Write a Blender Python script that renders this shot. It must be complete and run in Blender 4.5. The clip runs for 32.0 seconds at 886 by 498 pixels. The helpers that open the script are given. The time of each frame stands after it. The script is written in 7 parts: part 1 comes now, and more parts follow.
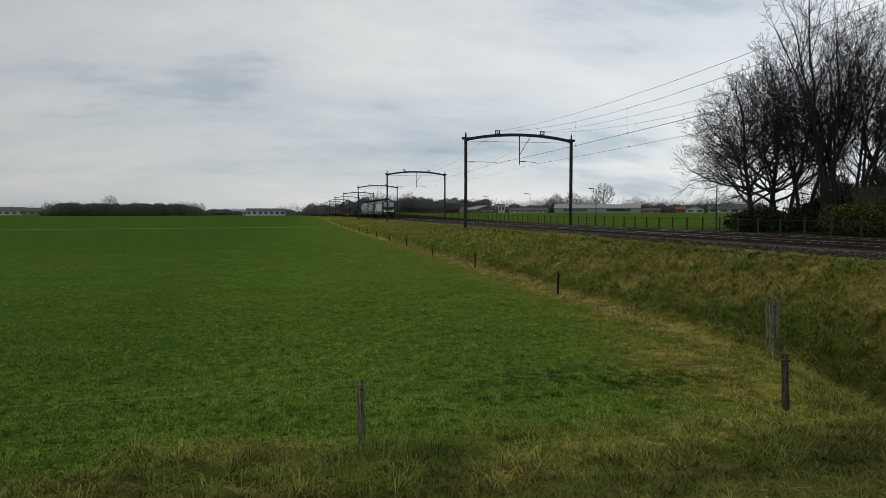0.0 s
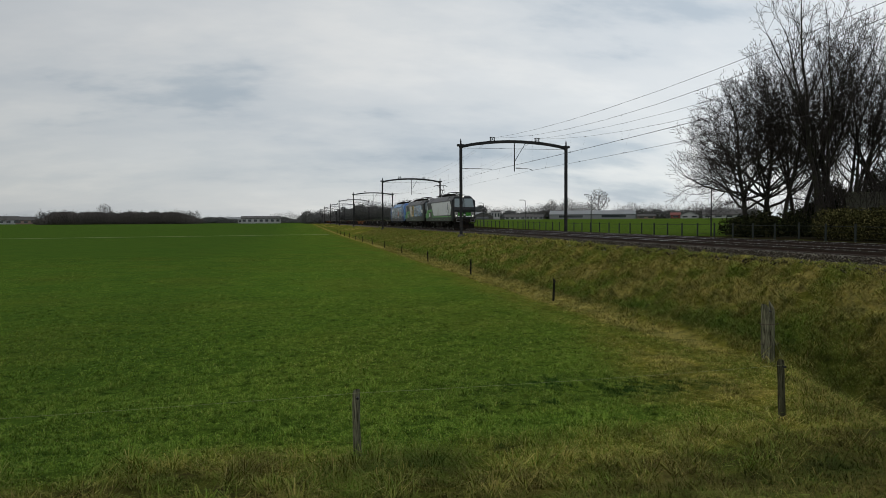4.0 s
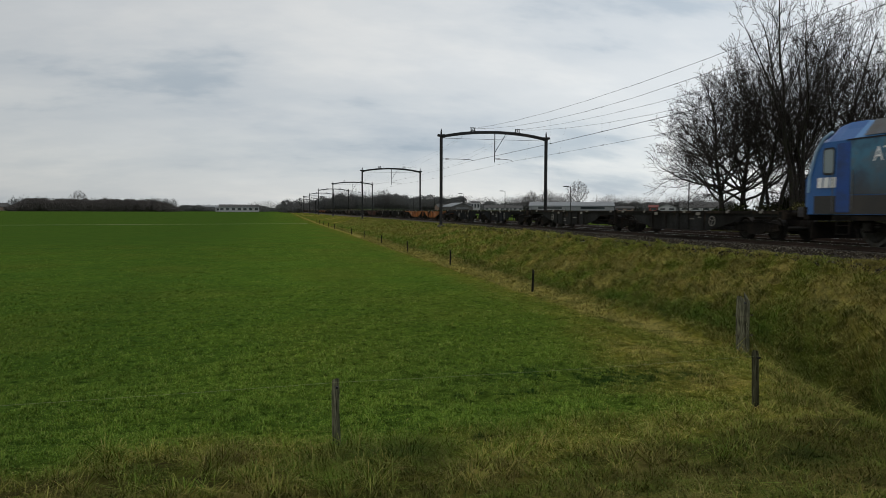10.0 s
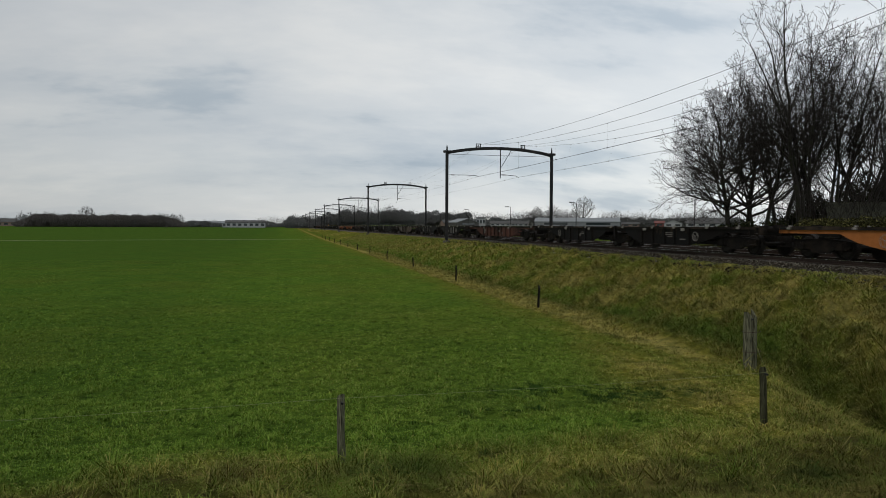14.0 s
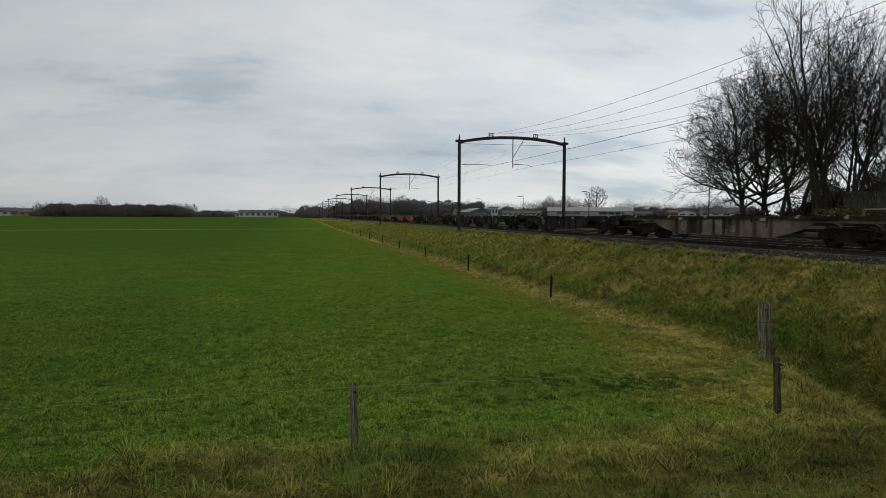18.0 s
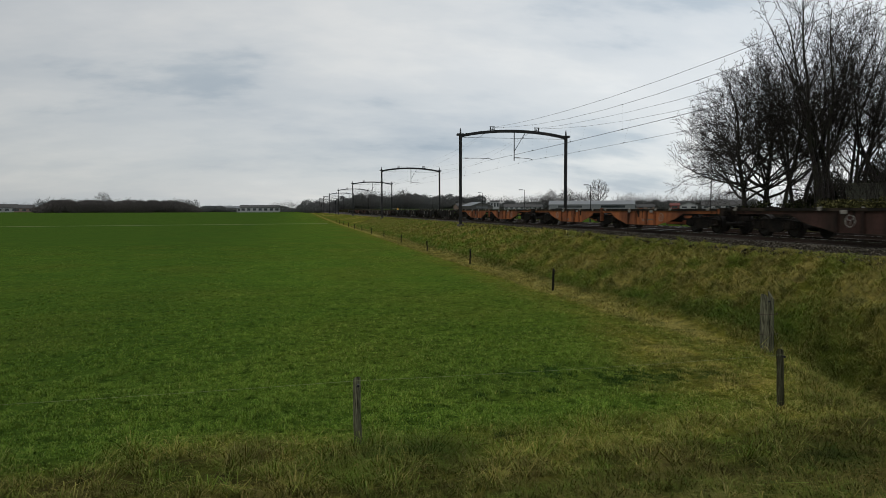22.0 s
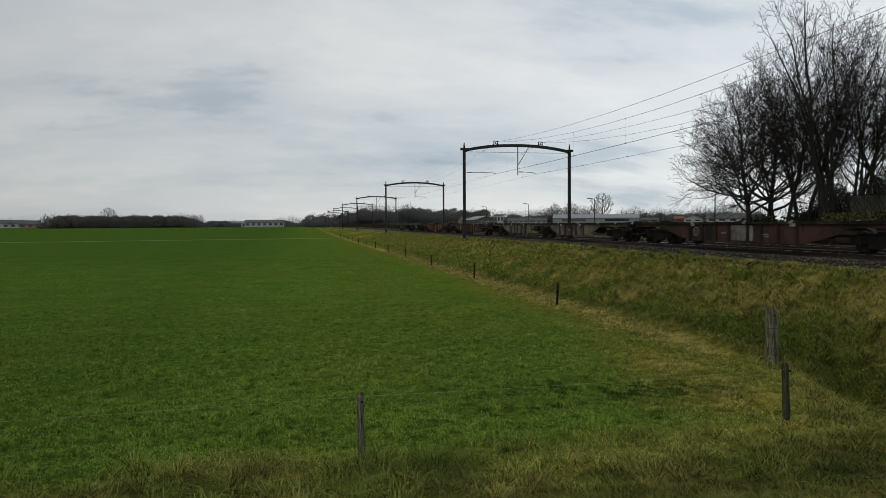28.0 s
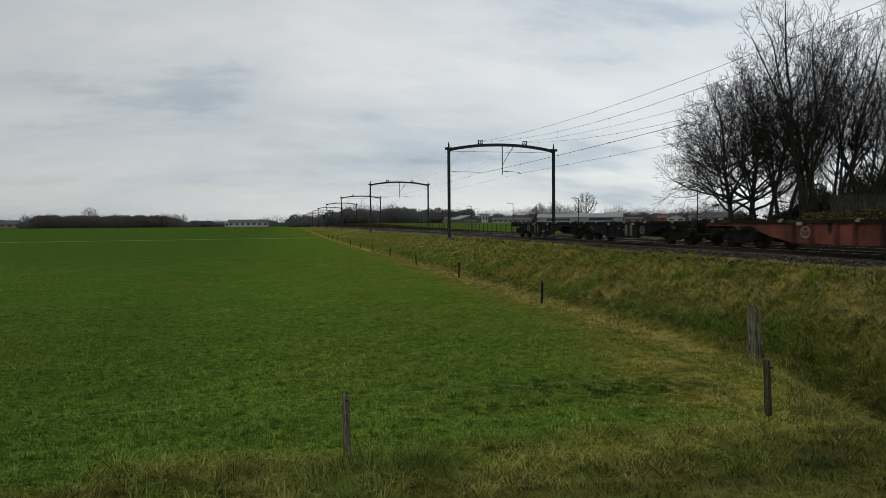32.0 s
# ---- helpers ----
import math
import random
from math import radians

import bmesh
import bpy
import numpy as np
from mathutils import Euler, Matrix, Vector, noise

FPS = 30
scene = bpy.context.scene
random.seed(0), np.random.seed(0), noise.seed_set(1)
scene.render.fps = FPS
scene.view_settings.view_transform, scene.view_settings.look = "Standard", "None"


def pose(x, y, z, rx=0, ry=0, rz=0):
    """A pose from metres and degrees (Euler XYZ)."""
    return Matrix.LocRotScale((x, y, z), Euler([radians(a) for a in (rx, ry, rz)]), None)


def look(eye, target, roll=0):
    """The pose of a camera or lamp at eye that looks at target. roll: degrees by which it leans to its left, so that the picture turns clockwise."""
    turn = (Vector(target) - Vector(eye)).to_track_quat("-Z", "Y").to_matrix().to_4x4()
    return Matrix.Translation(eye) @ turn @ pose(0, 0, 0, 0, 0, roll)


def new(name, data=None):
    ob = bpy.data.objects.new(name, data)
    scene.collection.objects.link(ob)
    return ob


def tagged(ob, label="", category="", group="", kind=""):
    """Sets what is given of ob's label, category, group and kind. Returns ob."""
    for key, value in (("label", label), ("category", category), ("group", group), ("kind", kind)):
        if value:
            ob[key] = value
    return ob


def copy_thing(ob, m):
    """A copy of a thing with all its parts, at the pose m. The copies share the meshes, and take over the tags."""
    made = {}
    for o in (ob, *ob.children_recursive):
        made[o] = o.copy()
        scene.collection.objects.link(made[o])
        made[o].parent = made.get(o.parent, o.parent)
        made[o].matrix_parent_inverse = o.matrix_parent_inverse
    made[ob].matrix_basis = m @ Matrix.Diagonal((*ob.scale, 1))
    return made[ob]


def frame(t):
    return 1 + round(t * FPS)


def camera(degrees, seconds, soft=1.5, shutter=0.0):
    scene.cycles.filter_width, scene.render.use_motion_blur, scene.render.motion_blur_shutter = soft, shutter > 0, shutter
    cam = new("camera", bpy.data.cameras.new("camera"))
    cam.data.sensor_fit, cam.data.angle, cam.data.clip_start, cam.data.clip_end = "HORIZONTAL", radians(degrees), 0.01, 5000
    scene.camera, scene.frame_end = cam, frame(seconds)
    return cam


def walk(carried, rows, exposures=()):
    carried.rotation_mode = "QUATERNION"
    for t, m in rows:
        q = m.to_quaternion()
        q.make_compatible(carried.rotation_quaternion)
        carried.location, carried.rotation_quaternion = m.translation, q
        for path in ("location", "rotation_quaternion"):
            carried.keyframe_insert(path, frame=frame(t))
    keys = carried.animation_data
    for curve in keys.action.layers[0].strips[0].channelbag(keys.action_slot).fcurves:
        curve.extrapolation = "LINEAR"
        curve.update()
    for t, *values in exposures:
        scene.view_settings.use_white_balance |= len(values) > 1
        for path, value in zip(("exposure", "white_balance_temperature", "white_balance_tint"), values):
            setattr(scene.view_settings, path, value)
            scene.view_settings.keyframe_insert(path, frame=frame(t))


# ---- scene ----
cam = camera(64.48, 32.0, soft=0.75, shutter=0.2)
EYE = 3.5
# seconds, sway x y z in metres, turn to the right of the track, pitch, roll in degrees
ROWS = [
    (0, 0.007, -0.009, -0.003, 11.53, -2.89, 0.03),
    (0.5, 0.008, -0.015, -0.001, 11.40, -2.75, 0.07),
    (1, 0.011, -0.002, 0.005, 11.41, -2.33, 0.14),
    (1.5, 0.011, -0.007, -0.005, 11.44, -2.75, 0.19),
    (2, 0.016, 0.002, -0.006, 11.65, -3.09, 0.16),
    (2.5, 0.023, 0.007, -0.007, 12.09, -3.29, 0.07),
    (3, 0.019, 0.012, 0.001, 12.42, -3.14, 0.15),
    (3.5, 0.022, 0.010, 0.007, 12.17, -2.55, 0.26),
    (5.5, 0.005, 0.001, 0.019, 11.65, -2.18, 0.33),
    (6, 0.005, 0.005, 0.000, 12.74, -2.78, 0.09),
    (6.5, 0.016, 0.005, 0.008, 13.57, -2.77, -0.03),
    (7, 0.007, 0.001, 0.007, 13.62, -2.78, 0.10),
    (7.5, 0.006, 0.017, 0.006, 13.67, -2.79, 0.17),
    (8, 0.001, 0.007, 0.011, 13.59, -2.77, 0.25),
    (8.5, 0.007, -0.004, 0.010, 13.65, -3.28, 0.18),
    (9, -0.009, 0.006, 0.002, 13.46, -3.27, -0.05),
    (9.5, -0.004, 0.013, 0.013, 13.52, -3.14, -0.07),
    (10, 0.002, 0.007, 0.006, 13.55, -3.13, -0.21),
    (10.5, -0.000, 0.007, 0.014, 13.72, -2.71, -0.23),
    (11, 0.008, 0.004, 0.011, 13.84, -2.27, -0.23),
    (11.5, -0.001, 0.012, 0.007, 13.70, -2.16, -0.29),
    (12, 0.000, 0.004, 0.006, 13.36, -2.11, -0.09),
    (12.5, -0.005, 0.006, 0.004, 13.27, -1.83, -0.09),
    (13, -0.001, 0.002, 0.013, 13.29, -1.75, -0.03),
    (13.5, -0.001, 0.003, 0.002, 13.11, -1.87, -0.20),
    (15.5, -0.005, -0.004, 0.007, 13.15, -1.75, -0.38),
    (16, -0.013, 0.012, 0.001, 12.91, -2.20, -0.29),
    (16.5, -0.008, 0.005, -0.005, 12.56, -2.60, -0.26),
    (17, -0.002, 0.004, -0.001, 12.34, -2.78, -0.29),
    (17.5, -0.016, 0.007, -0.008, 12.06, -2.79, -0.28),
    (18, -0.006, -0.006, 0.001, 12.09, -2.70, -0.23),
    (18.5, -0.003, -0.002, 0.003, 12.35, -2.78, -0.17),
    (19, -0.005, -0.002, -0.002, 12.49, -3.06, -0.03),
    (19.5, -0.005, 0.011, -0.001, 12.70, -3.34, -0.02),
    (20, -0.004, -0.005, -0.009, 12.96, -3.43, -0.17),
    (20.5, -0.011, -0.004, -0.002, 12.84, -3.20, -0.09),
    (21, -0.015, -0.004, -0.004, 12.40, -3.18, 0.02),
    (21.5, -0.015, -0.001, -0.007, 12.06, -3.14, -0.01),
    (22, -0.009, 0.013, -0.008, 11.97, -3.18, 0.09),
    (22.5, 0.001, 0.011, -0.004, 12.06, -3.21, 0.10),
    (23, -0.001, 0.005, -0.008, 12.05, -3.31, 0.35),
    (23.5, 0.002, 0.004, 0.000, 12.04, -3.19, 0.40),
    (24, 0.005, 0.003, -0.015, 12.05, -2.94, 0.20),
    (24.5, -0.003, -0.006, 0.000, 12.11, -2.53, 0.17),
    (25, 0.001, -0.004, -0.002, 12.06, -2.52, 0.23),
    (25.5, 0.000, -0.005, -0.003, 11.93, -2.67, 0.16),
    (27.5, -0.004, -0.007, 0.011, 11.58, -2.04, 0.28),
    (28, 0.001, -0.014, 0.009, 11.63, -2.03, 0.32),
    (28.5, -0.010, -0.010, 0.002, 11.66, -2.19, 0.29),
    (29, -0.015, -0.005, -0.003, 11.45, -2.38, 0.26),
    (29.5, -0.013, -0.003, -0.006, 11.90, -2.62, 0.08),
    (30, -0.007, -0.001, -0.000, 12.04, -2.48, 0.26),
    (30.5, -0.018, -0.006, 0.007, 12.11, -2.22, 0.32),
    (31, -0.016, -0.018, 0.004, 12.38, -2.04, 0.42),
    (31.5, -0.018, -0.006, 0.000, 12.69, -2.07, 0.31),
    (32, -0.006, -0.016, -0.001, 12.88, -2.08, 0.39),
]
walk(cam, [(t, pose(x, y, EYE + z, 90 + pitch, roll, -yaw)) for t, x, y, z, yaw, pitch, roll in ROWS])

# ---- light ----
world = bpy.data.worlds.new("overcast")
scene.world = world
world.use_nodes = True
wn, wl = world.node_tree.nodes, world.node_tree.links
wn.clear()
w_out = wn.new("ShaderNodeOutputWorld")
w_bg = wn.new("ShaderNodeBackground")
w_sky = wn.new("ShaderNodeTexSky")
w_sky.sky_type, w_sky.sun_disc = "NISHITA", False
w_sky.sun_elevation, w_sky.sun_rotation = radians(42), radians(250)
w_co = wn.new("ShaderNodeTexCoord")
w_sep = wn.new("ShaderNodeSeparateXYZ")
wl.new(w_co.outputs["Generated"], w_sep.inputs[0])


def w_math(op, a, b):
    n = wn.new("ShaderNodeMath")
    n.operation = op
    for k, v in enumerate((a, b)):
        if isinstance(v, (int, float)):
            n.inputs[k].default_value = v
        else:
            wl.new(v, n.inputs[k])
    return n.outputs[0]


# cloud layer seen in perspective: flat sheets that crowd together towards the horizon
w_h = w_math("ADD", w_math("MAXIMUM", w_sep.outputs[2], 0.0), 0.34)
w_cmb = wn.new("ShaderNodeCombineXYZ")
wl.new(w_math("DIVIDE", w_sep.outputs[0], w_h), w_cmb.inputs[0])
wl.new(w_math("DIVIDE", w_sep.outputs[1], w_h), w_cmb.inputs[1])


def w_noise(scale, detail, rough, off, distort=0.0):
    m = wn.new("ShaderNodeMapping")
    m.inputs["Location"].default_value = off
    m.inputs["Rotation"].default_value = (0, 0, 0.35)
    m.inputs["Scale"].default_value = (0.6, 1.15, 1)
    wl.new(w_cmb.outputs[0], m.inputs[0])
    n = wn.new("ShaderNodeTexNoise")
    n.inputs["Scale"].default_value, n.inputs["Detail"].default_value = scale, detail
    n.inputs["Roughness"].default_value, n.inputs["Distortion"].default_value = rough, distort
    wl.new(m.outputs[0], n.inputs["Vector"])
    return n.outputs["Fac"]


def w_ramp(fac, stops):
    r = wn.new("ShaderNodeValToRGB")
    r.color_ramp.interpolation = "EASE"
    while len(r.color_ramp.elements) < len(stops):
        r.color_ramp.elements.new(0.5)
    for e, (p, c) in zip(r.color_ramp.elements, stops):
        e.position, e.color = p, (*c, 1)
    wl.new(fac, r.inputs[0])
    return r.outputs[0]


def w_mix(fac, a, b, mode="MIX"):
    n = wn.new("ShaderNodeMix")
    n.data_type, n.blend_type = "RGBA", mode
    for k, v in ((0, fac), (6, a), (7, b)):
        if isinstance(v, (int, float)):
            n.inputs[k].default_value = v
        elif isinstance(v, tuple):
            n.inputs[k].default_value = (*v, 1)
        else:
            wl.new(v, n.inputs[k])
    return n.outputs[2]


w_big = w_ramp(w_noise(1.3, 6, 0.58, (3.1, 1.7, 0), 0.0), [(0.32, (0.66, 0.722, 0.785)), (0.50, (0.85, 0.885, 0.905)), (0.68, (1.0, 1.01, 0.995))])
w_small = w_ramp(w_noise(2.1, 6, 0.55, (2.4, 0.6, 0), 0.0), [(0.34, (0.68, 0.74, 0.80)), (0.46, (0.93, 0.945, 0.96)), (0.56, (1.0, 1.0, 1.0)), (0.75, (1.06, 1.055, 1.05))])
w_cloud = w_mix(1.0, w_big, w_small, "MULTIPLY")
# the cover thins a little towards the right of the line
w_side = w_math("MULTIPLY_ADD", w_sep.outputs[0], 0.47)
w_side.node.inputs[2].default_value = 0.905
w_sidec = wn.new("ShaderNodeCombineXYZ")
for k in range(3):
    wl.new(w_side, w_sidec.inputs[k])
w_cloud = w_mix(1.0, w_cloud, w_sidec.outputs[0], "MULTIPLY")
w_scaled = wn.new("ShaderNodeVectorMath")
w_scaled.operation = "SCALE"
w_scaled.inputs["Scale"].default_value = 0.10
wl.new(w_sky.outputs[0], w_scaled.inputs[0])
w_col = w_mix(0.86, w_scaled.outputs[0], w_cloud)
wl.new(w_col, w_bg.inputs[0])
w_bg.inputs[1].default_value = 0.83
wl.new(w_bg.outputs[0], w_out.inputs[0])

sun = new("sun", bpy.data.lights.new("sun", "SUN"))
sun.data.energy, sun.data.angle, sun.data.color = 0.7, radians(25), (1.0, 0.96, 0.9)
sun.matrix_world = look((-60, -30, 80), (0, 10, 0))

# ---- materials ----
RAIL_Z, TRACK_X, FAR_X = 2.37, 20.05, 24.35


def node_mat(name):
    m = bpy.data.materials.new(name)
    m.use_nodes = True
    nt = m.node_tree
    return m, nt, nt.nodes["Principled BSDF"]


def ramp(nt, fac, stops):
    r = nt.nodes.new("ShaderNodeValToRGB")
    while len(r.color_ramp.elements) < len(stops):
        r.color_ramp.elements.new(0.5)
    for e, (p, c) in zip(r.color_ramp.elements, stops):
        e.position, e.color = p, (*c, 1)
    nt.links.new(fac, r.inputs[0])
    return r.outputs[0]


def mixc(nt, fac, a, b, mode="MIX"):
    n = nt.nodes.new("ShaderNodeMix")
    n.data_type, n.blend_type = "RGBA", mode
    for k, v in ((0, fac), (6, a), (7, b)):
        if isinstance(v, (int, float)):
            n.inputs[k].default_value = v
        elif isinstance(v, tuple):
            n.inputs[k].default_value = (*v, 1)
        else:
            nt.links.new(v, n.inputs[k])
    return n.outputs[2]


def noise_tex(nt, scale, detail=4, rough=0.6, co="Object", stretch=(1, 1, 1)):
    c = nt.nodes.new("ShaderNodeTexCoord")
    m = nt.nodes.new("ShaderNodeMapping")
    m.inputs["Scale"].default_value = stretch
    nt.links.new(c.outputs[co], m.inputs[0])
    n = nt.nodes.new("ShaderNodeTexNoise")
    n.inputs["Scale"].default_value, n.inputs["Detail"].default_value, n.inputs["Roughness"].default_value = scale, detail, rough
    nt.links.new(m.outputs[0], n.inputs["Vector"])
    return n.outputs["Fac"]


def bump(nt, bsdf, fac, strength, dist):
    b = nt.nodes.new("ShaderNodeBump")
    b.inputs["Strength"].default_value, b.inputs["Distance"].default_value = strength, dist
    nt.links.new(fac, b.inputs["Height"])
    nt.links.new(b.outputs[0], bsdf.inputs["Normal"])


def surface(name, a, b, rough=0.6, metal=0.0, fine=25.0, coarse=1.3, dirt=None, dirt_amount=0.45, relief=0.15, stretch=(1, 1, 1), random_tint=0.0, spec=0.3):
    """Two tones a and b by fine grain, stains of a third tone at a coarse scale, fine relief."""
    m, nt, p = node_mat(name)
    n1, n2 = noise_tex(nt, fine, 5, 0.65, stretch=stretch), noise_tex(nt, coarse, 5, 0.6, stretch=stretch)
    col = ramp(nt, n1, [(0.35, a), (0.68, b)])
    if dirt:
        mask = ramp(nt, n2, [(0.62 - 0.4 * dirt_amount, (0, 0, 0)), (0.80 - 0.25 * dirt_amount, (1, 1, 1))])
        col = mixc(nt, mask, col, dirt)
    if random_tint:
        oi = nt.nodes.new("ShaderNodeObjectInfo")
        t = ramp(nt, oi.outputs["Random"], [(0, (1 - random_tint,) * 3), (1, (1 + random_tint * 0.5,) * 3)])
        col = mixc(nt, 1.0, col, t, "MULTIPLY")
    nt.links.new(col, p.inputs["Base Color"])
    rr = nt.nodes.new("ShaderNodeMapRange")
    rr.inputs[3].default_value, rr.inputs[4].default_value = max(0.05, rough - 0.12), min(1, rough + 0.15)
    nt.links.new(n2, rr.inputs[0])
    nt.links.new(rr.outputs[0], p.inputs["Roughness"])
    p.inputs["Metallic"].default_value = metal
    p.inputs["Specular IOR Level"].default_value = spec
    if relief:
        bump(nt, p, n1, relief, 0.01)
    return m


def matt(nt, p, m, col, relief=None):
    """Swaps the shader for a plain matt one."""
    d = nt.nodes.new("ShaderNodeBsdfDiffuse")
    nt.links.new(col, d.inputs["Color"])
    if relief is not None:
        bump(nt, d, relief, 0.8, 0.05)
    nt.links.new(d.outputs[0], nt.nodes["Material Output"].inputs["Surface"])
    nt.nodes.remove(p)
    return m


def glass_mat(name, col):
    m, nt, p = node_mat(name)
    p.inputs["Base Color"].default_value = (*col, 1)
    p.inputs["Roughness"].default_value = 0.06
    p.inputs["Specular IOR Level"].default_value = 0.9
    return m


def glow_mat(name, col, strength):
    m, nt, p = node_mat(name)
    p.inputs["Base Color"].default_value = (*col, 1)
    p.inputs["Emission Color"].default_value = (*col, 1)
    p.inputs["Emission Strength"].default_value = strength
    return m


def grass_mat(name, blades):
    """Grass by the tone attribute: 0 fresh green, 1 dry straw; the second darkens towards clover green, the third lays
    bare earth, and both carry shade put into the colour.
    """
    m, nt, p = node_mat(name)
    outs = []
    for k in ("tone", "moss_and_shade", "soil_and_shade"):
        n = nt.nodes.new("ShaderNodeAttribute")
        n.attribute_name = k
        outs.append(n.outputs["Fac"])
    tone, moss_and_shade, soil_and_shade = outs
    if blades:
        g = nt.nodes.new("ShaderNodeNewGeometry")
        rnd = g.outputs["Random Per Island"]
        green = ramp(nt, rnd, [(0.0, (0.098, 0.172, 0.023)), (0.5, (0.146, 0.248, 0.035)), (0.9, (0.188, 0.292, 0.050)), (1.0, (0.25, 0.315, 0.070))])
        straw = ramp(nt, rnd, [(0.0, (0.134, 0.128, 0.022)), (0.5, (0.258, 0.230, 0.054)), (0.85, (0.365, 0.312, 0.095)), (1.0, (0.48, 0.41, 0.18))])
    else:
        n1, n2 = noise_tex(nt, 9.0, 6, 0.7), noise_tex(nt, 0.35, 5, 0.6)
        n3 = noise_tex(nt, 42.0, 3, 0.7)
        green = ramp(nt, n1, [(0.30, (0.045, 0.086, 0.012)), (0.52, (0.073, 0.135, 0.019)), (0.75, (0.106, 0.174, 0.030))])
        straw = ramp(nt, n1, [(0.28, (0.066, 0.060, 0.010)), (0.52, (0.148, 0.126, 0.023)), (0.78, (0.240, 0.196, 0.046))])
        # ground under the built grass is darkened to stand in for blade shade
        blade_shade = nt.nodes.new("ShaderNodeAttribute")
        blade_shade.attribute_name = "blade_shade"
        green = mixc(nt, blade_shade.outputs["Fac"], green, mixc(nt, 1.0, green, (0.72, 0.72, 0.72), "MULTIPLY"))
        straw = mixc(nt, blade_shade.outputs["Fac"], straw, mixc(nt, 1.0, straw, (0.88, 0.88, 0.88), "MULTIPLY"))
        green = mixc(nt, 0.5, green, ramp(nt, n2, [(0.35, (0.75, 0.8, 0.8)), (0.65, (1.2, 1.12, 1.0))]), "MULTIPLY")
        green = mixc(nt, 1.0, green, ramp(nt, noise_tex(nt, 130.0, 2, 0.5), [(0.35, (0.8, 0.8, 0.8)), (0.65, (1.2, 1.2, 1.2))]), "MULTIPLY")
    col = mixc(nt, tone, green, straw)
    bleached = nt.nodes.new("ShaderNodeMapRange")
    nt.links.new(tone, bleached.inputs[0])
    bleached.inputs[1].default_value, bleached.inputs[2].default_value = 0.80, 1.0
    bleached.inputs[4].default_value = 0.6
    col = mixc(nt, bleached.outputs[0], col, (0.33, 0.285, 0.10))
    rough_patch = mixc(nt, 1.0, ramp(nt, noise_tex(nt, 3.2, 5, 0.75), [(0.36, (0.62, 0.64, 0.62)), (0.52, (1.05, 1.05, 1.05)), (0.70, (1.36, 1.32, 1.25))]), ramp(nt, noise_tex(nt, 0.8, 4, 0.65), [(0.36, (0.70, 0.74, 0.70)), (0.64, (1.24, 1.18, 1.1))]), "MULTIPLY")
    # the mown field: small dark specks, little change over larger reaches
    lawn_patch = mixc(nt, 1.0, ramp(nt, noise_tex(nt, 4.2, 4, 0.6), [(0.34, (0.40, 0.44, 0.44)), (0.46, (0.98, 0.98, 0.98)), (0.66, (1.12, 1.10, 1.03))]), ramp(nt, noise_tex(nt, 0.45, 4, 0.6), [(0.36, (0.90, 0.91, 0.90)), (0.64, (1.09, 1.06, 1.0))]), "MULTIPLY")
    kind_of = nt.nodes.new("ShaderNodeMapRange")
    nt.links.new(tone, kind_of.inputs[0])
    kind_of.inputs[1].default_value, kind_of.inputs[2].default_value = 0.42, 0.62
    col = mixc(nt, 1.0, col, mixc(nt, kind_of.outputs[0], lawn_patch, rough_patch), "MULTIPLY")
    col = mixc(nt, moss_and_shade, col, (0.022, 0.052, 0.012))
    col = mixc(nt, soil_and_shade, col, (0.040, 0.032, 0.014))
    # near-black earth; also paints the shade of overhanging growth in the ditch
    dark_earth_and_shade = nt.nodes.new("ShaderNodeMapRange")
    nt.links.new(soil_and_shade, dark_earth_and_shade.inputs[0])
    dark_earth_and_shade.inputs[1].default_value, dark_earth_and_shade.inputs[2].default_value = 0.80, 0.94
    col = mixc(nt, dark_earth_and_shade.outputs[0], col, (0.012, 0.010, 0.007))
    return matt(nt, p, m, col, None if blades else n1)


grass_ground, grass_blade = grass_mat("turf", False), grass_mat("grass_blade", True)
ballast_mat = surface("ballast", (0.022, 0.019, 0.015), (0.070, 0.060, 0.048), 0.9, 0, 14, 0.8, (0.09, 0.06, 0.04), 0.5, 0.9)
rust_rail = surface("rusty_rail_steel", (0.030, 0.020, 0.015), (0.060, 0.040, 0.030), 0.75, 0.3, 20, 2)
rail_head = surface("polished_rail_head", (0.40, 0.39, 0.38), (0.55, 0.54, 0.53), 0.25, 0.9, 30, 3, relief=0.05)
concrete = surface("concrete", (0.10, 0.093, 0.080), (0.17, 0.160, 0.140), 0.9, 0, 18, 1.5, (0.055, 0.045, 0.035), 0.5, 0.3, random_tint=0.2)
mast_mat = surface("weathered_dark_steel", (0.014, 0.015, 0.016), (0.028, 0.029, 0.030), 0.6, 0.3, 14, 1.2, (0.06, 0.05, 0.042), 0.3)
wire_mat = surface("copper_wire", (0.035, 0.035, 0.035), (0.06, 0.055, 0.05), 0.6, 0.5, 5, 1, relief=0)
insul_mat = surface("brown_insulator", (0.05, 0.03, 0.022), (0.09, 0.05, 0.035), 0.3, 0, 12, 2)
wood_mat = surface("weathered_oak", (0.020, 0.020, 0.013), (0.25, 0.245, 0.160), 0.95, 0, 7, 1.6, (0.050, 0.055, 0.030), 0.40, 0.9, (6, 6, 0.5), spec=0.05)
dark_wood = surface("tarred_wood", (0.008, 0.0075, 0.007), (0.026, 0.023, 0.020), 0.9, 0, 16, 3, (0.05, 0.055, 0.035), 0.3, 0.5, (6, 6, 0.7), spec=0.05)
bark_mat = surface("bark", (0.014, 0.012, 0.010), (0.034, 0.029, 0.024), 0.95, 0, 7, 0.9, (0.034, 0.04, 0.02), 0.35, 0.8)
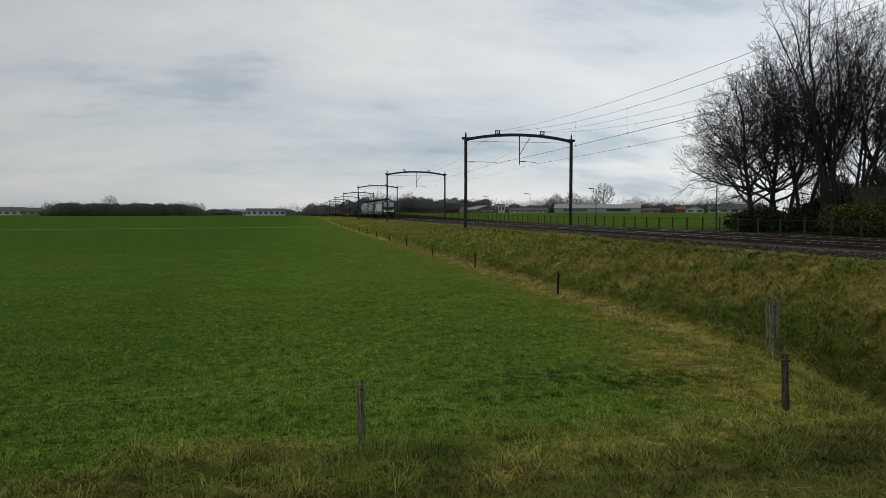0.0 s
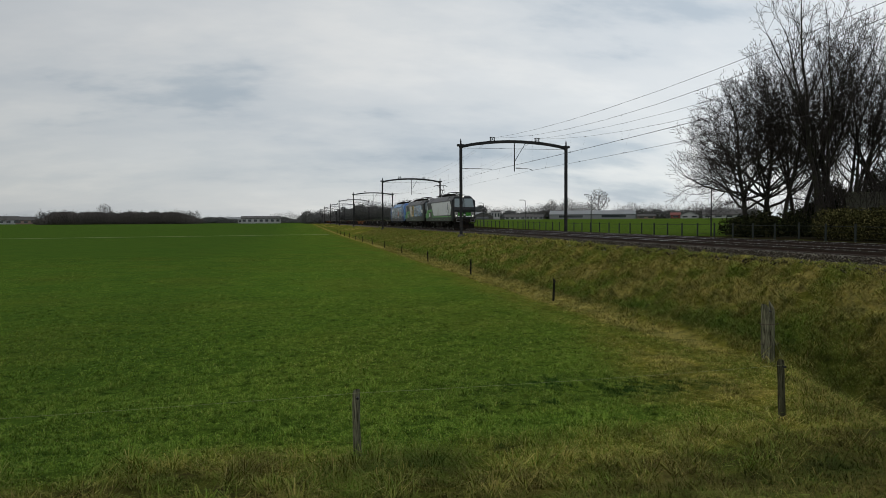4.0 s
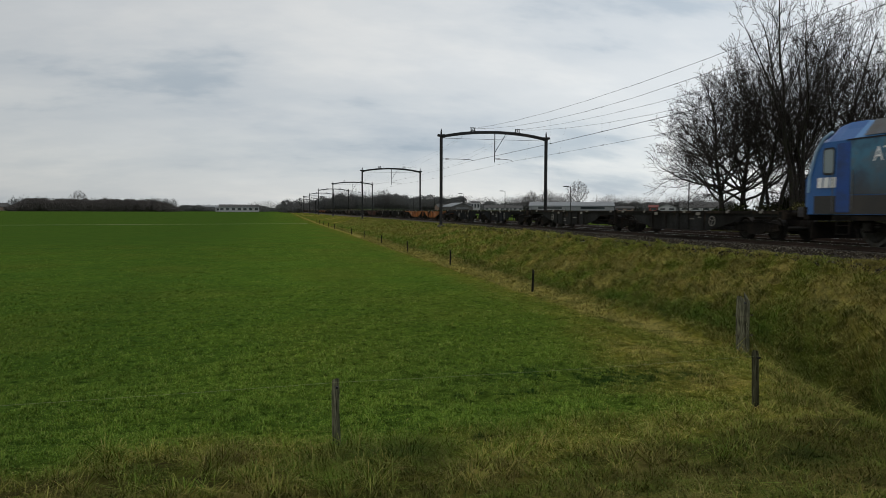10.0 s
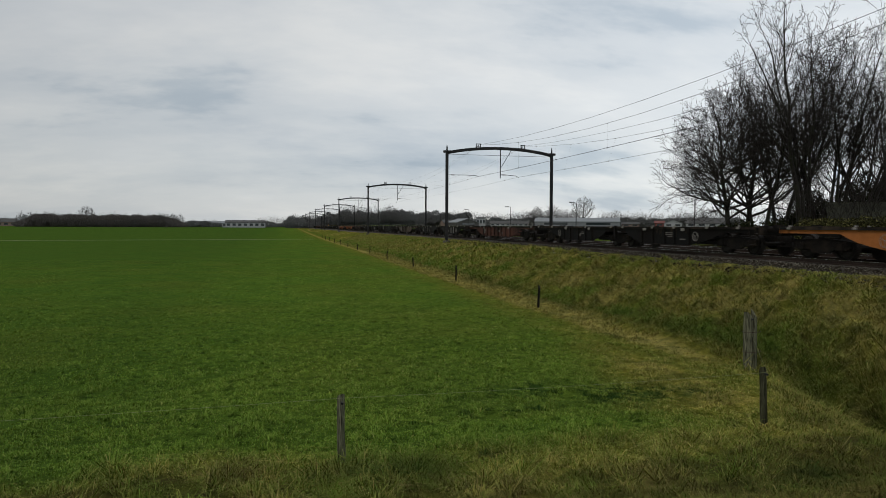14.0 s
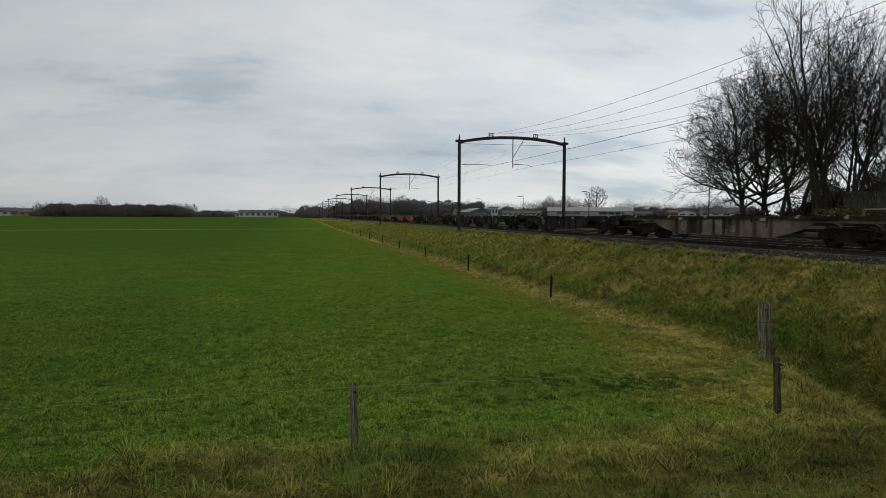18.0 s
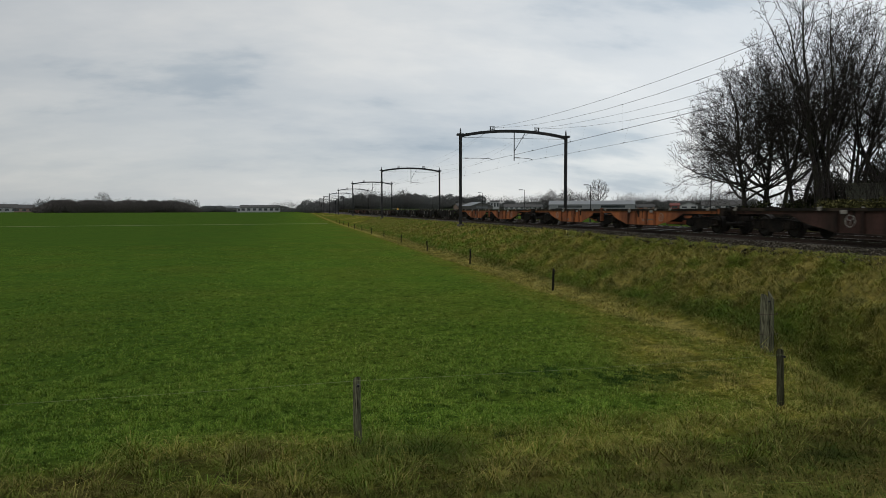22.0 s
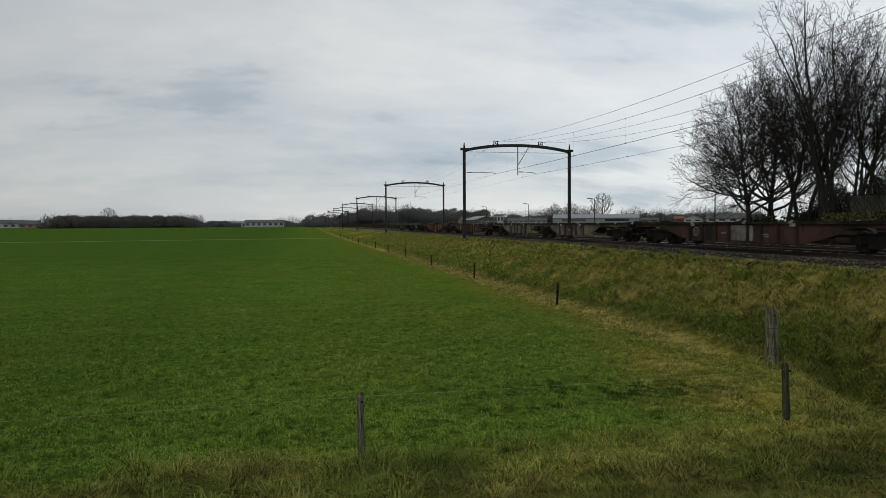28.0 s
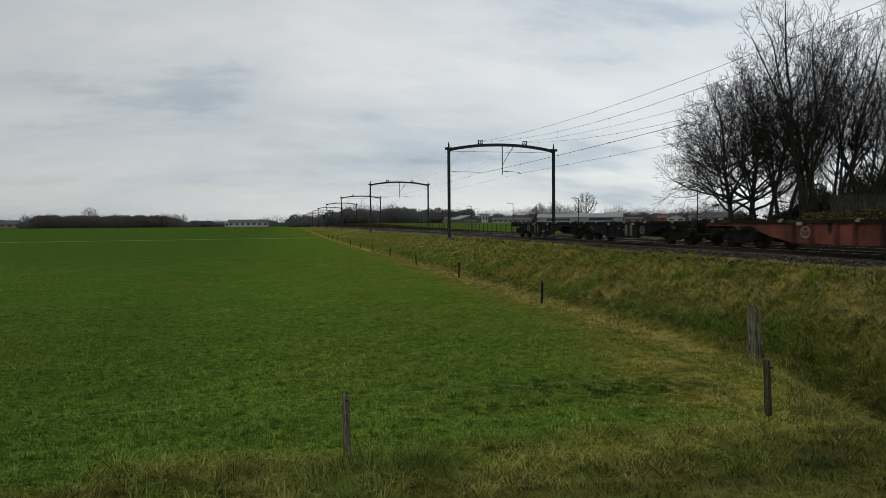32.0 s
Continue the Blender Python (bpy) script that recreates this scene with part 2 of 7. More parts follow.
twig_mat = surface("twig", (0.016, 0.013, 0.011), (0.034, 0.028, 0.022), 0.95, 0, 3, 0.5, relief=0)
# paler than the near twigs: haze of distance put into the colour
hazed_twig = surface("hazed_distant_twig", (0.085, 0.080, 0.078), (0.125, 0.118, 0.112), 0.95, 0, 0.6, 0.05, relief=0)


# ---- mesh helpers ----
class Shape:
    """Collects the faces of one part."""

    def __init__(self):
        self.v, self.f = [], []

    def add(self, verts, faces):
        n = len(self.v)
        self.v += [tuple(p) for p in verts]
        self.f += [tuple(n + i for i in f) for f in faces]
        return self

    def box(self, x0, x1, y0, y1, z0, z1):
        vs = [(x, y, z) for z in (z0, z1) for y in (y0, y1) for x in (x0, x1)]
        return self.add(vs, [(0, 2, 3, 1), (4, 5, 7, 6), (0, 1, 5, 4), (2, 6, 7, 3), (0, 4, 6, 2), (1, 3, 7, 5)])

    def cbox(self, c, s, bev=0.0):
        """A box by centre and size, its edges cut by bev."""
        if not bev:
            return self.box(c[0] - s[0] / 2, c[0] + s[0] / 2, c[1] - s[1] / 2, c[1] + s[1] / 2, c[2] - s[2] / 2, c[2] + s[2] / 2)
        bm = bmesh.new()
        bmesh.ops.create_cube(bm, size=1, matrix=Matrix.Translation(c) @ Matrix.Diagonal((*s, 1)))
        bmesh.ops.bevel(bm, geom=bm.edges[:], offset=bev, segments=2, affect="EDGES")
        bm.verts.index_update()
        self.add([v.co for v in bm.verts], [[v.index for v in f.verts] for f in bm.faces])
        bm.free()
        return self

    def tube(self, p0, p1, r0, r1=None, n=8, caps=True):
        r1 = r0 if r1 is None else r1
        p0, p1 = Vector(p0), Vector(p1)
        d = (p1 - p0).normalized()
        a = d.orthogonal().normalized()
        b = d.cross(a)
        vs = []
        for p, r in ((p0, r0), (p1, r1)):
            vs += [p + r * (math.cos(k * math.tau / n) * a + math.sin(k * math.tau / n) * b) for k in range(n)]
        fs = [(k, (k + 1) % n, n + (k + 1) % n, n + k) for k in range(n)]
        if caps:
            fs += [tuple(reversed(range(n))), tuple(range(n, 2 * n))]
        return self.add(vs, fs)

    def chain(self, pts, r, n=6):
        for a, b in zip(pts, pts[1:]):
            self.tube(a, b, r, r, n)
        return self

    def prism(self, poly, axis, a, b):
        """A flat outline, in the two other axes in order, pushed along one axis from a to b."""
        def put(p, q):
            return {"x": (q, p[0], p[1]), "y": (p[0], q, p[1]), "z": (p[0], p[1], q)}[axis]
        n = len(poly)
        vs = [put(p, a) for p in poly] + [put(p, b) for p in poly]
        return self.add(vs, [(k, (k + 1) % n, n + (k + 1) % n, n + k) for k in range(n)] + [tuple(reversed(range(n))), tuple(range(n, 2 * n))])

    def loft(self, rings, caps=True):
        n = len(rings[0])
        vs = [p for r in rings for p in r]
        fs = [(j * n + k, j * n + (k + 1) % n, (j + 1) * n + (k + 1) % n, (j + 1) * n + k) for j in range(len(rings) - 1) for k in range(n)]
        if caps:
            fs += [tuple(reversed(range(n))), tuple(range((len(rings) - 1) * n, len(rings) * n))]
        return self.add(vs, fs)

    def mesh(self, name, smooth=False):
        me = bpy.data.meshes.new(name)
        me.from_pydata(self.v, [], self.f)
        bm = bmesh.new()
        bm.from_mesh(me)
        bmesh.ops.recalc_face_normals(bm, faces=bm.faces)
        bm.to_mesh(me)
        bm.free()
        if smooth:
            me.shade_smooth()
        return me


def part(name, shape, material, parent=None, label="", smooth=False):
    me = shape if isinstance(shape, bpy.types.Mesh) else shape.mesh(name, smooth)
    if not me.materials:
        me.materials.append(material)
    ob = new(name, me)
    if parent is not None:
        ob.parent = parent
    if label:
        ob["label"] = label
    return ob


def thing(name, label, category, group="", at=None, kind=""):
    ob = new(name)
    if at is not None:
        ob.matrix_basis = at
    return tagged(ob, label, category, group, kind)


def raw_mesh(name, verts, quads=None, tris=None):
    """A large mesh from numpy arrays."""
    me = bpy.data.meshes.new(name)
    me.vertices.add(len(verts))
    me.vertices.foreach_set("co", np.asarray(verts, np.float32).ravel())
    f = quads if quads is not None else tris
    k = 4 if quads is not None else 3
    me.loops.add(f.size)
    me.loops.foreach_set("vertex_index", f.astype(np.int32).ravel())
    me.polygons.add(len(f))
    me.polygons.foreach_set("loop_start", np.arange(0, f.size, k, dtype=np.int32))
    me.update(calc_edges=True)
    return me


def attribute(me, name, values):
    a = me.attributes.new(name, "FLOAT", "POINT")
    a.data.foreach_set("value", np.asarray(values, np.float32))


# ---- the lie of the land ----
def step(a, b, x):
    t = np.clip((x - a) / (b - a), 0, 1)
    return t * t * (3 - 2 * t)


def wave(x, y, seed, size):
    """Smooth uneven values between about -1 and 1."""
    r = np.random.RandomState(seed)
    out = 0
    for k in range(6):
        a, ph, w = r.rand() * math.tau, r.rand() * math.tau, (0.6 + 1.1 * r.rand()) / size
        out = out + np.sin((x * math.cos(a) + y * math.sin(a)) * w * math.tau + ph)
    return out / 3.2


def ditch_line(y):
    return 12.25 + 0.30 * np.minimum(y - 12.9, 0)


def height(x, y):
    x, y = np.asarray(x, float), np.asarray(y, float)
    toe = 11.7 + 0.25 * wave(x * 0, y, 5, 17)
    bank = 2.0 * np.clip((x - toe) / (17.6 - toe), 0, 1) ** 0.92
    far = 2.15 - 0.15 * step(33, 60, x) + 1.75 * step(60, 300, np.hypot(x, y))
    z = np.where(x < 17.6, bank, np.where(x < 27.4, 2.0 - 0.15 * step(17.6, 18.6, x), 1.85 + (far - 1.85) * step(27.4, 30.5, x)))
    ramp_up = 1.9 * (1 - step(1.5, 8.6, y)) * step(-14, -6, y) * (1 - step(9, 14, x) * 0.35)
    z = np.maximum(z, ramp_up)
    z = np.where(x < 15, np.maximum(z, 2.1 * step(150, 540, np.hypot(x, y))), z)
    off = x - ditch_line(y)
    ditch = 1.25 * np.exp(-(off / np.where(off < 0, 1.0, 0.8)) ** 2) * (1 - step(12.8, 15.8, y))
    z = z - ditch
    near = (1 - step(60, 120, np.hypot(x, y)))
    z = z + near * (0.035 * wave(x, y, 1, 3.1) + 0.02 * wave(x, y, 2, 0.9)) * (1 - step(17, 17.6, x) * (1 - step(27, 28, x)))
    rough = step(11.8, 12.6, x) * (1 - step(17.0, 17.6, x))
    z = z + near * rough * (0.17 * wave(x, y, 8, 1.25) + 0.13 * wave(x, y, 9, 0.60))
    return z


def near_edge(x):
    """Where the mown field gives way to the rough grass of the near bank."""
    return 9.2 + 1.3 * np.exp(-((x + 0.9) / 1.7) ** 2) + 0.5 * step(4, 8, x) + 0.5 * step(-2.5, -6, x)


def cover(x, y):
    """Dryness, clover and bare earth of the grass; painted shade is added to the last two."""
    n = wave(x, y, 11, 4.0) * 0.5 + wave(x, y, 12, 1.4) * 0.4
    edge_y = near_edge(x) + 0.5 + 0.14 * np.clip(x - 1, 0, 8) + 0.4 * n
    dry = 0.62 * (1 - step(edge_y - 0.7, edge_y + 1.0, y))
    inner = 9.5 - 2.3 * np.exp(-((y - 13.0) / 4.5) ** 2) + 0.5 * step(25, 60, y) + 0.6 * n
    dry = np.maximum(dry, 0.50 * step(inner - 1.6, inner + 1.0, x) + (0.14 + 0.30 * step(20, 32, y) * (1 - 0.8 * step(55, 110, y))) * step(10.0, 11.2, x + 0.4 * n))
    dry = dry + 0.42 * np.exp(-((x - 10.95 - 0.3 * n) / 0.6) ** 2) * step(14, 20, y) * (1 - 0.6 * step(60, 110, y))
    bank = step(11.6, 12.6, x)
    mixed = 0.80 - 0.10 * step(30, 70, y) + 0.30 * wave(x, y, 21, 5.5) + 0.25 * wave(x, y, 22, 1.7) - 0.35 * (1 - step(12.2, 14.2, x))
    dry = np.where(bank > 0.5, np.clip(mixed, 0.05, 0.95), dry)
    near = (y < near_edge(x) + 0.25 * n) & (bank < 0.5)
    dry = np.where(near, np.clip(0.60 + 0.30 * wave(x, y, 41, 2.2) + 0.22 * wave(x, y, 42, 0.8), 0.15, 1.0), np.where(bank > 0.5, dry, np.clip(dry * 1.1, 0, 0.97)))
    pale = 0.0
    for cx, cy, sx, sy in ((2.3, 10.35, 0.8, 0.22), (4.8, 10.6, 0.4, 0.25), (8.6, 12.0, 0.9, 1.4), (9.7, 14.6, 0.8, 1.4), (9.9, 11.9, 0.7, 1.2), (8.9, 16.0, 0.9, 1.2)):
        pale = pale + np.exp(-(((x - cx) / sx) ** 2 + ((y - cy) / sy) ** 2))
    dry = np.where(bank < 0.5, np.where(dry < 0.74, np.clip(dry + 0.22 * np.clip(pale, 0, 1) * (0.8 + 0.6 * n), 0, 0.74), dry), dry)
    dry = np.where(x > 28, 0.16, dry)
    field = (x < 9.5) & (y > 12)
    dry = np.where(field, np.clip(dry + 0.03 + 0.12 * step(-2, 9, x) + 0.12 * wave(x, y, 31, 7) * step(12, 20, y), 0, 1), dry)
    moss_and_shade = 1.7 * np.exp(-(((x - 7.15) / 1.1) ** 2 + ((y - 13.4) / 0.62) ** 2)) + 0.45 * np.exp(-(((x - 5.2) / 1.5) ** 2 + ((y - 14.1) / 0.8) ** 2)) + 0.9 * np.exp(-(((x - 4.1) / 0.9) ** 2 + ((y - 12.55) / 0.26) ** 2)) + 0.9 * np.exp(-(((x - 2.3) / 0.5) ** 2 + ((y - 12.1) / 0.22) ** 2)) + 1.0 * np.exp(-(((x - 3.15) / 0.28) ** 2 + ((y - 10.2) / 0.12) ** 2))
    moss_and_shade = np.clip(moss_and_shade * (0.70 + 2.2 * wave(x, y, 51, 0.40) + 0.9 * wave(x, y, 52, 1.1)), 0, 0.90) * (x < 9)
    moss_and_shade = moss_and_shade + 0.9 * np.exp(-(((x - 1.4) / 0.9) ** 2 + ((y - 9.6) / 0.42) ** 2)) + 0.9 * np.exp(-(((x - 7.2) / 0.55) ** 2 + ((y - 8.3) / 0.6) ** 2))
    soil_and_shade = 0
    for cx, cy, sx, sy, k in ((-1.6, 10.6, 0.4, 0.15, 1.0), (-2.6, 9.7, 0.8, 0.30, 1.0), (-3.6, 9.5, 0.8, 0.3, 0.9), (-0.75, 10.72, 0.25, 0.09, 1.0), (-0.4, 10.74, 0.2, 0.07, 0.9), (3.1, 10.15, 0.28, 0.12, 0.9), (-1.0, 9.5, 0.9, 0.25, 0.8), (1.7, 9.2, 0.9, 0.28, 0.9), (4.4, 8.9, 0.9, 0.25, 0.6), (-4.9, 9.9, 0.9, 0.3, 0.8)):
        soil_and_shade = soil_and_shade + k * np.exp(-(((x - cx) / sx) ** 2 + ((y - cy) / sy) ** 2))
    soil_and_shade = np.clip(soil_and_shade * (0.8 + 0.9 * n), 0, 0.70)
    # bank: shade of hollows between tussocks put into the colour in uneven spots
    hollow_shade = np.clip(-0.9 * wave(x, y, 71, 1.6) - 0.6 * wave(x, y, 72, 0.7), 0, 1) * bank * (x < 17.4)
    soil_and_shade = np.maximum(soil_and_shade, 0.62 * hollow_shade * (1 - 0.7 * step(22, 45, y)))
    moss_and_shade = moss_and_shade + 0.30 * np.exp(-((x - 12.15) / 0.42) ** 2) * (x > 11.55) * (1 - step(60, 120, y))
    moss_and_shade = moss_and_shade + 0.22 * bank * (1 - step(12.8, 15.2, x)) * (1 - step(16, 34, y))
    soil_and_shade = np.maximum(soil_and_shade, np.where(near, np.clip(0.38 + 0.45 * n + 0.65 * wave(x, y, 73, 0.7) + 0.36 * step(3.5, 7, x), 0, 0.66 + 0.1 * n + 0.20 * (1 - step(2, 4, x))), 0))
    moss_and_shade = np.maximum(moss_and_shade, 0.30 * (x > 31))
    # far field: shade among unbuilt blades put into the colour, growing with distance
    moss_and_shade = np.maximum(moss_and_shade, 0.42 * step(22, 90, y) * (x < 9.5) * (1 - 0.9 * step(-12, 6, x)))
    # left side darkened: the lens's fall-off put into the grass colour
    moss_and_shade = np.maximum(moss_and_shade, 0.24 * step(0, -6, x) * (y > 9.5))
    # lush drooping tufts cover the earth round the post and by the ditch
    lush = np.exp(-(((x - 1.4) / 0.95) ** 2 + ((y - 9.55) / 0.45) ** 2)) + np.exp(-(((x - 7.2) / 0.6) ** 2 + ((y - 8.3) / 0.65) ** 2))
    soil_and_shade = soil_and_shade * (1 - 0.85 * np.clip(1.3 * lush, 0, 1))
    # ditch: bare earth, with shade of overhanging growth painted into its near-black bottom
    soil_and_shade = np.maximum(soil_and_shade, (0.93 + 0.12 * wave(x, y, 74, 0.5)) * np.exp(-((x - ditch_line(y)) / 0.48) ** 2) * (1 - step(10.8, 13.5, y)))
    soil_and_shade = np.maximum(soil_and_shade, 0.9 * step(26.8, 27.6, x) * (1 - step(30.6, 31.6, x)))
    # near-black ground below the trees beside the line
    soil_and_shade = np.maximum(soil_and_shade, 0.92 * step(30, 31, x) * (1 - step(52, 62, x)) * (1 - step(47, 52, y - 0.25 * (x - 31))))
    return np.clip(dry, 0, 1), np.clip(moss_and_shade, 0, 1), soil_and_shade


def axis_steps(stops):
    out = []
    for (a, b, s) in stops:
        out += list(np.arange(a, b, s))
    return np.array(out + [stops[-1][1]])


gx = axis_steps([(-3600, -600, 300), (-600, -120, 40), (-120, -20, 5), (-20, 9, 0.5), (9, 20, 0.22), (20, 34, 0.6), (34, 120, 5), (120, 600, 40), (600, 3600, 300)])
gy = axis_steps([(-600, -40, 40), (-40, 2, 3), (2, 30, 0.3), (30, 90, 0.8), (90, 260, 4), (260, 700, 30), (700, 4300, 300)])
XX, YY = np.meshgrid(gx, gy)
pts = np.stack([XX, YY, height(XX, YY)], -1).reshape(-1, 3)
nx, ny = len(gx), len(gy)
ii = (np.arange(ny - 1)[:, None] * nx + np.arange(nx - 1)[None]).ravel()
ground_me = raw_mesh("ground", pts, quads=np.stack([ii, ii + 1, ii + nx + 1, ii + nx], 1))
for key, vals in zip(("tone", "moss_and_shade", "soil_and_shade"), cover(pts[:, 0], pts[:, 1])):
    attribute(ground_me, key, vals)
# shade between the blades, put into the ground's colour where the grass itself is built
attribute(ground_me, "blade_shade", 1 - step(15, 42, np.hypot(pts[:, 0], pts[:, 1])))
ground_me.shade_smooth()
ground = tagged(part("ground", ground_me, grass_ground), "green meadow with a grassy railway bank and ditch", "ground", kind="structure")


def blades(name, xs, ys, tall, wide, per, lean, seed, label, brown=0.0, mixed=0.16):
    """Grass tufts: per blades at each place, each a bent strip of two triangles and a tip."""
    r = np.random.RandomState(seed)
    dry, moss_and_shade, soil_and_shade = cover(xs, ys)
    ok = (r.rand(len(xs)) > soil_and_shade * 0.8) & (soil_and_shade < 0.72)
    xs, ys, dry, moss_and_shade, soil_and_shade = xs[ok], ys[ok], dry[ok], moss_and_shade[ok], soil_and_shade[ok]
    tall = np.repeat(tall * (1 + 0.45 * wave(xs, ys, 61, 1.1) + 0.25 * wave(xs, ys, 62, 0.5)).clip(0.35, 2), per)
    n = len(xs) * per
    x, y = np.repeat(xs, per) + r.randn(n) * wide * 4, np.repeat(ys, per) + r.randn(n) * wide * 4
    z = height(x, y) - 0.01
    h = tall * (0.45 + 0.9 * r.rand(n)) * np.repeat(0.6 + 0.8 * r.rand(len(xs)), per)
    a, d = r.rand(n) * math.tau, r.rand(n) * math.tau
    w = wide * (0.6 + 0.8 * r.rand(n))
    bx, by = np.cos(a) * w, np.sin(a) * w
    lx, ly = np.cos(d) * lean * h * r.rand(n), np.sin(d) * lean * h * r.rand(n)
    v = np.empty((n, 5, 3))
    v[:, 0] = np.stack([x - bx, y - by, z], 1)
    v[:, 1] = np.stack([x + bx, y + by, z], 1)
    v[:, 2] = np.stack([x + bx * 0.7 + lx * 0.45, y + by * 0.7 + ly * 0.45, z + h * 0.62], 1)
    v[:, 3] = np.stack([x - bx * 0.7 + lx * 0.45, y - by * 0.7 + ly * 0.45, z + h * 0.62], 1)
    v[:, 4] = np.stack([x + lx * 1.5, y + ly * 1.5, z + h * (1 - 0.3 * lean)], 1)
    base = np.arange(n)[:, None] * 5
    tri = np.concatenate([base + [0, 1, 2], base + [0, 2, 3], base + [3, 2, 4]], 1).reshape(-1, 3)
    me = raw_mesh(name, v.reshape(-1, 3), tris=tri)
    jitter = np.repeat(np.clip(np.repeat(dry, per) + r.randn(n) * mixed, 0, 1), 5)
    attribute(me, "tone", jitter)
    attribute(me, "moss_and_shade", np.repeat(np.repeat(moss_and_shade, per), 5))
    attribute(me, "soil_and_shade", np.repeat((brown * (0.7 + 0.6 * r.rand(n)) + 0.45 * np.repeat(soil_and_shade, per)).clip(0, 0.9), 5))
    return tagged(part(name, me, grass_blade), label, "grass", kind="stuff")


def spread(seed, n, x0, x1, y0, y1):
    r = np.random.RandomState(seed)
    return x0 + (x1 - x0) * r.rand(n), y0 + (y1 - y0) * r.rand(n)


def in_view(x, y, a0=-22, a1=46):
    a = np.degrees(np.arctan2(x, y))
    return (a > a0) & (a < a1)


def meadow(seed, n, y0, y1, tall, wide, per):
    r = np.random.RandomState(seed)
    y = y0 + (y1 - y0) * r.rand(n) ** 1.1
    x = -0.45 * y - 1 + (np.minimum(0.95 * y + 1, 11.9) + 0.45 * y + 1) * r.rand(n)
    return blades("meadow_grass", x, y, tall, wide, per, 1.3, seed + 1, "short green meadow grass")


# ---- railway ----
def ballast_bed():
    s = Shape()
    a, b = 17.7, 27.1
    z0, z1 = 1.6, RAIL_Z - 0.20
    s.prism([(a, z0), (a, 1.90), (18.5, z1), (26.0, z1), (b, 1.84), (b, z0)], "y", -560, 1500)
    return tagged(part("ballast_bed", s, ballast_mat), "grey-brown crushed stone ballast under two tracks", "ballast", kind="structure")


ballast_bed()


def stones(seed, n, x0, x1, y0, y1, size):
    """Loose ballast stones lying on the bed and its shoulder."""
    r = np.random.RandomState(seed)
    x, y = x0 + (x1 - x0) * r.rand(n), y0 + (y1 - y0) * r.rand(n) ** 1.3
    z = np.where(x < 17.75, height(x, y), np.minimum(1.92 + (x - 17.7) * 0.32, RAIL_Z - 0.20))
    oct_v = np.array([(1, 0, 0), (-1, 0, 0), (0, 1, 0), (0, -1, 0), (0, 0, 1), (0, 0, -1)], float)
    oct_f = np.array([(0, 2, 4), (2, 1, 4), (1, 3, 4), (3, 0, 4), (2, 0, 5), (1, 2, 5), (3, 1, 5), (0, 3, 5)])
    sc = size * (0.5 + r.rand(n, 1, 3))
    a = r.rand(n) * math.tau
    v = oct_v[None] * sc + r.randn(n, 6, 3) * size * 0.15
    ca, sa = np.cos(a)[:, None], np.sin(a)[:, None]
    v = np.stack([v[..., 0] * ca - v[..., 1] * sa + x[:, None], v[..., 0] * sa + v[..., 1] * ca + y[:, None], v[..., 2] + z[:, None]], -1)
    f = (np.arange(n)[:, None, None] * 6 + oct_f[None]).reshape(-1, 3)
    m, nt, p = node_mat("loose_stone")
    g = nt.nodes.new("ShaderNodeNewGeometry")
    matt(nt, p, m, ramp(nt, g.outputs["Random Per Island"], [(0, (0.018, 0.015, 0.011)), (0.5, (0.040, 0.034, 0.026)), (0.85, (0.078, 0.068, 0.053)), (1, (0.26, 0.24, 0.19))]))
    return tagged(part("ballast_stones", raw_mesh("ballast_stones", v.reshape(-1, 3), tris=f), m), "loose angular grey ballast stones", "stones", kind="stuff")


def rail_profile(cx):
    z = RAIL_Z
    return [(cx - 0.07, z - 0.17), (cx - 0.07, z - 0.155), (cx - 0.012, z - 0.13), (cx - 0.012, z - 0.045), (cx - 0.036, z - 0.035), (cx - 0.036, z - 0.006),
            (cx + 0.036, z - 0.006), (cx + 0.036, z - 0.035), (cx + 0.012, z - 0.045), (cx + 0.012, z - 0.13), (cx + 0.07, z - 0.155), (cx + 0.07, z - 0.17)]


sleeper_me = Shape().prism([(-0.13, -0.1), (0.13, -0.1), (0.10, 0.035), (-0.10, 0.035)], "x", -1.26, 1.26)
sleeper_me = sleeper_me.mesh("sleeper")


def track(cx):
    t = tagged(new("railway_track"), "rusty steel rails with polished heads on concrete sleepers", "railway track", "tracks of the line", "structure")
    for side in (-1, 1):
        rail = part("rail", Shape().prism(rail_profile(cx + side * 0.7535), "y", -560, 1500), rust_rail, t)
        part("rail_head", Shape().box(cx + side * 0.7535 - 0.033, cx + side * 0.7535 + 0.033, -560, 1500, RAIL_Z - 0.006, RAIL_Z), rail_head, rail, "polished running surface")
    return t


TRACKS = [track(TRACK_X), track(FAR_X)]


def sleepers(t, cx):
    for k in range(150):
        ob = part("sleeper", sleeper_me, concrete, t)
        ob.location = (cx, 10 + 0.6 * k, RAIL_Z - 0.215)
    s = Shape()
    for k in range(150, 700):
        y = 10 + 0.6 * k
        s.box(cx - 1.26, cx + 1.26, y - 0.12, y + 0.12, RAIL_Z - 0.25, RAIL_Z - 0.18)
    far = part("sleepers", s, concrete, t)
    far["kind"] = "stuff"


# ---- overhead line ----
POST_L, POST_R = 16.85, 28.35
SPAN, FIRST = 67.9, 70.8
BEAM_Z = RAIL_Z + 8.70
ARM_Z, WIRE_Z = RAIL_Z + 6.46, RAIL_Z + 6.34


def arch(x):
    """Height of the bowed beam over the rails."""
    k = (x - (POST_L + POST_R) / 2) / ((POST_R - POST_L) / 2)
    return BEAM_Z + 0.62 * max(0.0, 1 - k * k) ** 0.9


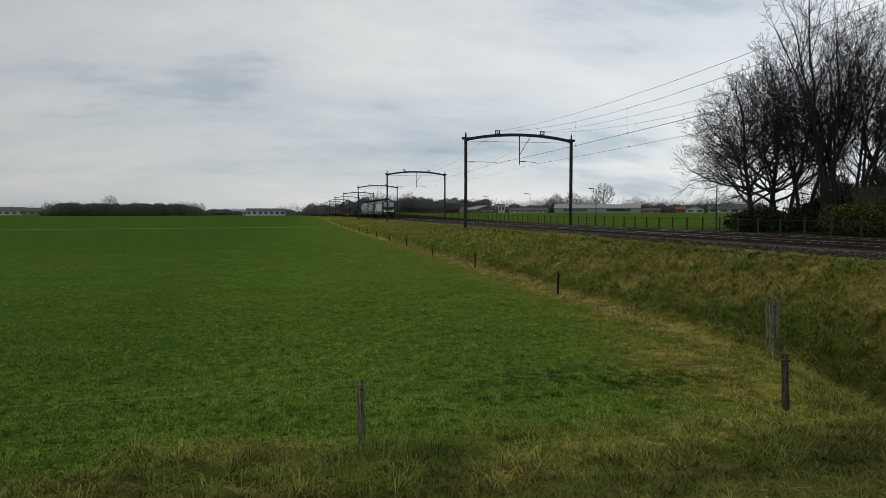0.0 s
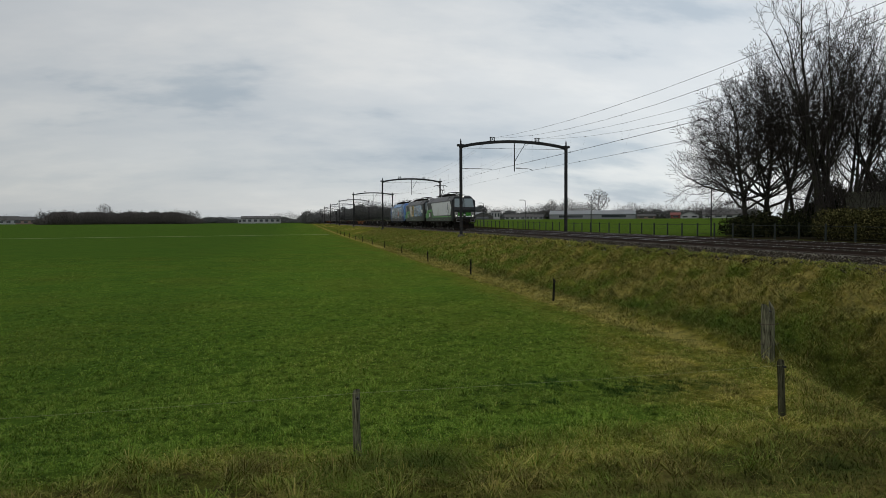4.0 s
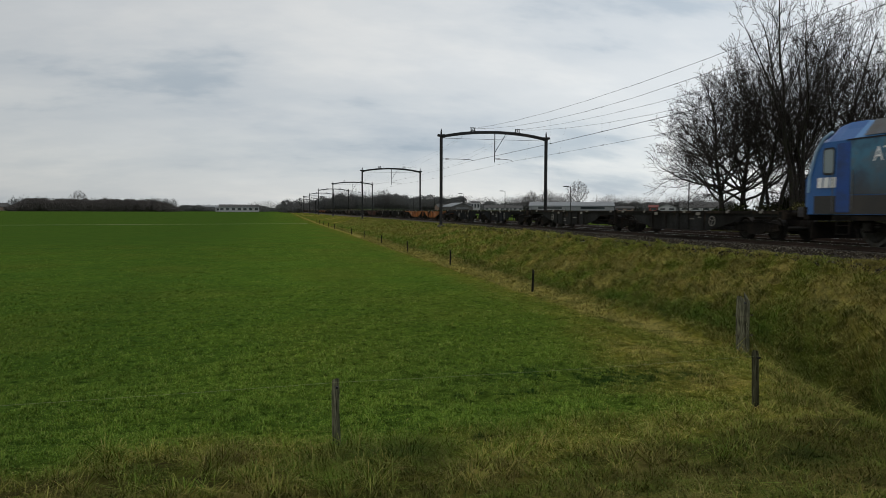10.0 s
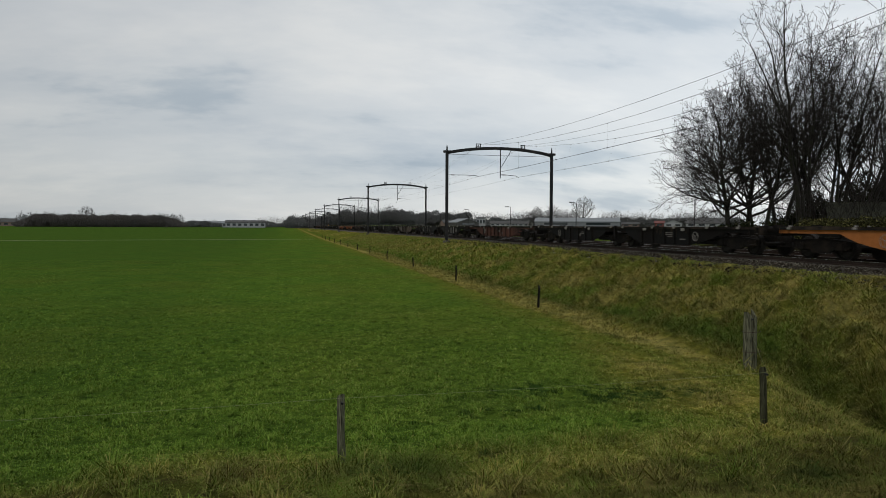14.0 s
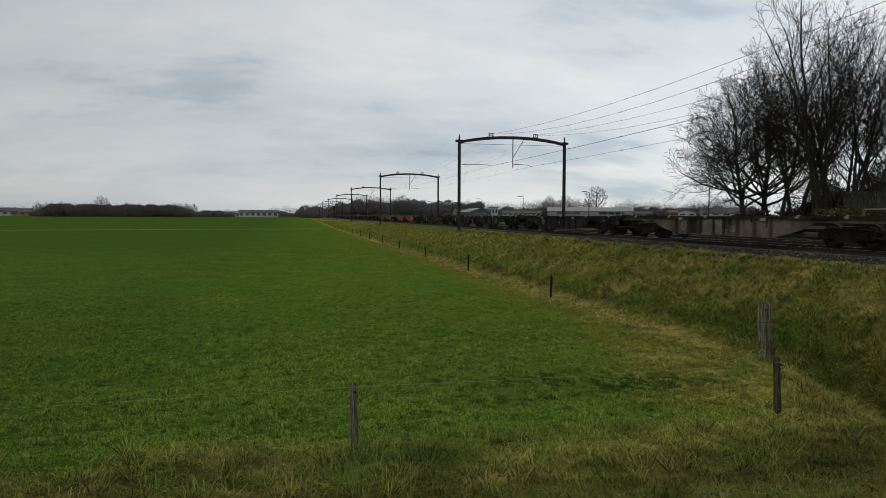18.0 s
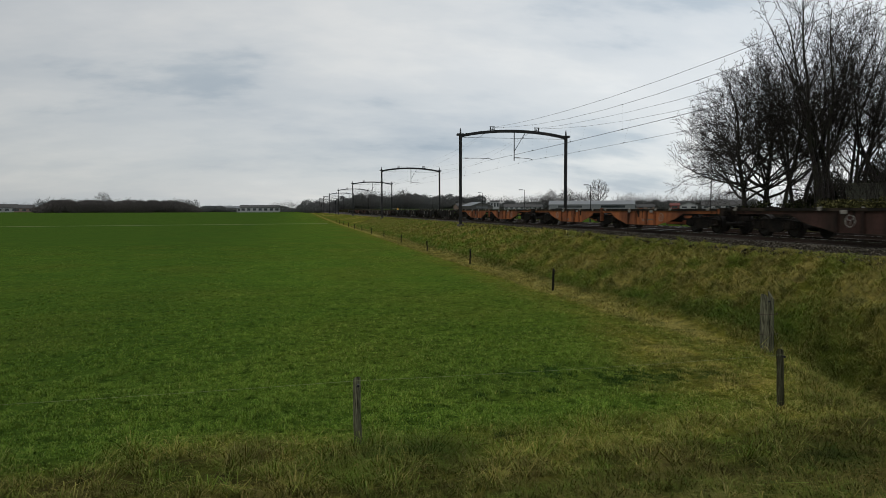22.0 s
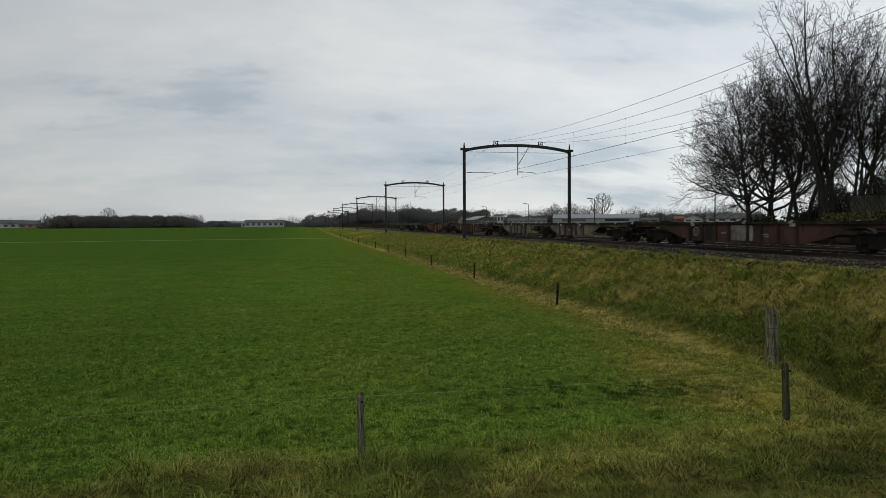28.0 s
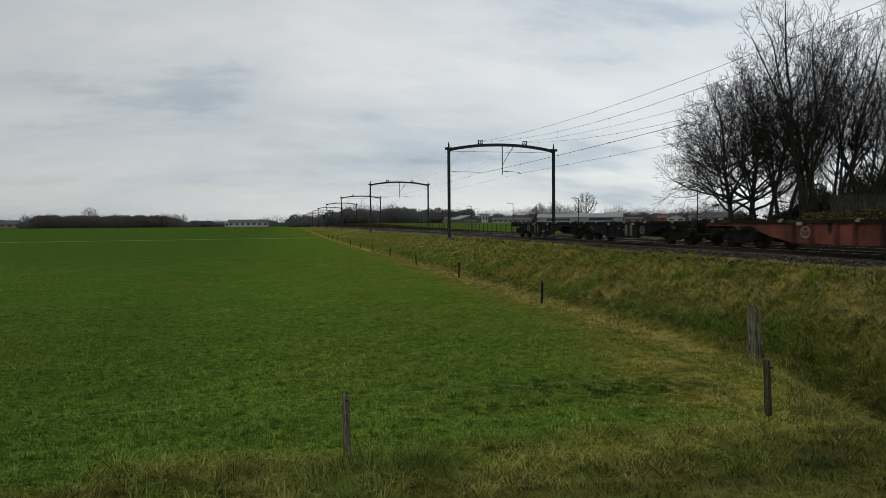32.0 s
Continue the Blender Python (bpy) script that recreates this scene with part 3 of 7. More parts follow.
def portal_meshes():
    g = {}
    post = Shape()
    h = BEAM_Z + 0.15
    web = [(-0.13, -0.14), (0.13, -0.14), (0.13, -0.12), (0.010, -0.12), (0.010, 0.12), (0.13, 0.12), (0.13, 0.14), (-0.13, 0.14), (-0.13, 0.12), (-0.010, 0.12), (-0.010, -0.12), (-0.13, -0.12)]
    post.loft([[(x, y, z) for x, y in web] for z in (1.9, h)])
    g["post"] = post.mesh("post")
    g["foot"] = Shape().cbox((0, 0, 1.80), (0.60, 0.60, 0.5), 0.04).mesh("concrete_footing")
    g["cap"] = Shape().cbox((0, 0, h + 0.0), (0.78, 0.36, 0.24), 0.03).tube((0, 0, h), (0, 0, h + 0.45), 0.10, 0.08, 8).tube((0, 0, h + 0.45), (0, 0, h + 0.70), 0.08, 0.02, 8).mesh("post_cap")
    beam = Shape()
    xs = np.linspace(POST_L, POST_R, 25)
    rings = []
    for x in xs:
        z = arch(x)
        hh = 0.15
        rings.append([(x, -0.11, z - hh), (x, 0.11, z - hh), (x, 0.11, z + hh), (x, -0.11, z + hh)])
    beam.loft(rings)
    g["beam"] = beam.mesh("arched_beam")
    g["tie"] = Shape().tube((POST_L, 0, BEAM_Z - 0.12), (POST_R, 0, BEAM_Z - 0.12), 0.018, n=5).mesh("tie_wire")
    br = Shape()
    for dx in (-0.20, 0.20):
        br.box(dx - 0.035, dx + 0.035, -0.05, 0.05, 0.0, 0.38)
        br.tube((dx, 0, -0.02), (dx * 1.3, 0, 0.10), 0.035, n=5)
    br.box(-0.27, 0.27, -0.06, 0.06, 0.36, 0.42).box(-0.20, 0.20, -0.04, 0.04, 0.08, 0.13)
    br.tube((0, 0, 0.13), (0, 0, 0.30), 0.05, 0.035, 8)
    g["bracket"] = br.mesh("feeder_bracket")
    xm = (TRACK_X + FAR_X) / 2 + 0.42
    g["drop"] = Shape().tube((xm, 0, arch(xm)), (xm, 0, ARM_Z - 0.24), 0.05, n=6).mesh("drop_tube")
    g["stay"] = Shape().tube((xm + 1.22, 0, arch(xm + 1.22) - 0.1), (xm + 0.04, 0, RAIL_Z + 7.28), 0.032, n=5).mesh("drop_stay")
    g["arm_mid"] = Shape().chain([(xm, 0, ARM_Z + 0.12), (xm + 0.9, 0, ARM_Z + 0.09), (xm + 1.7, 0, ARM_Z + 0.03), (xm + 2.05, 0, WIRE_Z)], 0.026, 5).mesh("registration_arm")
    g["arm_post"] = Shape().chain([(POST_L, 0, ARM_Z), (POST_L + 2.0, 0, ARM_Z + 0.01), (TRACK_X - 0.1, 0, ARM_Z - 0.02), (TRACK_X + 0.2, 0, WIRE_Z)], 0.026, 5).mesh("registration_arm")
    for key, x, z in (("ins_mid", xm + 0.18, ARM_Z + 0.11), ("ins_post", POST_L + 0.42, ARM_Z)):
        ins = Shape().tube((x, 0, z), (x + 0.42, 0, z), 0.035, n=8)
        for k in range(4):
            ins.tube((x + 0.04 + 0.1 * k, 0, z), (x + 0.08 + 0.1 * k, 0, z), 0.075, 0.05, 8)
        g[key] = ins.mesh("insulator")
    return g


PG = portal_meshes()


def portal(y):
    p = thing("catenary_portal", "dark steel portal with a bowed beam spanning both tracks", "catenary portal", "portals along the line", pose(0, y, 0))
    for x in (POST_L, POST_R):
        post = part("post", PG["post"], mast_mat, p)
        post.location.x = x
        for nm, key, mt in (("footing", "foot", concrete), ("post_cap", "cap", mast_mat)):
            part(nm, PG[key], mt, post)
    beam = part("beam", PG["beam"], mast_mat, p)
    part("tie_wire", PG["tie"], mast_mat, p)
    for x in (POST_L + 3.38, POST_R - 3.25):
        b = part("feeder_bracket", PG["bracket"], mast_mat, beam)
        b.location = (x, 0, arch(x) + 0.12)
    drop = part("drop_tube", PG["drop"], mast_mat, p)
    part("drop_stay", PG["stay"], mast_mat, drop)
    for arm, ins in (("arm_mid", "ins_mid"), ("arm_post", "ins_post")):
        rod = part("registration_arm", PG[arm], mast_mat, p)
        part("insulator", PG[ins], insul_mat, rod)
    return p


PORTALS = [FIRST + SPAN * k - (1.6 if k == 1 else 0) for k in range(-2, 11)]
for py in PORTALS:
    portal(py)


def wire(name, x, z, sag, label, r=0.011):
    s = Shape()
    for a, b in zip(PORTALS, PORTALS[1:]):
        n = 10 if a < 150 else 4
        ps = [(x, a + (b - a) * k / n, z - sag * 4 * (k / n) * (1 - k / n)) for k in range(n + 1)]
        rr = r if a < 60 else r * 0.5
        s.chain(ps, rr, 4)
    return tagged(part(name, s, wire_mat), label, "overhead wire", "overhead wires")


for cx, bx in ((TRACK_X, POST_L + 3.38), (FAR_X, POST_R - 3.25)):
    wire("contact_wire", cx + 0.15, WIRE_Z, 0.20, "dark copper contact wire over the track", 0.016 if cx < 22 else 0.012)
    top_z = arch(bx) + 0.42
    carrier = wire("carrier_wire", bx - 0.05, top_z, 2.0, "slack carrier wire above the contact wire", 0.011)
    wire("feeder_wire", bx + 0.08, top_z + 0.02, 1.25, "feeder wire on the portal brackets", 0.011)
    for a in PORTALS[1:5]:
        for k in range(1, 9):
            f = (k - 0.5) / 8
            top = top_z - 2.0 * 4 * f * (1 - f)
            part("dropper", Shape().tube((bx - 0.05, a + SPAN * f, top), (cx + 0.15, a + SPAN * f, WIRE_Z - 0.8 * f * (1 - f)), 0.0022, n=3), wire_mat, carrier)
            part("dropper_clamp", Shape().cbox((cx + 0.15, a + SPAN * f, WIRE_Z + 0.01 - 0.8 * f * (1 - f)), (0.04, 0.14, 0.07)), wire_mat, carrier)
            part("dropper_clamp", Shape().cbox((bx - 0.05, a + SPAN * f, top), (0.03, 0.09, 0.05)), wire_mat, carrier)


# ---- train ----
loco_grey = surface("loco_dark_grey", (0.009, 0.010, 0.011), (0.015, 0.0165, 0.018), 0.42, 0.0, 30, 1.6, (0.019, 0.018, 0.016), 0.35, 0.04, spec=0.14)
loco_roof = surface("loco_roof_grey", (0.085, 0.087, 0.092), (0.125, 0.127, 0.132), 0.55, 0.1, 25, 1.4, (0.10, 0.092, 0.082), 0.4, 0.06)
loco_green = surface("loco_green", (0.045, 0.24, 0.022), (0.06, 0.30, 0.03), 0.38, 0, 30, 1.5, (0.05, 0.14, 0.025), 0.3, 0.03)
loco_dgreen = surface("loco_dark_green", (0.016, 0.030, 0.013), (0.026, 0.044, 0.019), 0.5, 0, 30, 1.1, (0.040, 0.040, 0.030), 0.5, 0.03)
loco_white = surface("loco_silver_white", (0.50, 0.52, 0.53), (0.60, 0.62, 0.63), 0.4, 0.0, 18, 0.9, (0.43, 0.425, 0.41), 0.25, 0.03)
white_paint = surface("white_paint", (0.68, 0.69, 0.70), (0.80, 0.80, 0.80), 0.45, 0, 20, 2, (0.5, 0.48, 0.45), 0.2, 0.02)
loco_blue = surface("loco_blue", (0.018, 0.085, 0.26), (0.028, 0.12, 0.34), 0.35, 0, 26, 1.3, (0.04, 0.12, 0.30), 0.3, 0.03)
loco_light_blue = surface("loco_light_blue", (0.075, 0.20, 0.42), (0.11, 0.26, 0.50), 0.35, 0, 26, 1.3, (0.10, 0.22, 0.42), 0.25, 0.03)
pale_blue = surface("pale_blue_stripe", (0.20, 0.34, 0.50), (0.28, 0.42, 0.58), 0.35, 0, 26, 1.3, (0.18, 0.28, 0.40), 0.3, 0.02)
loco_navy = surface("loco_navy", (0.016, 0.055, 0.22), (0.026, 0.08, 0.29), 0.35, 0, 26, 1.3, (0.03, 0.05, 0.12), 0.3, 0.03)
black_paint = surface("black_paint", (0.008, 0.008, 0.009), (0.018, 0.018, 0.019), 0.4, 0, 20, 2, relief=0.03)
under_mat = surface("brake_dust_black", (0.006, 0.0055, 0.005), (0.016, 0.014, 0.012), 0.85, 0, 12, 2, (0.026, 0.020, 0.015), 0.4, 0.3, spec=0.08)
box_grey = surface("dusty_box_grey", (0.010, 0.010, 0.0095), (0.020, 0.019, 0.0175), 0.8, 0, 10, 2, (0.026, 0.022, 0.018), 0.4, 0.1)
box_dust = surface("dusty_bogie_grey", (0.022, 0.020, 0.018), (0.050, 0.045, 0.040), 0.8, 0, 10, 2, (0.016, 0.013, 0.011), 0.4, 0.1)
foil_ink = surface("faded_print_white", (0.46, 0.48, 0.48), (0.60, 0.62, 0.62), 0.5, 0, 14, 1.2, (0.24, 0.25, 0.25), 0.4, 0.02)
wheel_mat = surface("wheel_steel", (0.020, 0.018, 0.016), (0.045, 0.040, 0.035), 0.7, 0.3, 16, 3, (0.022, 0.018, 0.014), 0.4)
dusty_steel = surface("dusty_steel", (0.10, 0.10, 0.10), (0.18, 0.175, 0.17), 0.55, 0.4, 14, 2)
cab_glass = glass_mat("cab_glass", (0.020, 0.028, 0.030))
# pale base colour stands in for the sky reflected in the panes
sky_painted_glass = glass_mat("glass_with_painted_sky", (0.15, 0.19, 0.198))
lamp_mat = glow_mat("headlight", (1.0, 0.96, 0.85), 1.6)
red_lens = surface("red_lens", (0.25, 0.01, 0.01), (0.35, 0.02, 0.015), 0.2, 0, 8, 2, relief=0)
gold_paint = surface("gold_print", (0.42, 0.31, 0.10), (0.60, 0.47, 0.20), 0.45, 0, 10, 1.2, (0.30, 0.22, 0.09), 0.3, 0.02)
medal_dark = surface("dark_medal_print", (0.045, 0.035, 0.022), (0.09, 0.07, 0.04), 0.5, 0, 9, 1.5, relief=0.02)
orange_print = surface("orange_print", (0.24, 0.055, 0.025), (0.38, 0.11, 0.045), 0.45, 0, 5, 1.6, (0.075, 0.050, 0.055), 0.55, 0.02)


def print_mat(name, stops, scale, stretch=(1, 1, 1), low=None):
    """A printed foil whose clouded colours follow a noise; low: a second print colour towards its foot."""
    m, nt, p = node_mat(name)
    n = noise_tex(nt, scale, 6, 0.62, stretch=stretch)
    col = ramp(nt, n, stops)
    if low:
        c = nt.nodes.new("ShaderNodeTexCoord")
        z = nt.nodes.new("ShaderNodeSeparateXYZ")
        nt.links.new(c.outputs["Object"], z.inputs[0])
        k = nt.nodes.new("ShaderNodeMapRange")
        nt.links.new(z.outputs[2], k.inputs[0])
        k.inputs[1].default_value, k.inputs[2].default_value, k.inputs[3].default_value, k.inputs[4].default_value = 1.6, 2.8, 0.85, 0.0
        col = mixc(nt, k.outputs[0], col, low)
    nt.links.new(col, p.inputs["Base Color"])
    p.inputs["Roughness"].default_value = 0.26
    return m


map_foil = print_mat("old_map_foil", [(0.30, (0.10, 0.075, 0.045)), (0.42, (0.22, 0.18, 0.115)), (0.56, (0.31, 0.26, 0.175)), (0.66, (0.16, 0.125, 0.08)), (0.78, (0.28, 0.24, 0.17))], 1.3)
sea_foil = print_mat("stormy_sea_foil", [(0.30, (0.010, 0.024, 0.042)), (0.41, (0.028, 0.085, 0.150)), (0.50, (0.060, 0.175, 0.290)), (0.56, (0.022, 0.060, 0.105)), (0.62, (0.20, 0.31, 0.39)), (0.68, (0.050, 0.13, 0.21)), (0.78, (0.42, 0.50, 0.54))], 1.0, (1, 1, 1.5))
blast_foil = print_mat("blue_blast_foil", [(0.30, (0.010, 0.016, 0.026)), (0.42, (0.026, 0.072, 0.130)), (0.52, (0.040, 0.150, 0.240)), (0.60, (0.070, 0.120, 0.165)), (0.72, (0.12, 0.25, 0.36))], 0.6, low=(0.038, 0.035, 0.034))
dusk_foil = surface("grey_skirt_foil", (0.030, 0.028, 0.028), (0.044, 0.041, 0.040), 0.5, 0, 20, 1.0, (0.055, 0.049, 0.044), 0.4, 0.03)


def text_shape(body, size, squash=1.0, shear=0.0):
    cu = bpy.data.curves.new("lettering", "FONT")
    cu.body, cu.size, cu.extrude, cu.shear, cu.resolution_u = body, size, 0.004, shear, 3
    ob = bpy.data.objects.new("lettering", cu)
    scene.collection.objects.link(ob)
    dg = bpy.context.evaluated_depsgraph_get()
    me = bpy.data.meshes.new_from_object(ob.evaluated_get(dg))
    bpy.data.objects.remove(ob)
    me.transform(Matrix.Diagonal((squash, 1, 1, 1)))
    me.materials.clear()
    return me


def lettering(parent, body, size, y, z, material, x=-1.523, squash=1.0, shear=0.0, label=""):
    """Words on the side that faces the meadow; they start at y and read towards the train's front."""
    me = text_shape(body, size, squash, shear)
    ob = part("lettering", me, material, parent, label or f"lettering that reads {body}")
    ob.matrix_basis = Matrix(((0, 0, -1, x), (-1, 0, 0, y), (0, 1, 0, z), (0, 0, 0, 1)))
    return ob


def plate(poly, side, x=1.505, t=0.008):
    """A flat panel on a side wall: outline in (y, z)."""
    a, b = (side * x, side * (x + t))
    return Shape().prism(poly, "x", min(a, b), max(a, b))


def rect(y0, y1, z0, z1):
    return [(y0, z0), (y1, z0), (y1, z1), (y0, z1)]


def round_rect(y0, y1, z0, z1, r):
    out = []
    for cy, cz, a0 in ((y1 - r, z1 - r, 0), (y0 + r, z1 - r, 90), (y0 + r, z0 + r, 180), (y1 - r, z0 + r, 270)):
        out += [(cy + r * math.cos(radians(a0 + d)), cz + r * math.sin(radians(a0 + d))) for d in (0, 30, 60, 90)]
    return out


tyre_mat = surface("bare_tyre_steel", (0.050, 0.047, 0.044), (0.105, 0.098, 0.092), 0.45, 0.6, 16, 3, (0.06, 0.05, 0.04), 0.4)


def wheelset_mesh(r, rim):
    """An axle with two wheels; the rims' outer faces are bare steel."""
    s = Shape()
    for sd in (-1, 1):
        s.tube((sd * 0.68, 0, 0), (sd * 0.82, 0, 0), r, r, 28)
        s.tube((sd * 0.64, 0, 0), (sd * 0.68, 0, 0), r + 0.03, r + 0.03, 28)
        s.tube((sd * 0.82, 0, 0), (sd * 0.85, 0, 0), r * 0.80, r * 0.74, 24)
        s.tube((sd * 0.82, 0, 0), (sd * 0.95, 0, 0), 0.16, 0.14, 14)
        for k in range(6):
            a = k * math.tau / 6
            s.tube((sd * 0.84, 0.5 * r * math.cos(a), 0.5 * r * math.sin(a)), (sd * 0.875, 0.5 * r * math.cos(a), 0.5 * r * math.sin(a)), 0.07 * r, n=6)
    s.tube((-0.68, 0, 0), (0.68, 0, 0), 0.09, 0.09, 10)
    dull = len(s.f)
    for sd in (-1, 1):
        n = 28
        ring = [(sd * x, q * r * math.cos(k * math.tau / n), q * r * math.sin(k * math.tau / n)) for q, x in ((0.82, 0.826), (0.995, 0.826), (0.82, 0.82), (0.995, 0.82)) for k in range(n)]
        s.add(ring, [(k, (k + 1) % n, n + (k + 1) % n, n + k) for k in range(n)] + [(k, 2 * n + k, 2 * n + (k + 1) % n, (k + 1) % n) for k in range(n)])
    me = s.mesh("wheelset")
    me.materials.append(wheel_mat)
    me.materials.append(rim)
    for f in me.polygons:
        f.material_index = int(f.index >= dull)
    return me


LOCO_WHEEL, WAGON_WHEEL = wheelset_mesh(0.61, tyre_mat), wheelset_mesh(0.46, under_mat)


def loco_bogie(parent, y, wb=3.0):
    f = Shape()
    for sd in (-1, 1):
        f.prism([(y - wb / 2 - 0.75, 0.62), (y - wb / 2 - 0.7, 0.85), (y - 0.8, 0.92), (y + 0.8, 0.92), (y + wb / 2 + 0.7, 0.85), (y + wb / 2 + 0.75, 0.62), (y + 0.8, 0.42), (y - 0.8, 0.42)], "x", sd * 1.0 - 0.07, sd * 1.0 + 0.07)
        for k in (-1, 1):
            f.cbox((sd * 1.08, y + k * wb / 2, 0.61), (0.20, 0.42, 0.36), 0.03)
            for dy in (-0.42, 0.42):
                f.tube((sd * 1.08, y + k * wb / 2 + dy, 0.55), (sd * 1.08, y + k * wb / 2 + dy, 0.98), 0.11, n=10)
        f.tube((sd * 1.15, y - 0.3, 0.55), (sd * 1.15, y + 0.5, 0.95), 0.06, n=8)
        for dy in (-0.25, 0.25):
            f.tube((sd * 1.02, y + dy, 0.75), (sd * 1.02, y + dy, 1.08), 0.14, n=10)
    f.box(-0.9, 0.9, y - 0.4, y + 0.4, 0.5, 0.9)
    b = part("bogie_frame", f, under_mat, parent)
    for k in (-1, 1):
        w = part("wheelset", LOCO_WHEEL, wheel_mat, b)
        w.location = (0, y + k * wb / 2, 0.61)
        for sd in (-1, 1):
            part("axle_box", Shape().cbox((sd * 1.17, y + k * wb / 2, 0.61), (0.10, 0.34, 0.30), 0.04).tube((sd * 1.20, y + k * wb / 2, 0.61), (sd * 1.25, y + k * wb / 2, 0.61), 0.12, 0.10, 12), box_dust, b)
            part("sand_pipe", Shape().tube((sd * 1.05, y + k * (wb / 2 + 0.62), 0.62), (sd * 0.98, y + k * (wb / 2 + 0.50), 0.14), 0.025, n=6), box_dust, b)
            part("damper", Shape().tube((sd * 1.24, y + k * 0.35, 0.72), (sd * 1.24, y + k * 1.10, 0.84), 0.05, n=8).tube((sd * 1.24, y + k * 0.72, 0.78), (sd * 1.24, y + k * 1.10, 0.84), 0.065, n=8), dusty_steel, b)
            spring = Shape()
            for j in range(5):
                spring.tube((sd * 1.12, y + k * (wb / 2 - 0.42), 0.60 + 0.075 * j), (sd * 1.12, y + k * (wb / 2 - 0.42), 0.635 + 0.075 * j), 0.13, n=10)
            part("coil_spring", spring, box_dust, b)
    return b


def buffers(parent, y, out, rim=False):
    for sd in (-1, 1):
        s = Shape().tube((sd * 0.875, y - out * 0.62, 1.06), (sd * 0.875, y - out * 0.1, 1.06), 0.13, 0.10, 12)
        bf = part("buffer", s, under_mat, parent)
        part("buffer_head", Shape().cbox((sd * 0.875, y - out * 0.03, 1.06), (0.52, 0.05, 0.36), 0.02), dusty_steel if rim else under_mat, bf)
        if rim:
            part("grease_patch", Shape().cbox((sd * 0.875, y + out * 0.002, 1.06), (0.36, 0.02, 0.20), 0.008), under_mat, bf)
    part("coupling", Shape().tube((0, y - out * 0.6, 1.0), (0, y - out * 0.25, 0.95), 0.06, n=8).tube((0, y - out * 0.25, 0.95), (0, y - out * 0.3, 0.55), 0.035, n=6), under_mat, parent)


def pantograph(parent, y, raised, flip=1):
    z = 4.02
    p = Shape()
    for sd in (-1, 1):
        p.tube((sd * 0.55, y - 0.6, z + 0.12), (sd * 0.55, y + 0.6, z + 0.12), 0.035, n=6)
        for dy in (-0.5, 0.5):
            p.tube((sd * 0.55, y + dy, z - 0.16), (sd * 0.55, y + dy, z + 0.12), 0.06, n=8)
    p.tube((-0.6, y - 0.5, z + 0.14), (0.6, y - 0.5, z + 0.14), 0.04, n=6).tube((-0.6, y + 0.5, z + 0.14), (0.6, y + 0.5, z + 0.14), 0.04, n=6)
    top = 5.62 if raised else z + 0.36
    body = part("pantograph", p, under_mat, parent, "raised single-arm pantograph" if raised else "folded single-arm pantograph")
    hy = y - flip * 0.75
    knee = (y + flip * 0.95, 4.95) if raised else (y + flip * 1.0, z + 0.25)
    part("lower_arm", Shape().tube((0, y - flip * 0.45, z + 0.16), (0, *knee), 0.055, 0.045, 8), under_mat, body)
    part("knee_joint", Shape().tube((-0.22, *knee), (0.22, *knee), 0.05, n=6), under_mat, body)
    part("guide_rod", Shape().tube((0.25, y - flip * 0.65, z + 0.16), (0.25, knee[0] + 0.08 * flip, knee[1] - 0.08), 0.02, n=5), under_mat, body)
    for sd in (-1, 1):
        part("upper_arm", Shape().tube((sd * 0.14, *knee), (sd * 0.45, hy, top - 0.03), 0.032, 0.026, 6), under_mat, body)
    h = Shape()
    for dy in (-0.18, 0.18):
        h.chain([(-0.92, hy + dy, top - 0.17), (-0.72, hy + dy, top - 0.02), (-0.5, hy + dy, top + 0.02), (0.5, hy + dy, top + 0.02), (0.72, hy + dy, top - 0.02), (0.92, hy + dy, top - 0.17)], 0.026, 6)
    h.tube((-0.4, hy - 0.2, top - 0.03), (-0.4, hy + 0.2, top - 0.03), 0.02, n=5).tube((0.4, hy - 0.2, top - 0.03), (0.4, hy + 0.2, top - 0.03), 0.02, n=5)
    part("contact_strip", h, under_mat, body)


def loco_shell(length, nose):
    """The body as a loft of sections from nose to nose. nose: rows of (inset, top height, half width, roof half width)."""
    stations = [(y, *rest) for y, *rest in nose]
    stations += [(length - y, *rest) for y, *rest in reversed(nose)]
    rings = []
    for y, zt, w, wr in stations:
        zs = min(3.30, zt - 0.10)
        zb = 0.98
        rings.append([(-w, y, zb), (-w, y, 1.6), (-w, y, zs), (-wr - (w - wr) * 0.35, y, zs + (zt - zs) * 0.62), (-wr, y, zt), (wr, y, zt), (wr + (w - wr) * 0.35, y, zs + (zt - zs) * 0.62), (w, y, zs), (w, y, 1.6), (w, y, zb)])
    return Shape().loft(rings)


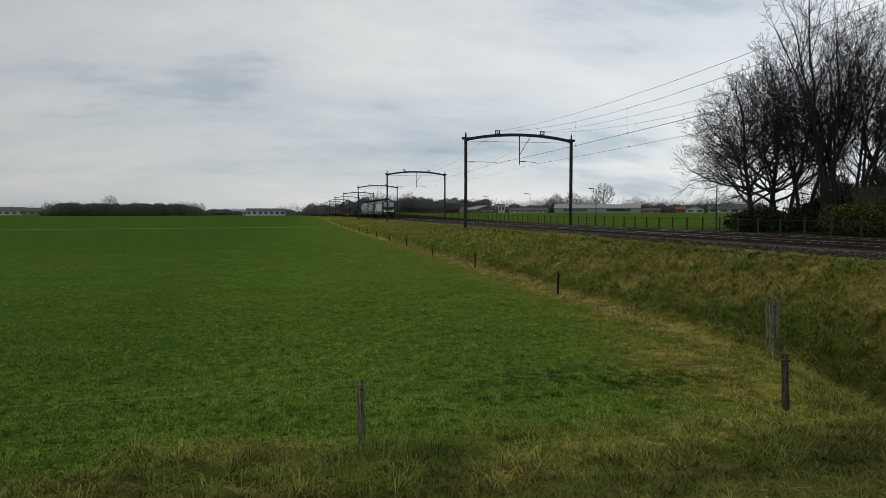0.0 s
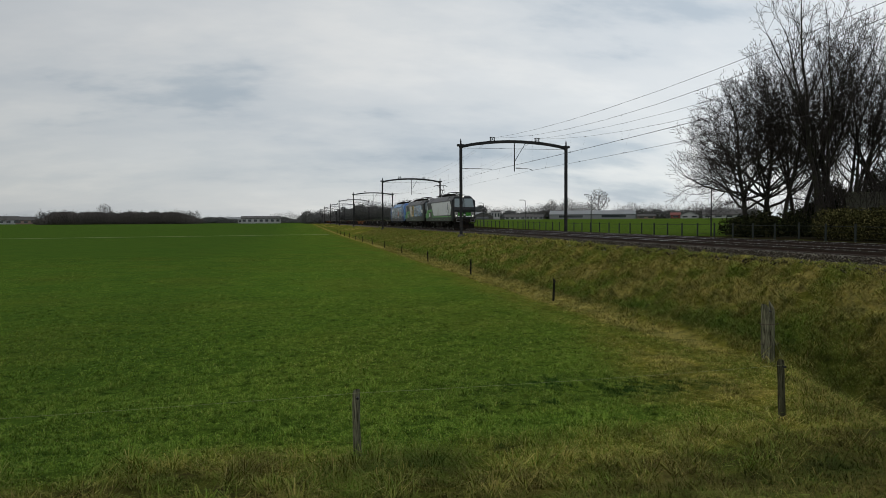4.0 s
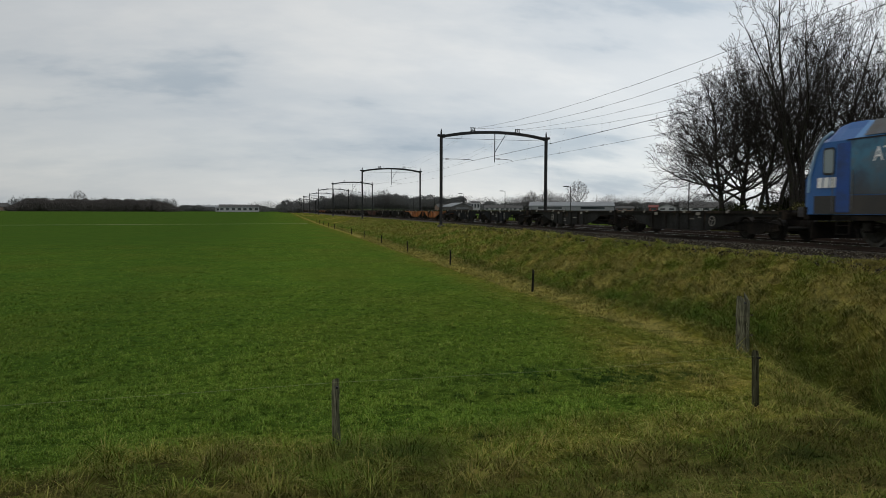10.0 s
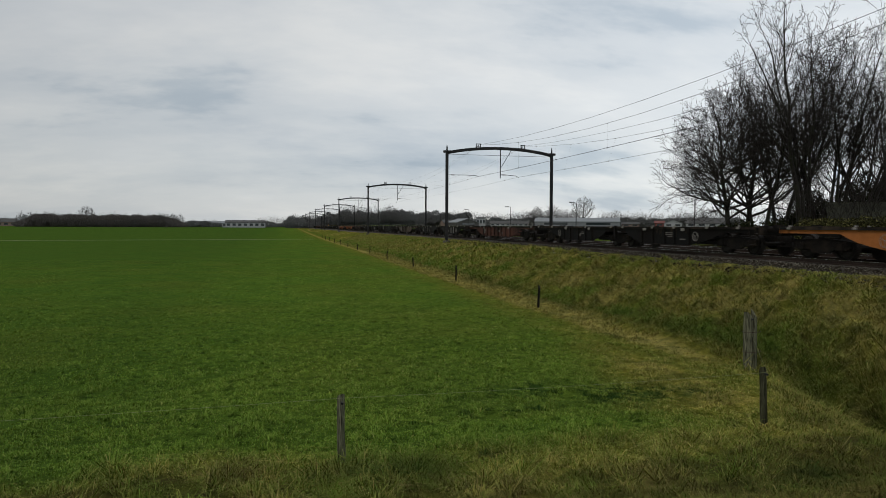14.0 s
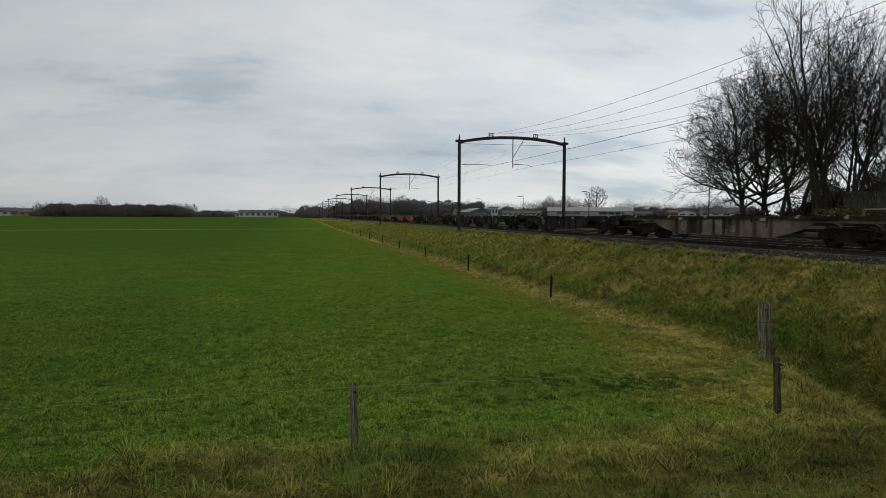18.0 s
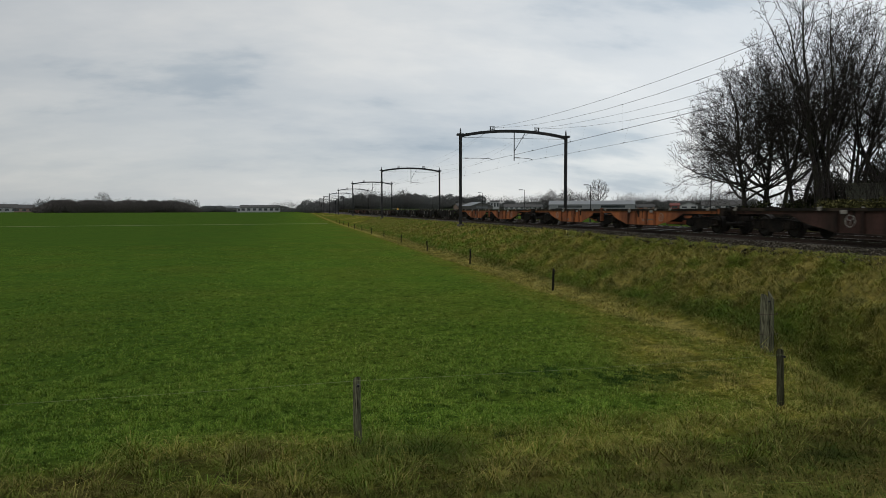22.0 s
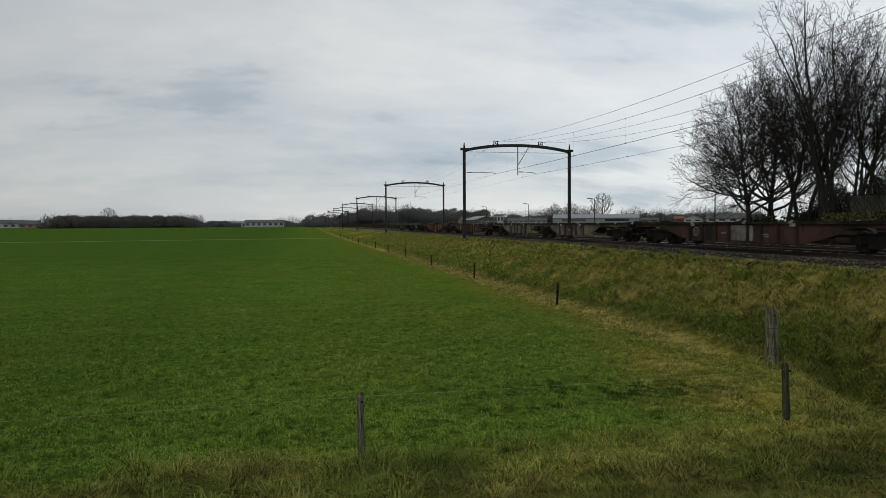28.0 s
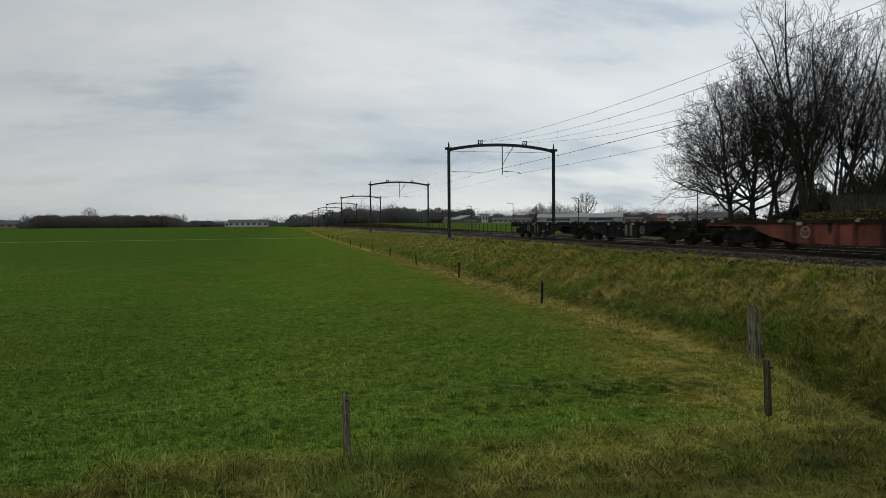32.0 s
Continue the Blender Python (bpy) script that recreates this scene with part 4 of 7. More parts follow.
def loco_common(name, label, length, nose, shell_mat):
    t = thing(name, label, "locomotive", "locomotives of the train")
    part("body", loco_shell(length, nose), shell_mat, t)
    for sd in (-1, 1):
        part("solebar", Shape().box(sd * 1.40 - 0.06, sd * 1.40 + 0.06, 2.0, length - 2.0, 0.80, 0.985), under_mat, t)
    part("underframe_tank", Shape().cbox((0, length / 2, 0.62), (2.5, 3.4, 0.72), 0.06), under_mat, t)
    for k, y in enumerate((length / 2 - 4.75, length / 2 + 4.75)):
        loco_bogie(t, y)
    for y, w in ((7.5, 0.7), (9.3, 0.5), (10.6, 0.8)):
        for sd in (-1, 1):
            part("equipment_box", Shape().cbox((sd * 1.22, y, 0.62), (0.32, w, 0.5), 0.02), box_grey, t)
    for y, out in ((0.62, 1), (length - 0.62, -1)):
        part("buffer_beam", Shape().cbox((0, y + out * 0.08, 1.02), (2.75, 0.30, 0.46), 0.03), under_mat, t)
        buffers(t, y - out * 0.62, -out, True)
        for k in (-1, 1):
            part("brake_hose", Shape().chain([(k * 0.38, y - out * 0.04, 1.0), (k * 0.40, y - out * 0.22, 0.82), (k * 0.34, y - out * 0.24, 0.56), (k * 0.24, y - out * 0.12, 0.44)], 0.028, 6), under_mat, t)
        part("snow_plough", Shape().prism([(-1.25, 0.18), (1.25, 0.18), (1.2, 0.72), (-1.2, 0.72)], "y", y + out * 0.15, y + out * 0.22), under_mat, t)
    for sd in (-1, 1):
        for y in (2.9 if length > 18.95 else 2.5, length - 2.5):
            s = Shape()
            for z in (0.35, 0.62, 0.89):
                s.box(sd * 1.42 - 0.09, sd * 1.42 + 0.09, y - 0.26, y + 0.26, z, z + 0.03)
            for dy in (-0.27, 0.27):
                s.box(sd * 1.46 - 0.02, sd * 1.46 + 0.02, y + dy - 0.02, y + dy + 0.02, 0.33, 1.0)
            part("step_ladder", s, under_mat, t)
            for dy in (-0.42, 0.42):
                part("grab_rail", Shape().tube((sd * 1.55, y + dy, 1.05), (sd * 1.55, y + dy, 2.35), 0.016, n=6), dusty_steel, t)
    return t


GREY_NOSE = [(0.58, 1.95, 1.24, 1.08), (0.60, 2.20, 1.36, 1.18), (0.74, 2.45, 1.40, 1.22), (0.90, 2.90, 1.43, 1.20), (1.12, 3.45, 1.45, 1.14), (1.32, 3.70, 1.465, 1.05), (1.75, 3.87, 1.485, 0.97), (2.9, 3.90, 1.50, 0.95), (3.3, 3.80, 1.50, 1.02)]
BLUE_NOSE = [(0.60, 1.75, 1.25, 1.1), (0.62, 2.10, 1.34, 1.12), (0.80, 2.45, 1.38, 1.14), (1.15, 3.00, 1.42, 1.10), (1.48, 3.55, 1.45, 1.04), (1.75, 3.80, 1.47, 0.98), (2.2, 3.90, 1.485, 0.95), (2.9, 3.90, 1.50, 0.95), (3.25, 3.80, 1.50, 1.02)]


pale_panel = surface("pale_lamp_panel", (0.26, 0.26, 0.25), (0.36, 0.36, 0.345), 0.4, 0.1, 14, 2, (0.16, 0.15, 0.14), 0.3)


def cab_front(t, length, nose_glass, grille, lower, rear, lit=False, rake=(0.72, 2.42, 1.15, 3.56), edge=black_paint):
    """Windscreen, lamps and nose trim of one cab."""
    def Y(y):
        return length - y if rear else y
    def lay(name, pts, mt, label="", thick=0.02):
        n = -1 if not rear else 1
        s = Shape()
        k = len(pts)
        a = [(x, Y(y), z) for x, y, z in pts]
        b = [(x, Y(y) + n * thick, z + thick * 0.5) for x, y, z in pts]
        s.add(a + b, [tuple(range(k)), tuple(range(k, 2 * k))] + [(i, (i + 1) % k, k + (i + 1) % k, k + i) for i in range(k)])
        return part(name, s, mt, t, label)
    ya, za, yb, zb = rake
    def on(x, f):
        return (x, ya + (yb - ya) * f, za + (zb - za) * f)
    wind = lay("windscreen_surround", [on(-1.26, 0), on(1.26, 0), on(1.17, 1), on(-1.17, 1)], edge, thick=0.012)
    for sd in (-1, 1):
        p = lay("windscreen", [on(sd * 0.04, 0.10), on(sd * 1.20, 0.10), on(sd * 1.10, 0.95), on(sd * 0.04, 0.95)], nose_glass, thick=0.035)
        part("wiper", Shape().tube((sd * 0.10, Y(ya - 0.05), za + 0.05), (sd * 0.16, Y(ya + (yb - ya) * 0.85 - 0.06), za + (zb - za) * 0.85), 0.018, n=5), black_paint, p)
        mir = lay("headlight_panel", [(sd * 0.88, 0.585, 1.40), (sd * 1.20, 0.585, 1.40), (sd * 1.22, 0.585, 1.98), (sd * 0.84, 0.585, 1.98)], pale_panel, thick=0.02)
        n = 1 if rear else -1
        lp = Shape().tube((sd * 1.02, Y(0.60), 1.56), (sd * 1.02, Y(0.60) + n * 0.05, 1.56), 0.062, 0.058, 14)
        part("headlight", lp, lamp_mat if lit else dusty_steel, mir)
        part("marker_lamp", Shape().tube((sd * 1.02, Y(0.60), 1.78), (sd * 1.02, Y(0.60) + n * 0.05, 1.78), 0.07, 0.06, 12), dusty_steel, mir)
        for k in range(4):
            z = 1.44 + 0.125 * k
            lay("grille_slat", [(sd * 0.16, 0.585, z), (sd * 0.80, 0.585, z), (sd * 0.80, 0.585, z + 0.095), (sd * 0.16, 0.585, z + 0.095)], grille if k else lower, thick=0.03)
    mask = lay("nose_mask", [(-1.20, 0.588, 1.36), (1.20, 0.588, 1.36), (1.34, 0.605, 2.16), (1.26, ya - 0.01, za - 0.01), (-1.26, ya - 0.01, za - 0.01), (-1.34, 0.605, 2.16)], edge, thick=0.012)
    n = 1 if rear else -1
    top = part("top_lamp_box", Shape().cbox((0, Y(yb + 0.22), 3.74), (0.42, 0.16, 0.14), 0.03), dusty_steel, t)
    part("top_lamp", Shape().tube((0, Y(yb + 0.16), 3.74), (0, Y(yb + 0.16) + n * 0.06, 3.74), 0.06, n=12), lamp_mat if lit else dusty_steel, top)
    lay("logo_plate", [(-0.11, 0.585, 1.60), (0.11, 0.585, 1.60), (0.11, 0.585, 1.74), (-0.11, 0.585, 1.74)], white_paint, thick=0.045)


def emblem(t, y, z, h, mt, side=-1):
    """The lessor's sign as plain bars: an arrow block and two uprights."""
    s = Shape()
    x = side * 1.516
    def P(a, b):
        s.prism(a, "x", min(x, x + side * 0.006), max(x, x + side * 0.006))
    P([(y, z + h / 2), (y - 0.28 * h, z), (y - 0.75 * h, z), (y - 0.75 * h, z + h), (y - 0.28 * h, z + h)], 0)
    for a in (0.92, 1.42):
        P([(y - a * h, z), (y - a * h, z + h), (y - (a + 0.34) * h, z + h), (y - (a + 0.34) * h, z)], 0)
    part("emblem", s, mt, t, "white block emblem")


def grey_engine(foil):
    L = 18.98
    name = "electric_locomotive"
    t = loco_common(name, "dark grey and green electric locomotive with a pictorial side foil" if foil else "white, green and dark grey electric locomotive, headlights on", L, GREY_NOSE, loco_grey)
    part("roof", Shape().prism([(-1.06, 3.805), (-0.96, 3.90), (0.96, 3.90), (1.06, 3.805)], "y", 3.35, L - 3.35), loco_roof, t)
    for sd in (-1, 1):
        part("roof_shoulder", Shape().add([(sd * 1.502, 2.0, 3.33), (sd * 1.502, L - 2.0, 3.33), (sd * 1.08, L - 3.3, 3.80), (sd * 1.08, 3.3, 3.80), (sd * 1.40, 2.0, 3.28), (sd * 1.40, L - 2.0, 3.28), (sd * 1.0, L - 3.3, 3.74), (sd * 1.0, 3.3, 3.74)], [(0, 1, 2, 3), (4, 5, 6, 7), (0, 1, 5, 4), (1, 2, 6, 5), (2, 3, 7, 6), (3, 0, 4, 7)]), loco_roof, t)
        part("gutter", plate(rect(1.9, L - 1.9, 3.27, 3.335), sd, 1.503, 0.03), black_paint, t)
        part("lower_band", plate(rect(1.35, L - 1.35, 1.00, 1.43), sd, 1.500), loco_dgreen, t, "grimy dark green lower band")
        part("green_band", plate(rect(1.25, L - 3.6, 1.435, 1.57), sd, 1.500), loco_green if not foil else loco_dgreen, t, "green band")
        part("dark_stripe", plate(rect(3.1, L - 5.0, 1.56, 1.64), sd, 1.502), black_paint, t)
        if foil:
            part("map_foil", plate([(L - 6.3, 1.66), (L - 5.2, 3.22), (9.3, 3.22), (9.3, 1.66)], sd, 1.500), map_foil, t, "foil printed with an old brown map")
            part("sea_foil", plate([(9.3, 1.66), (9.3, 3.22), (2.5, 3.22), (1.95, 2.4), (2.4, 1.66)], sd, 1.500), sea_foil, t, "foil printed with a stormy blue sea")
        else:
            part("white_panel", plate([(L - 6.75, 1.66), (L - 5.0, 3.24), (1.95, 3.24), (1.15, 2.50), (1.75, 1.66)], sd, 1.500), loco_white, t, "plain silver-white side panel")
        part("rear_green", plate([(L - 0.95, 1.33), (L - 0.95, 1.95), (L - 1.55, 1.98), (L - 1.75, 2.30), (L - 2.2, 2.42), (L - 5.35, 2.50), (L - 6.2, 1.62), (L - 6.2, 1.33)], sd, 1.501, 0.006), loco_green, t, "bright green corner panel")
        part("emblem_panel", plate([(L - 3.25, 1.75), (L - 3.55, 1.40), (L - 6.0, 1.40), (L - 5.25, 2.20), (L - 3.55, 2.14)], sd, 1.504, 0.006), loco_dgreen, t)
        emblem(t, L - 3.45, 1.52, 0.52, white_paint, sd)
        for y0, rear in ((2.55 if foil else 2.95, 0), (L - 2.82, 1)):
            mt = loco_grey if rear else (loco_white if not foil else sea_foil)
            d = part("cab_door", plate(round_rect(y0, y0 + 0.56, 1.08 if rear else 1.66, 3.12, 0.05), sd, 1.506, 0.010), mt, t)
            if rear:
                part("door_panel", plate(rect(y0 + 0.01, y0 + 0.55, 1.34, 2.44), sd, 1.515, 0.005), loco_green, d, "green lower door panel")
            part("door_window_frame", plate(round_rect(y0 + 0.08, y0 + 0.48, 2.30, 3.04, 0.08), sd, 1.517, 0.008), black_paint, d)
            part("door_window", plate(round_rect(y0 + 0.14, y0 + 0.42, 2.36, 2.98, 0.06), sd, 1.520, 0.010), sky_painted_glass, d)
            for e in (y0 - 0.025, y0 + 0.565):
                part("door_seam", plate(rect(e, e + 0.02, 1.10, 3.20), sd, 1.506, 0.004), black_paint, t)
        for y0, y1 in ((3.5, 4.7), (L - 4.9, L - 3.75)):
            q = Shape().add([(sd * 1.475, y0, 3.375), (sd * 1.475, y1, 3.375), (sd * 1.10, y1, 3.79), (sd * 1.10, y0, 3.79), (sd * 1.515, y0, 3.375), (sd * 1.515, y1, 3.375), (sd * 1.13, y1, 3.82), (sd * 1.13, y0, 3.82)], [(0, 1, 2, 3), (4, 5, 6, 7), (0, 1, 5, 4), (1, 2, 6, 5), (2, 3, 7, 6), (3, 0, 4, 7)])
            part("shoulder_vent", q, black_paint, t, "black slatted roof vent")
        if foil:
            lg = Shape()
            x0, x1 = min(sd * 1.512, sd * 1.518), max(sd * 1.512, sd * 1.518)
            y = 2.55
            for a, b in ((0.0, 0.34), (0.42, 0.78), (0.86, 1.22)):
                lg.prism([(y - a, 2.10), (y - a - 0.05, 2.55), (y - b - 0.05, 2.55), (y - b, 2.10)], "x", x0, x1)
            part("block_emblem", lg, foil_ink, t, "faded pale block emblem")
        marks = Shape()
        for y in (3.6, 6.3, 6.9, 9.5, 12.2, 13.8):
            marks.prism(rect(y, y + 0.22, 1.12, 1.24), "x", min(sd * 1.509, sd * 1.515), max(sd * 1.509, sd * 1.515))
        tagged(part("socket_covers", marks, black_paint, t), kind="stuff")
        bars = Shape()
        for y, w in ((8.0, 1.2), (10.2, 0.9), (12.8, 0.5), (5.0, 0.5)):
            bars.prism(rect(y, y + w * 0.7, 1.18, 1.21), "x", min(sd * 1.509, sd * 1.513), max(sd * 1.509, sd * 1.513))
        part("side_marking", bars, foil_ink, t)
    if foil:
        lettering(t, "PORT 2", 0.22, L - 7.5, 2.92, foil_ink)
        part("medal", plate([(L - 8.95 + 0.74 * math.cos(a), 2.46 + 0.70 * math.sin(a)) for a in np.linspace(0, math.tau, 25)[:-1]], -1, 1.509, 0.006), medal_dark, t, "dark round medal")
        lettering(t, "100", 0.62, L - 8.42, 2.28, foil_ink, label="pale numerals that read 100")
        ring = Shape()
        cy, cz = L - 8.95, 2.46
        pts = [(-1.525, cy + 0.80 * math.cos(a), cz + 0.76 * math.sin(a)) for a in np.linspace(0, math.tau, 33)]
        ring.chain(pts, 0.045, 5)
        ring.prism(rect(cy - 0.9, cy + 0.9, 1.70, 1.90), "x", -1.530, -1.522)
        part("medal_ring", ring, gold_paint, t, "gold wreath ring with a ribbon")
        lettering(t, "Flying", 0.74, L - 10.2, 2.70, foil_ink, shear=0.25, squash=0.85)
        lettering(t, "Dutchman", 0.78, L - 10.4, 2.16, foil_ink, shear=0.25, squash=0.85)
        lettering(t, "LOGISTICS", 0.30, L - 11.9, 1.92, foil_ink)
        lettering(t, "4LEGENDS", 0.30, L - 13.6, 1.72, foil_ink)
    for rear in (False, True):
        cab_front(t, L, sky_painted_glass, loco_green, white_paint, rear, not foil and not rear)
    pantograph(t, 14.0, not foil, 1 if foil else -1)
    pantograph(t, 5.2, False, -1)
    roofgear(t, L)
    return t


def roofgear(t, L):
    s = Shape()
    for y in (7.0, 7.9, 8.9, 10.0, 11.2):
        for x in (-0.45, 0.35):
            s.tube((x, y, 3.9), (x, y, 4.24), 0.07, 0.05, 8)
    s.tube((-0.45, 6.5, 4.27), (-0.45, 12.6, 4.27), 0.03, n=6).tube((0.35, 6.5, 4.27), (0.35, 11.6, 4.27), 0.03, n=6)
    s.cbox((0.1, 8.4, 4.02), (1.0, 0.9, 0.24), 0.03).cbox((-0.3, 9.5, 4.06), (0.5, 0.5, 0.32), 0.03)
    s.tube((-0.7, 3.4, 4.10), (-0.7, 7.2, 4.18), 0.025, n=5).tube((0.7, 3.4, 4.10), (0.7, 7.2, 4.18), 0.025, n=5)
    for x in (-0.85, 0.85, -0.15):
        s.tube((x, 5.8, 4.12), (x, 13.2, 4.12), 0.028, n=5)
        for y in np.arange(5.9, 13.2, 0.9):
            s.tube((x, y, 3.88), (x, y, 4.12), 0.045, 0.035, 6)
    for y in (6.2, 9.1, 11.9):
        s.tube((-0.85, y, 4.2), (0.85, y, 4.2), 0.03, n=5)
    s.cbox((0.2, 11.4, 4.05), (0.9, 1.1, 0.28), 0.03).cbox((-0.1, 6.9, 4.04), (0.8, 0.7, 0.26), 0.03)
    part("roof_equipment", s, under_mat, t)
    v = Shape()
    for y in (4.0, L - 4.6):
        for k in range(6):
            v.box(-1.12, 1.12, y + 0.1 * k, y + 0.1 * k + 0.06, 3.86, 3.93)
    part("roof_vent", v, black_paint, t)


def blue_engine():
    L = 18.9
    t = loco_common("blue_locomotive", "blue electric locomotive with a dark blast picture on its side", L, BLUE_NOSE, loco_blue)
    for sd in (-1, 1):
        s = Shape().add([(sd * 1.502, 2.9, 3.33), (sd * 1.502, L - 2.9, 3.33), (sd * 1.02, L - 3.0, 3.86), (sd * 1.02, 3.0, 3.86), (sd * 1.40, 2.9, 3.28), (sd * 1.40, L - 2.9, 3.28), (sd * 0.95, L - 3.0, 3.80), (sd * 0.95, 3.0, 3.80)], [(0, 1, 2, 3), (4, 5, 6, 7), (0, 1, 5, 4), (1, 2, 6, 5), (2, 3, 7, 6), (3, 0, 4, 7)])
        part("roof_shoulder", s, loco_light_blue, t, "light blue roof panel")
        for y0, y1 in ((3.1, 4.6), (13.9, 15.6)):
            q = Shape().add([(sd * 1.475, y0, 3.375), (sd * 1.475, y1, 3.375), (sd * 1.06, y1, 3.84), (sd * 1.06, y0, 3.84), (sd * 1.515, y0, 3.375), (sd * 1.515, y1, 3.375), (sd * 1.09, y1, 3.87), (sd * 1.09, y0, 3.87)], [(0, 1, 2, 3), (4, 5, 6, 7), (0, 1, 5, 4), (1, 2, 6, 5), (2, 3, 7, 6), (3, 0, 4, 7)])
            part("shoulder_vent", q, loco_roof, t, "grey slatted roof vent")
        for rear in (0, 1):
            pts = [(1.49, 1.95, 3.60), (1.475, 1.55, 3.42), (1.455, 1.22, 3.05), (1.43, 1.00, 2.60), (1.41, 0.86, 2.15), (1.39, 0.80, 1.70)]
            arc = Shape().chain([(sd * x, L - y if rear else y, z) for x, y, z in pts], 0.055, 6)
            part("pillar_stripe", arc, pale_blue, t, "pale blue arched stripe beside the windscreen")
        for y in (6.0, 9.5, 13.0):
            part("roof_seam", Shape().add([(sd * 1.506, y, 3.33), (sd * 1.506, y + 0.05, 3.33), (sd * 1.026, y + 0.05, 3.865), (sd * 1.026, y, 3.865)], [(0, 1, 2, 3)]), black_paint, t)
        part("gutter", plate(rect(2.6, L - 2.6, 3.28, 3.32), sd, 1.503, 0.02), black_paint, t)
        f = part("blast_foil", plate(rect(3.3, L - 2.75, 1.60, 3.27), sd, 1.500), blast_foil, t, "foil with a dark blue blast picture")
        part("skirt_foil", plate(rect(1.2, L - 1.2, 1.00, 1.58), sd, 1.500), dusk_foil, t, "grey-brown lower skirt")
        for y0, y1, rear in ((2.2, 2.78, 0), (L - 2.78, L - 2.2, 1)):
            d = part("cab_door", plate(round_rect(y0, y1, 1.05, 3.22, 0.04), sd, 1.506, 0.010), loco_navy, t, "navy cab door")
        for y0 in (1.55, L - 2.1):
            part("side_window_frame", plate(round_rect(y0, y0 + 0.52, 2.25, 3.12, 0.10), sd, 1.496, 0.014), black_paint, t)
            part("side_window", plate(round_rect(y0 + 0.05, y0 + 0.47, 2.31, 3.06, 0.08), sd, 1.502, 0.014), sky_painted_glass, t)
        logo = Shape()
        for k in range(9):
            z = 2.52 + 0.068 * k
            logo.prism(rect(3.7, 5.72, z, z + 0.036), "x", min(sd * 1.508, sd * 1.513), max(sd * 1.508, sd * 1.513))
        part("striped_emblem", logo, pale_blue, t, "pale blue striped block emblem")
        r = random.Random(4)
        shards = Shape()
        for k in range(30):
            y = 12.2 - k * 0.20
            z0 = 2.95 + 0.14 * math.sin(k * 0.11) + r.uniform(-0.12, 0.12)
            h = r.uniform(0.25, 0.95)
            w = r.uniform(0.04, 0.12)
            tilt = 0.15 - 0.02 * k
            shards.prism([(y, z0), (y - w, z0 - 0.03), (y - w + tilt * 0.6, z0 - h), (y - w * 0.3 + tilt * 0.6, z0 - h * 0.9)], "x", min(sd * 1.509, sd * 1.513), max(sd * 1.509, sd * 1.513))
        for k in range(11):
            a = radians(40 - 14 * k)
            y, z = 7.7 - 1.25 * math.cos(a), 2.35 + 0.75 * math.sin(a)
            shards.prism([(y, z), (y - 0.12, z + 0.10), (y - 0.55 * math.cos(a) - 0.05, z + 0.35 * math.sin(a)), (y - 0.3 * math.cos(a) + 0.04, z - 0.12)], "x", min(sd * 1.509, sd * 1.513), max(sd * 1.509, sd * 1.513))
        part("splinter_print", shards, foil_ink, t, "pale printed splinters")
        glow = [(8.0, 2.45), (7.8, 2.7), (7.4, 2.72), (6.9, 2.35), (6.75, 1.98), (7.1, 1.75), (7.7, 1.74), (8.0, 2.0)]
        part("fire_print", plate(glow, sd, 1.508, 0.004), orange_print, t, "orange printed fire")
        for y in (5.6, 8.2, 12.4):
            part("access_cover", plate(rect(y, y + 0.35, 1.30, 1.48), sd, 1.509, 0.006), black_paint, t)
        bars = Shape()
        bars.prism(rect(9.6, 11.1, 1.33, 1.41), "x", min(sd * 1.509, sd * 1.513), max(sd * 1.509, sd * 1.513)).prism(rect(4.9, 5.3, 1.42, 1.48), "x", min(sd * 1.509, sd * 1.513), max(sd * 1.509, sd * 1.513))
        part("side_marking", bars, white_paint, t)
        for y in (2.15, L - 1.35):
            lg = Shape()
            x0, x1 = min(sd * 1.518, sd * 1.523), max(sd * 1.518, sd * 1.523)
            for a, b in ((0.0, 0.22), (0.28, 0.52), (0.58, 0.82)):
                lg.prism([(y - a, 1.84), (y - a - 0.03, 2.17), (y - b - 0.03, 2.17), (y - b, 1.84)], "x", x0, x1)
            part("emblem", lg, white_paint, t, "white block emblem")
    lettering(t, "ATTRACKTIVE", 0.62, L - 3.7, 2.58, white_paint, squash=0.92)
    lettering(t, "FORCES", 0.34, L - 6.2, 2.28, white_paint)
    for rear in (False, True):
        cab_front(t, L, sky_painted_glass, loco_blue, loco_light_blue, rear, rake=(0.80, 2.40, 1.46, 3.55), edge=loco_blue)
    for y in (4.2, L - 4.2):
        pantograph(t, y, False, 1 if y > 9 else -1)
    roofgear(t, L)
    return t


# ---- container wagons ----
def wagon_paint(name, a, b, dirt, amount=0.5):
    return surface(name, a, b, 0.75, 0, 14, 0.7, dirt, amount, 0.12, (1, 1, 0.45), spec=0.12)


